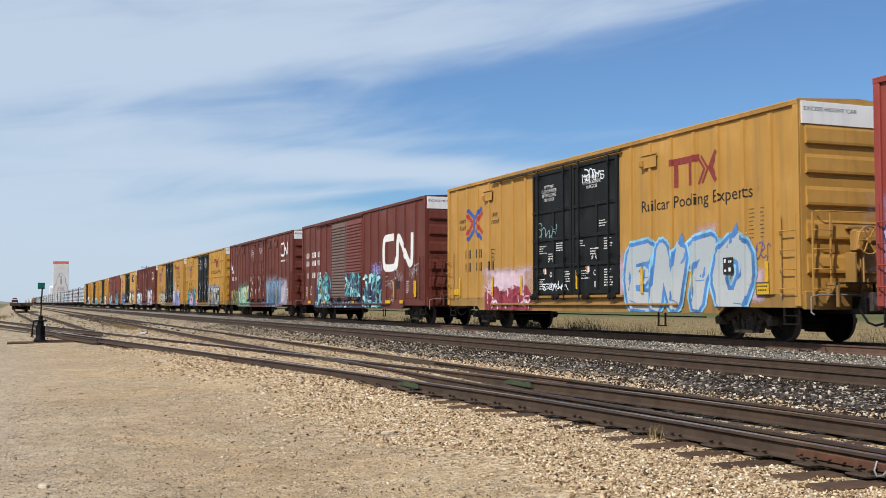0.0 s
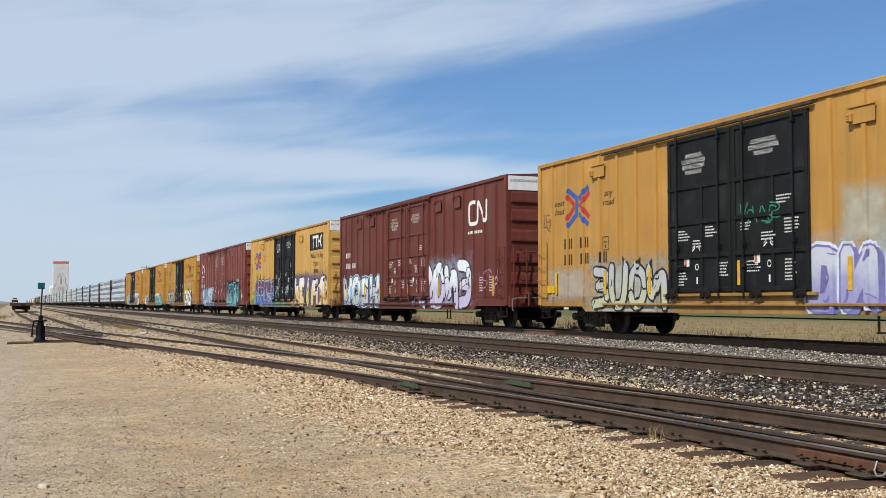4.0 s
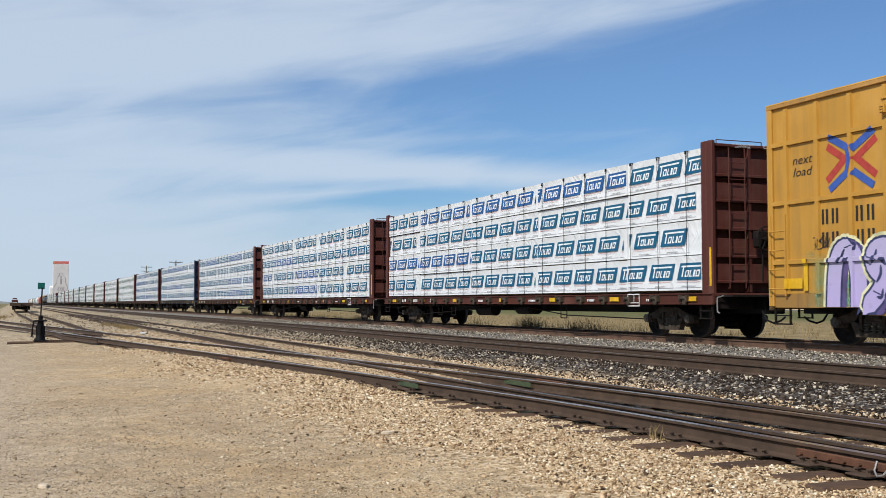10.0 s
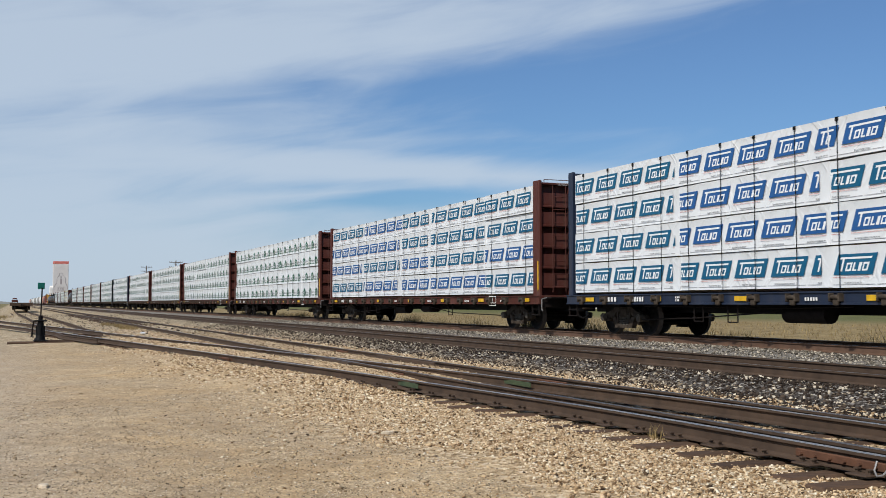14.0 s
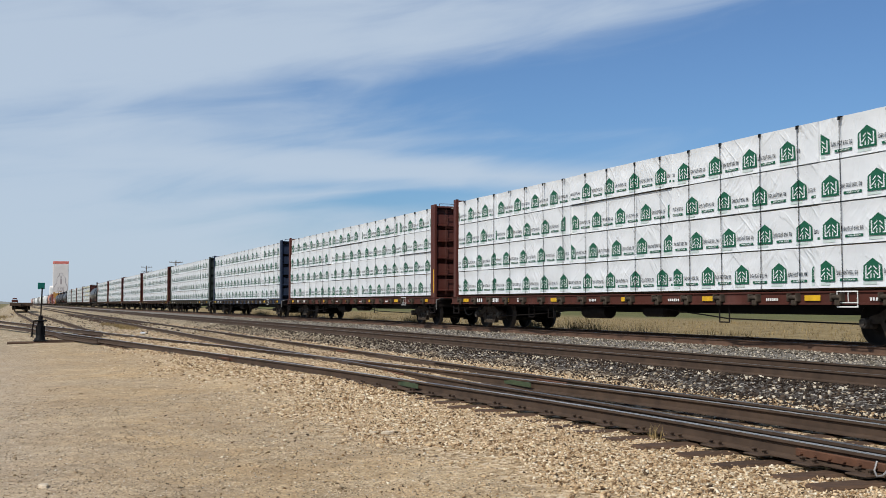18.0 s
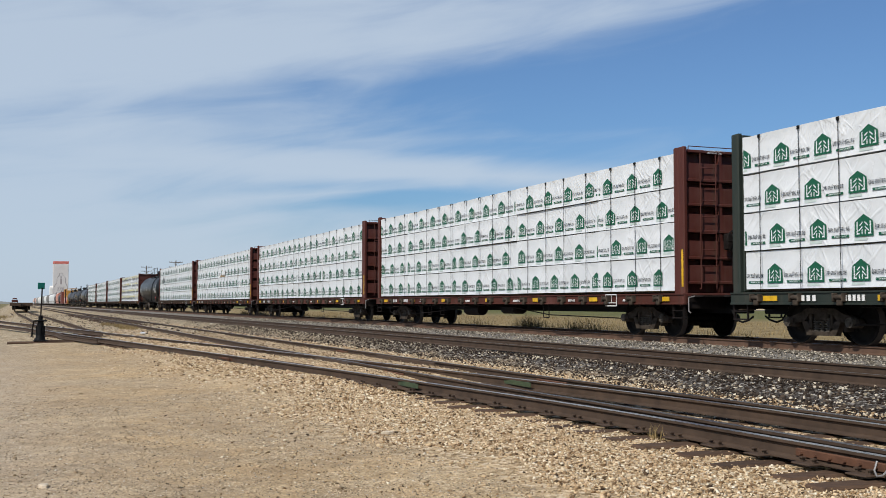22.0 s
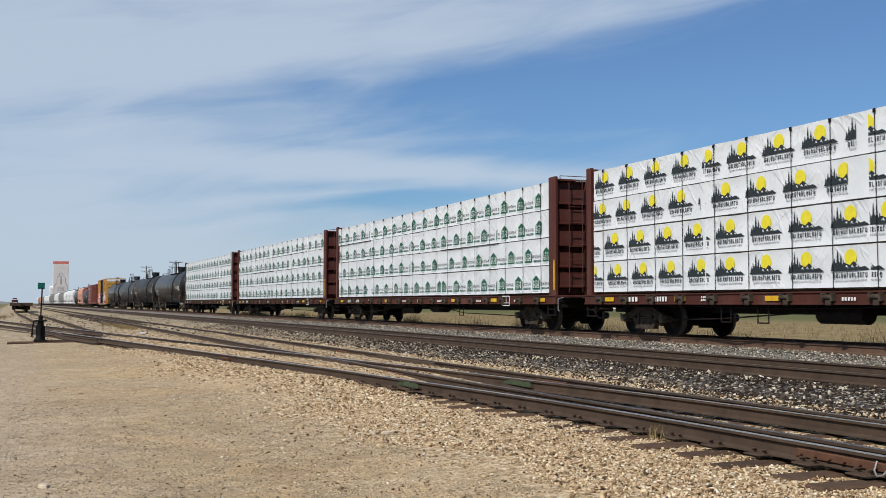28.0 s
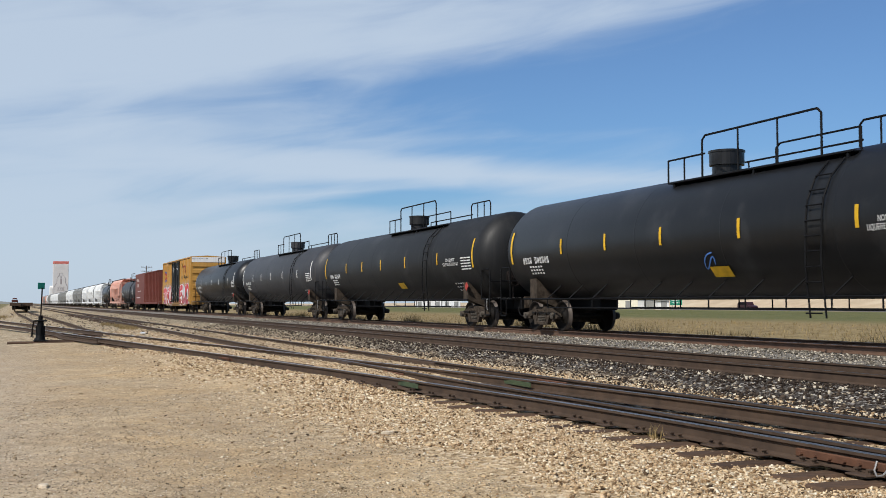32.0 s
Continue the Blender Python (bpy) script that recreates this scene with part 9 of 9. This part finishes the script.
def elevator():
    e = thing("grain_elevator", "tall white grain elevator with red top band", "grain elevator", at=(-947.5, 37.6, -0.7))
    wall = plain("pale_concrete", (0.64, 0.61, 0.59), 0.8, 0, 0.06, 0.3, 0.05)
    # Distance haze is mixed into the red of the top band.
    band = plain("hazed_red_band", (0.60, 0.17, 0.14), 0.7, 0, 0.1, 0.4, 0.05)
    grey = plain("grey_painted_emblem", (0.30, 0.265, 0.27), 0.8, 0, 0.1, 0.4, 0.0)
    part("tower", Build().box(-5.5, 5.5, -6.0, 6.0, 0, 34.2, 0, 0.15), wall, e)
    part("top_band", Build().box(-5.56, 5.56, -6.06, 6.06, 34.2, 36.3, 0, 0.1), band, e, "red painted top band in a haze-paled colour")
    part("annex", Build().box(-4.5, 5.0, -8.4, -6.1, 0, 14.5, 0, 0.2).extrude([(-4.5, 14.5), (5.0, 14.5), (0.25, 16.0)], "y", -8.4, -6.1), M["white"], e, "low white annex")
    b = Build()

    def flat(poly):
        b.add([(0.0, p[0], p[1]) for p in poly], [tuple(range(len(poly)))])
    for poly in stroke([(-5.2, 9.5), (-5.2, 15.0), (-3.0, 18.6), (-3.0, 22.4), (-1.2, 24.6), (-1.2, 26.4), (1.6, 26.4), (1.6, 24.6), (3.6, 22.4), (3.6, 18.6), (5.4, 15.0), (5.4, 13.0)], 0.3):
        flat(poly)
    for poly in stroke([(0.2, 17.5), (0.2, 21.6)], 1.1) + stroke([(0.2, 22.6), (0.2, 23.4)], 0.9) + stroke([(-2.6, 12.3), (2.9, 12.3)], 0.3) + stroke([(-2.6, 14.9), (2.9, 14.9)], 0.3) + stroke([(-2.2, 9.6), (2.5, 9.6)], 0.35) + bars([(-2.2, 12.8, 1.5, 1.7, 1), (-0.4, 12.8, 1.5, 1.7, 1), (1.3, 12.8, 1.5, 1.7, 1)]):
        flat(poly)
    part("painted_emblem", b, grey, e, "grey painted elevator outline and bars", at=(5.56, 0, 0))


elevator()


def ridge():
    """A low far ridge closing the view up the line."""
    b = Build()
    ys = [-900 + 60 * i for i in range(17)]
    hs = [16 * max(0.0, 0.75 + 0.5 * noise.noise((i * 0.35, 2.0, 0.0))) * min(1.0, (16 - i) / 3) for i in range(17)]
    v = [(x, y, z) for y, h in zip(ys, hs) for x, z in ((-2500, -1.0), (-2620, h), (-2800, h * 0.8), (-2950, -1.0))]
    b.add(v, [(4 * i + j, 4 * i + j + 1, 4 * i + j + 5, 4 * i + j + 4) for i in range(16) for j in range(3)], 0, True)
    # The haze over the hill is put into this grey-green colour.
    m = plain("hazy_hill_grass", (0.24, 0.245, 0.22), 0.95, 0, 0.12, 0.01, 0.0, 0.0)
    tagged(new("hill", b.mesh("hill", m)), "low hazy grass hill on the horizon", "hill", kind="structure")


ridge()


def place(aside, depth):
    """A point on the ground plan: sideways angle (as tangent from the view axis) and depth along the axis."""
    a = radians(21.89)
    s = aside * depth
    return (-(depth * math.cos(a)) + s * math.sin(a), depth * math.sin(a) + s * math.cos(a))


def roadside():
    # raised road with its bank, running along behind the grass
    bank = Build()
    xs = [-1200, -700, -420, -330, -250, -150, -50, 100, 400]
    hs = [0.2, 0.4, 1.2, 2.6, 4.4, 5.2, 5.6, 5.8, 6.0]
    for (xa, ha), (xb, hb) in zip(zip(xs, hs), list(zip(xs, hs))[1:]):
        v = [(x, y, z) for x, h in ((xa, ha), (xb, hb)) for y, z in ((166, -0.7), (188, h), (205, h), (230, -0.7))]
        bank.add(v, [(0, 4, 5, 1), (1, 5, 6, 2), (2, 6, 7, 3)], 0, True)
    soil = Nodes("dry_bank_grass")
    n = soil.noise(soil.coord(), 0.12, 6, 0.65)
    m = soil.done(soil.ramp(n, [(0.3, (0.40, 0.30, 0.185)), (0.55, (0.52, 0.405, 0.265)), (0.75, (0.60, 0.50, 0.35))]), 0.95)
    tagged(new("embankment", bank.mesh("embankment", m)), "dry tan grass embankment beyond the road", "embankment", kind="structure")
    road = Build().box(-1500, 500, 146.5, 154.5, -0.7, -0.62)
    tagged(new("road", road.mesh("road", plain("grey_asphalt", (0.12, 0.12, 0.12), 0.9, 0, 0.2, 2.0, 0.1))), "grey two-lane highway beyond the field", "road", kind="structure")


roadside()


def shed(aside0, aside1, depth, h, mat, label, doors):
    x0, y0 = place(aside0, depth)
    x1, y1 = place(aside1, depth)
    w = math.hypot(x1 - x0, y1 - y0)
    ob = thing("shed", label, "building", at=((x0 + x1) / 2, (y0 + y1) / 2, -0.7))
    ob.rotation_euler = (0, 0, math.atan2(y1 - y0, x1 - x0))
    part("wall", Build().box(-w / 2, w / 2, 0, 9, 0, h, 0, 0.05), mat, ob)
    part("roof", Build().extrude([(-0.4, h), (4.5, h + 0.9), (9.4, h), (9.4, h - 0.12), (-0.4, h - 0.12)], "x", -w / 2 - 0.3, w / 2 + 0.3), M["hopper2"], ob)
    for i in range(doors):
        part("door", Build().box(-0.7, 0.7, -0.06, 0.0, 0, 2.2, 0, 0.02), M["hopper2"], ob, at=(-w / 2 + w * (i + 0.5) / doors, 0, 0))


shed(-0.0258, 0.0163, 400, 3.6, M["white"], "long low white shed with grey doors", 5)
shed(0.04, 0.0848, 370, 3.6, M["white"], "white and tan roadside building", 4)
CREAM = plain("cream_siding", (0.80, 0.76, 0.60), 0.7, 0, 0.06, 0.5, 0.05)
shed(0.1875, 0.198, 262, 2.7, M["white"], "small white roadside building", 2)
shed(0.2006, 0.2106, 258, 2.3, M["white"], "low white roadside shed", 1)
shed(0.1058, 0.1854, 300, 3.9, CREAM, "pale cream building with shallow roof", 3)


def parked_suv():
    x, y = place(0.2838, 236)
    car = thing("suv", "dark maroon sport utility vehicle on the road", "car", at=(x, 150.0, -0.62))
    body = plain("dark_maroon_car_paint", (0.04, 0.018, 0.02), 0.3, 0, 0.1, 5, 0)
    part("body", Build().extrude([(-2.3, 0.35), (2.3, 0.35), (2.35, 0.75), (1.9, 0.98), (1.15, 1.08), (0.6, 1.72), (-1.9, 1.78), (-2.25, 1.2)], "y", -0.95, 0.95), body, car)
    part("side_window", Build().extrude([(0.95, 1.12), (0.5, 1.6), (-1.8, 1.66), (-2.0, 1.15)], "y", -0.965, -0.94), M["black"], car)
    for wx in (-1.45, 1.45):
        for wy in (-0.9, 0.9):
            wh = part("wheel", Build().lathe([(-0.12, 0.2), (-0.12, 0.36), (0.12, 0.36), (0.12, 0.2)], "y", 18), M["black"], car, at=(wx, wy, 0.36))
            part("rim", Build().lathe([(-0.1, 0.0), (-0.11, 0.2), (0.11, 0.2), (0.1, 0.0)], "y", 14), M["tread"], wh)


parked_suv()


def road_sign():
    x, y = place(0.217, 228)
    s = thing("road_sign", "green highway guide sign with pale bars", "road sign", at=(x, y, -0.75))
    green = plain("sign_green", (0.01, 0.20, 0.12), 0.5, 0, 0.1, 3, 0)
    part("sign_board", Build().box(-0.03, 0.03, -1.25, 1.25, 1.2, 2.5, 0, 0.01), green, s, turn=(0, 0, -35))
    b = Build()
    for q in bars([(-0.9, 2.05, 1.5, 0.22, 5), (-0.9, 1.6, 1.7, 0.22, 6)]):
        b.add([(0.04, p[0], p[1]) for p in q], [tuple(range(len(q)))])
    tagged(part("sign_writing", b, M["ink_white"], s, turn=(0, 0, -35)), kind="stuff")
    for y2 in (-0.8, 0.8):
        part("sign_post", Build().box(-0.05, 0.05, y2 - 0.05, y2 + 0.05, 0, 1.3), M["hopper2"], s, turn=(0, 0, -35))


road_sign()


# ------------------------------------------------------------------ grass and weeds
def blades(name, label, count, region, height, width, mat, seed):
    rng = np.random.default_rng(seed)
    x, y = region(rng, count)
    n = len(x)
    h = height[0] + (height[1] - height[0]) * rng.random(n) ** 1.5
    a = rng.random(n) * 2 * np.pi
    lean = rng.normal(size=(n, 2)) * 0.28 * h[:, None]
    z = np.array([rough_z(float(p), float(q)) for p, q in zip(x, y)]) - 0.03
    w = width * (0.6 + 0.8 * rng.random(n))
    base = np.stack([x, y, z], 1)
    side = np.stack([np.cos(a) * w, np.sin(a) * w, np.zeros(n)], 1)
    mid = base + np.stack([lean[:, 0] * 0.35, lean[:, 1] * 0.35, h * 0.55], 1)
    tip = base + np.stack([lean[:, 0], lean[:, 1], h], 1)
    v = np.stack([base - side, base + side, mid + side * 0.7, mid - side * 0.7, tip], 1).reshape(-1, 3)
    f = []
    for i in range(n):
        o = 5 * i
        f.append((o, o + 1, o + 2, o + 3))
        f.append((o + 3, o + 2, o + 4))
    me = bpy.data.meshes.new(name)
    me.from_pydata(v.tolist(), [], f)
    me.materials.append(mat)
    return tagged(new(name, me), label, "grass", kind="stuff")


DRY = stone_material("dry_grass_blades", [(0.0, (0.11, 0.079, 0.036)), (0.5, (0.26, 0.19, 0.09)), (1.0, (0.40, 0.31, 0.16))])
WEED = stone_material("dark_weed_stalks", [(0.0, (0.042, 0.040, 0.020)), (0.6, (0.098, 0.083, 0.042)), (1.0, (0.19, 0.15, 0.08))])


def strip(x0, x1, y0, y1):
    return lambda rng, n: (x0 + (x1 - x0) * rng.random(n), y0 + (y1 - y0) * rng.random(n) ** 1.6)


def clumps(x0, x1, y0, y1, k, spread):
    def f(rng, n):
        cx, cy = x0 + (x1 - x0) * rng.random(k), y0 + (y1 - y0) * rng.random(k)
        i = rng.integers(0, k, n)
        return cx[i] + rng.normal(size=n) * spread, cy[i] + np.abs(rng.normal(size=n)) * spread * 0.6
    return f


blades("grass_strip", "tall dry straw grass beyond the main line", 34000, strip(-190, -12, 19.3, 60), (0.08, 0.32), 0.018, DRY, 31)
blades("grass_strip", "dry straw grass on the far verge", 9000, strip(-80, -14, 18.7, 21), (0.05, 0.17), 0.012, DRY, 32)
blades("weed_clumps", "dark dried weed stalks along the ballast edge", 22000, clumps(-95, -14, 18.7, 20.2, 60, 0.5), (0.3, 1.05), 0.008, WEED, 33)
blades("grass_patch", "green grass tuft between the sidings", 1500, clumps(-64, -48, 4.1, 4.9, 6, 0.5), (0.06, 0.22), 0.012, DRY, 34)
blades("grass_patch", "green grass beside the siding", 1500, clumps(-112, -88, -2.6, -0.8, 12, 0.8), (0.1, 0.3), 0.02, DRY, 35)
blades("weed_tuft", "small yellow weed by the rail", 46, clumps(-8.35, -8.3, 5.36, 5.38, 2, 0.07), (0.08, 0.2), 0.006, DRY, 36)


# ------------------------------------------------------------------ litter and single stones
def litter(x, y, size, color, label, seed, lift=0.02):
    """A crumpled scrap lying on the ground."""
    rng = random.Random(seed)
    n = 7
    v = [(size * (i / (n - 1) - 0.5) + rng.uniform(-0.1, 0.1) * size, size * 0.7 * (j / (n - 1) - 0.5) + rng.uniform(-0.1, 0.1) * size, size * 0.28 * rng.random()) for i in range(n) for j in range(n)]
    b = Build().add(v, [(i * n + j, (i + 1) * n + j, (i + 1) * n + j + 1, i * n + j + 1) for i in range(n - 1) for j in range(n - 1)])
    ob = thing("litter", label, "litter", at=(x, y, rough_z(x, y) + lift))
    part("scrap", b, plain("crumpled_scrap", color, 0.6, 0, 0.15, 6, 0.2), ob)


SLAB = plain("pale_flat_stone", (0.56, 0.47, 0.35), 0.9, 0, 0.3, 30, 0.4, 0.1)


def flat_stone(x, y, length, seed):
    rng = random.Random(seed)
    ring = [(length / 2 * math.cos(i * 0.785) * rng.uniform(0.75, 1.1), length / 3 * math.sin(i * 0.785) * rng.uniform(0.75, 1.1)) for i in range(8)]
    v = [(p[0] * k, p[1] * k, z) for k, z in ((1.0, -0.03), (1.05, 0.02), (0.8, 0.012 + length * 0.12)) for p in ring]
    f = [(r * 8 + i, r * 8 + (i + 1) % 8, r * 8 + 8 + (i + 1) % 8, r * 8 + 8 + i) for r in range(2) for i in range(8)] + [tuple(range(16, 24))]
    ob = thing("stone", "pale flat stone lying on the packed gravel", "stone", "loose stones", at=(x, y, rough_z(x, y)))
    part("slab", Build().add(v, f), SLAB, ob, turn=(0, 0, rng.uniform(0, 90)))


litter(-39.2, 4.33, 0.24, (0.66, 0.70, 0.76), "crumpled white and blue paper on the track", 1, 0.1)
for index, (sx, sy, length) in enumerate(((-9.69, 3.33, 0.12), (-9.8, 3.22, 0.07), (-8.02, 0.23, 0.11), (-7.3, 0.43, 0.08), (-9.3, 3.5, 0.07), (-11.6, 2.4, 0.06), (-6.4, 1.35, 0.05))):
    flat_stone(sx, sy, length, 40 + index)


# ------------------------------------------------------------------ a passing insect
def at_view(u, v, d):
    """A point d metres ahead of the camera, u to its right and v above its axis, as tangents."""
    return EYE @ Vector((u * d, v * d, -d))


def insect():
    ob = thing("flying_insect", "small dark insect flying past in the air", "insect", at=(0, 0, 2))
    part("body", Build().lathe([(-0.014, 0.0), (-0.011, 0.003), (-0.003, 0.0045), (0.004, 0.0035), (0.009, 0.0045), (0.014, 0.002), (0.015, 0.0)], "x", 10), M["black"], ob)
    for s in (-1, 1):
        part("wing", Build().add([(0.002, s * 0.002, 0.003), (-0.004, s * 0.018, 0.009), (-0.012, s * 0.017, 0.008), (-0.008, s * 0.002, 0.004)], [(0, 1, 2, 3)]), M["hopper2"], ob)
    a, b = at_view(0.2959, (441 - 158) / 1899, 4.8), at_view(0.0416, (441 - 107) / 1899, 4.8)
    step = b - a
    face = (math.degrees(math.atan2(step.y, step.x)))
    rows = [(0.0, a - step * 9), (19.7, a - step * 3), (20.0, a), (20.1, b), (20.4, b + step * 3), (32.0, b + step * 9)]
    INSECT.append((ob, [(t, pose(*p, 0, 0, face)) for t, p in rows]))


INSECT = []
insect()


# ------------------------------------------------------------------ movement
def motions():
    for car, c in MOVING:
        walk(car, [(float(t), pose(c + SPEED * t, TRAIN_Y, 0)) for t in range(0, 33)])
    for ob, rows in INSECT:
        walk(ob, rows)
    # wheels turn a little under a quarter per key while their truck is near
    for wheel, c in SPINNING:
        p = wheel.location.copy()
        t0, t1 = max(0.0, (-320.0 - c) / SPEED), min(SECONDS, (12.0 - c) / SPEED)
        if t1 <= t0:
            continue
        k0, k1 = math.floor(t0 * FPS), math.ceil(t1 * FPS)
        rows = [(0.0, 0.0)] if k0 > 0 else []
        rows += [(k / FPS, 88.0 * (k - k0)) for k in range(k0, k1 + 1)]
        if k1 < round(SECONDS * FPS):
            rows.append((SECONDS, rows[-1][1]))
        walk(wheel, [(t, Matrix.Translation(p) @ Matrix.Rotation(radians(a), 4, "Y")) for t, a in rows])


motions()
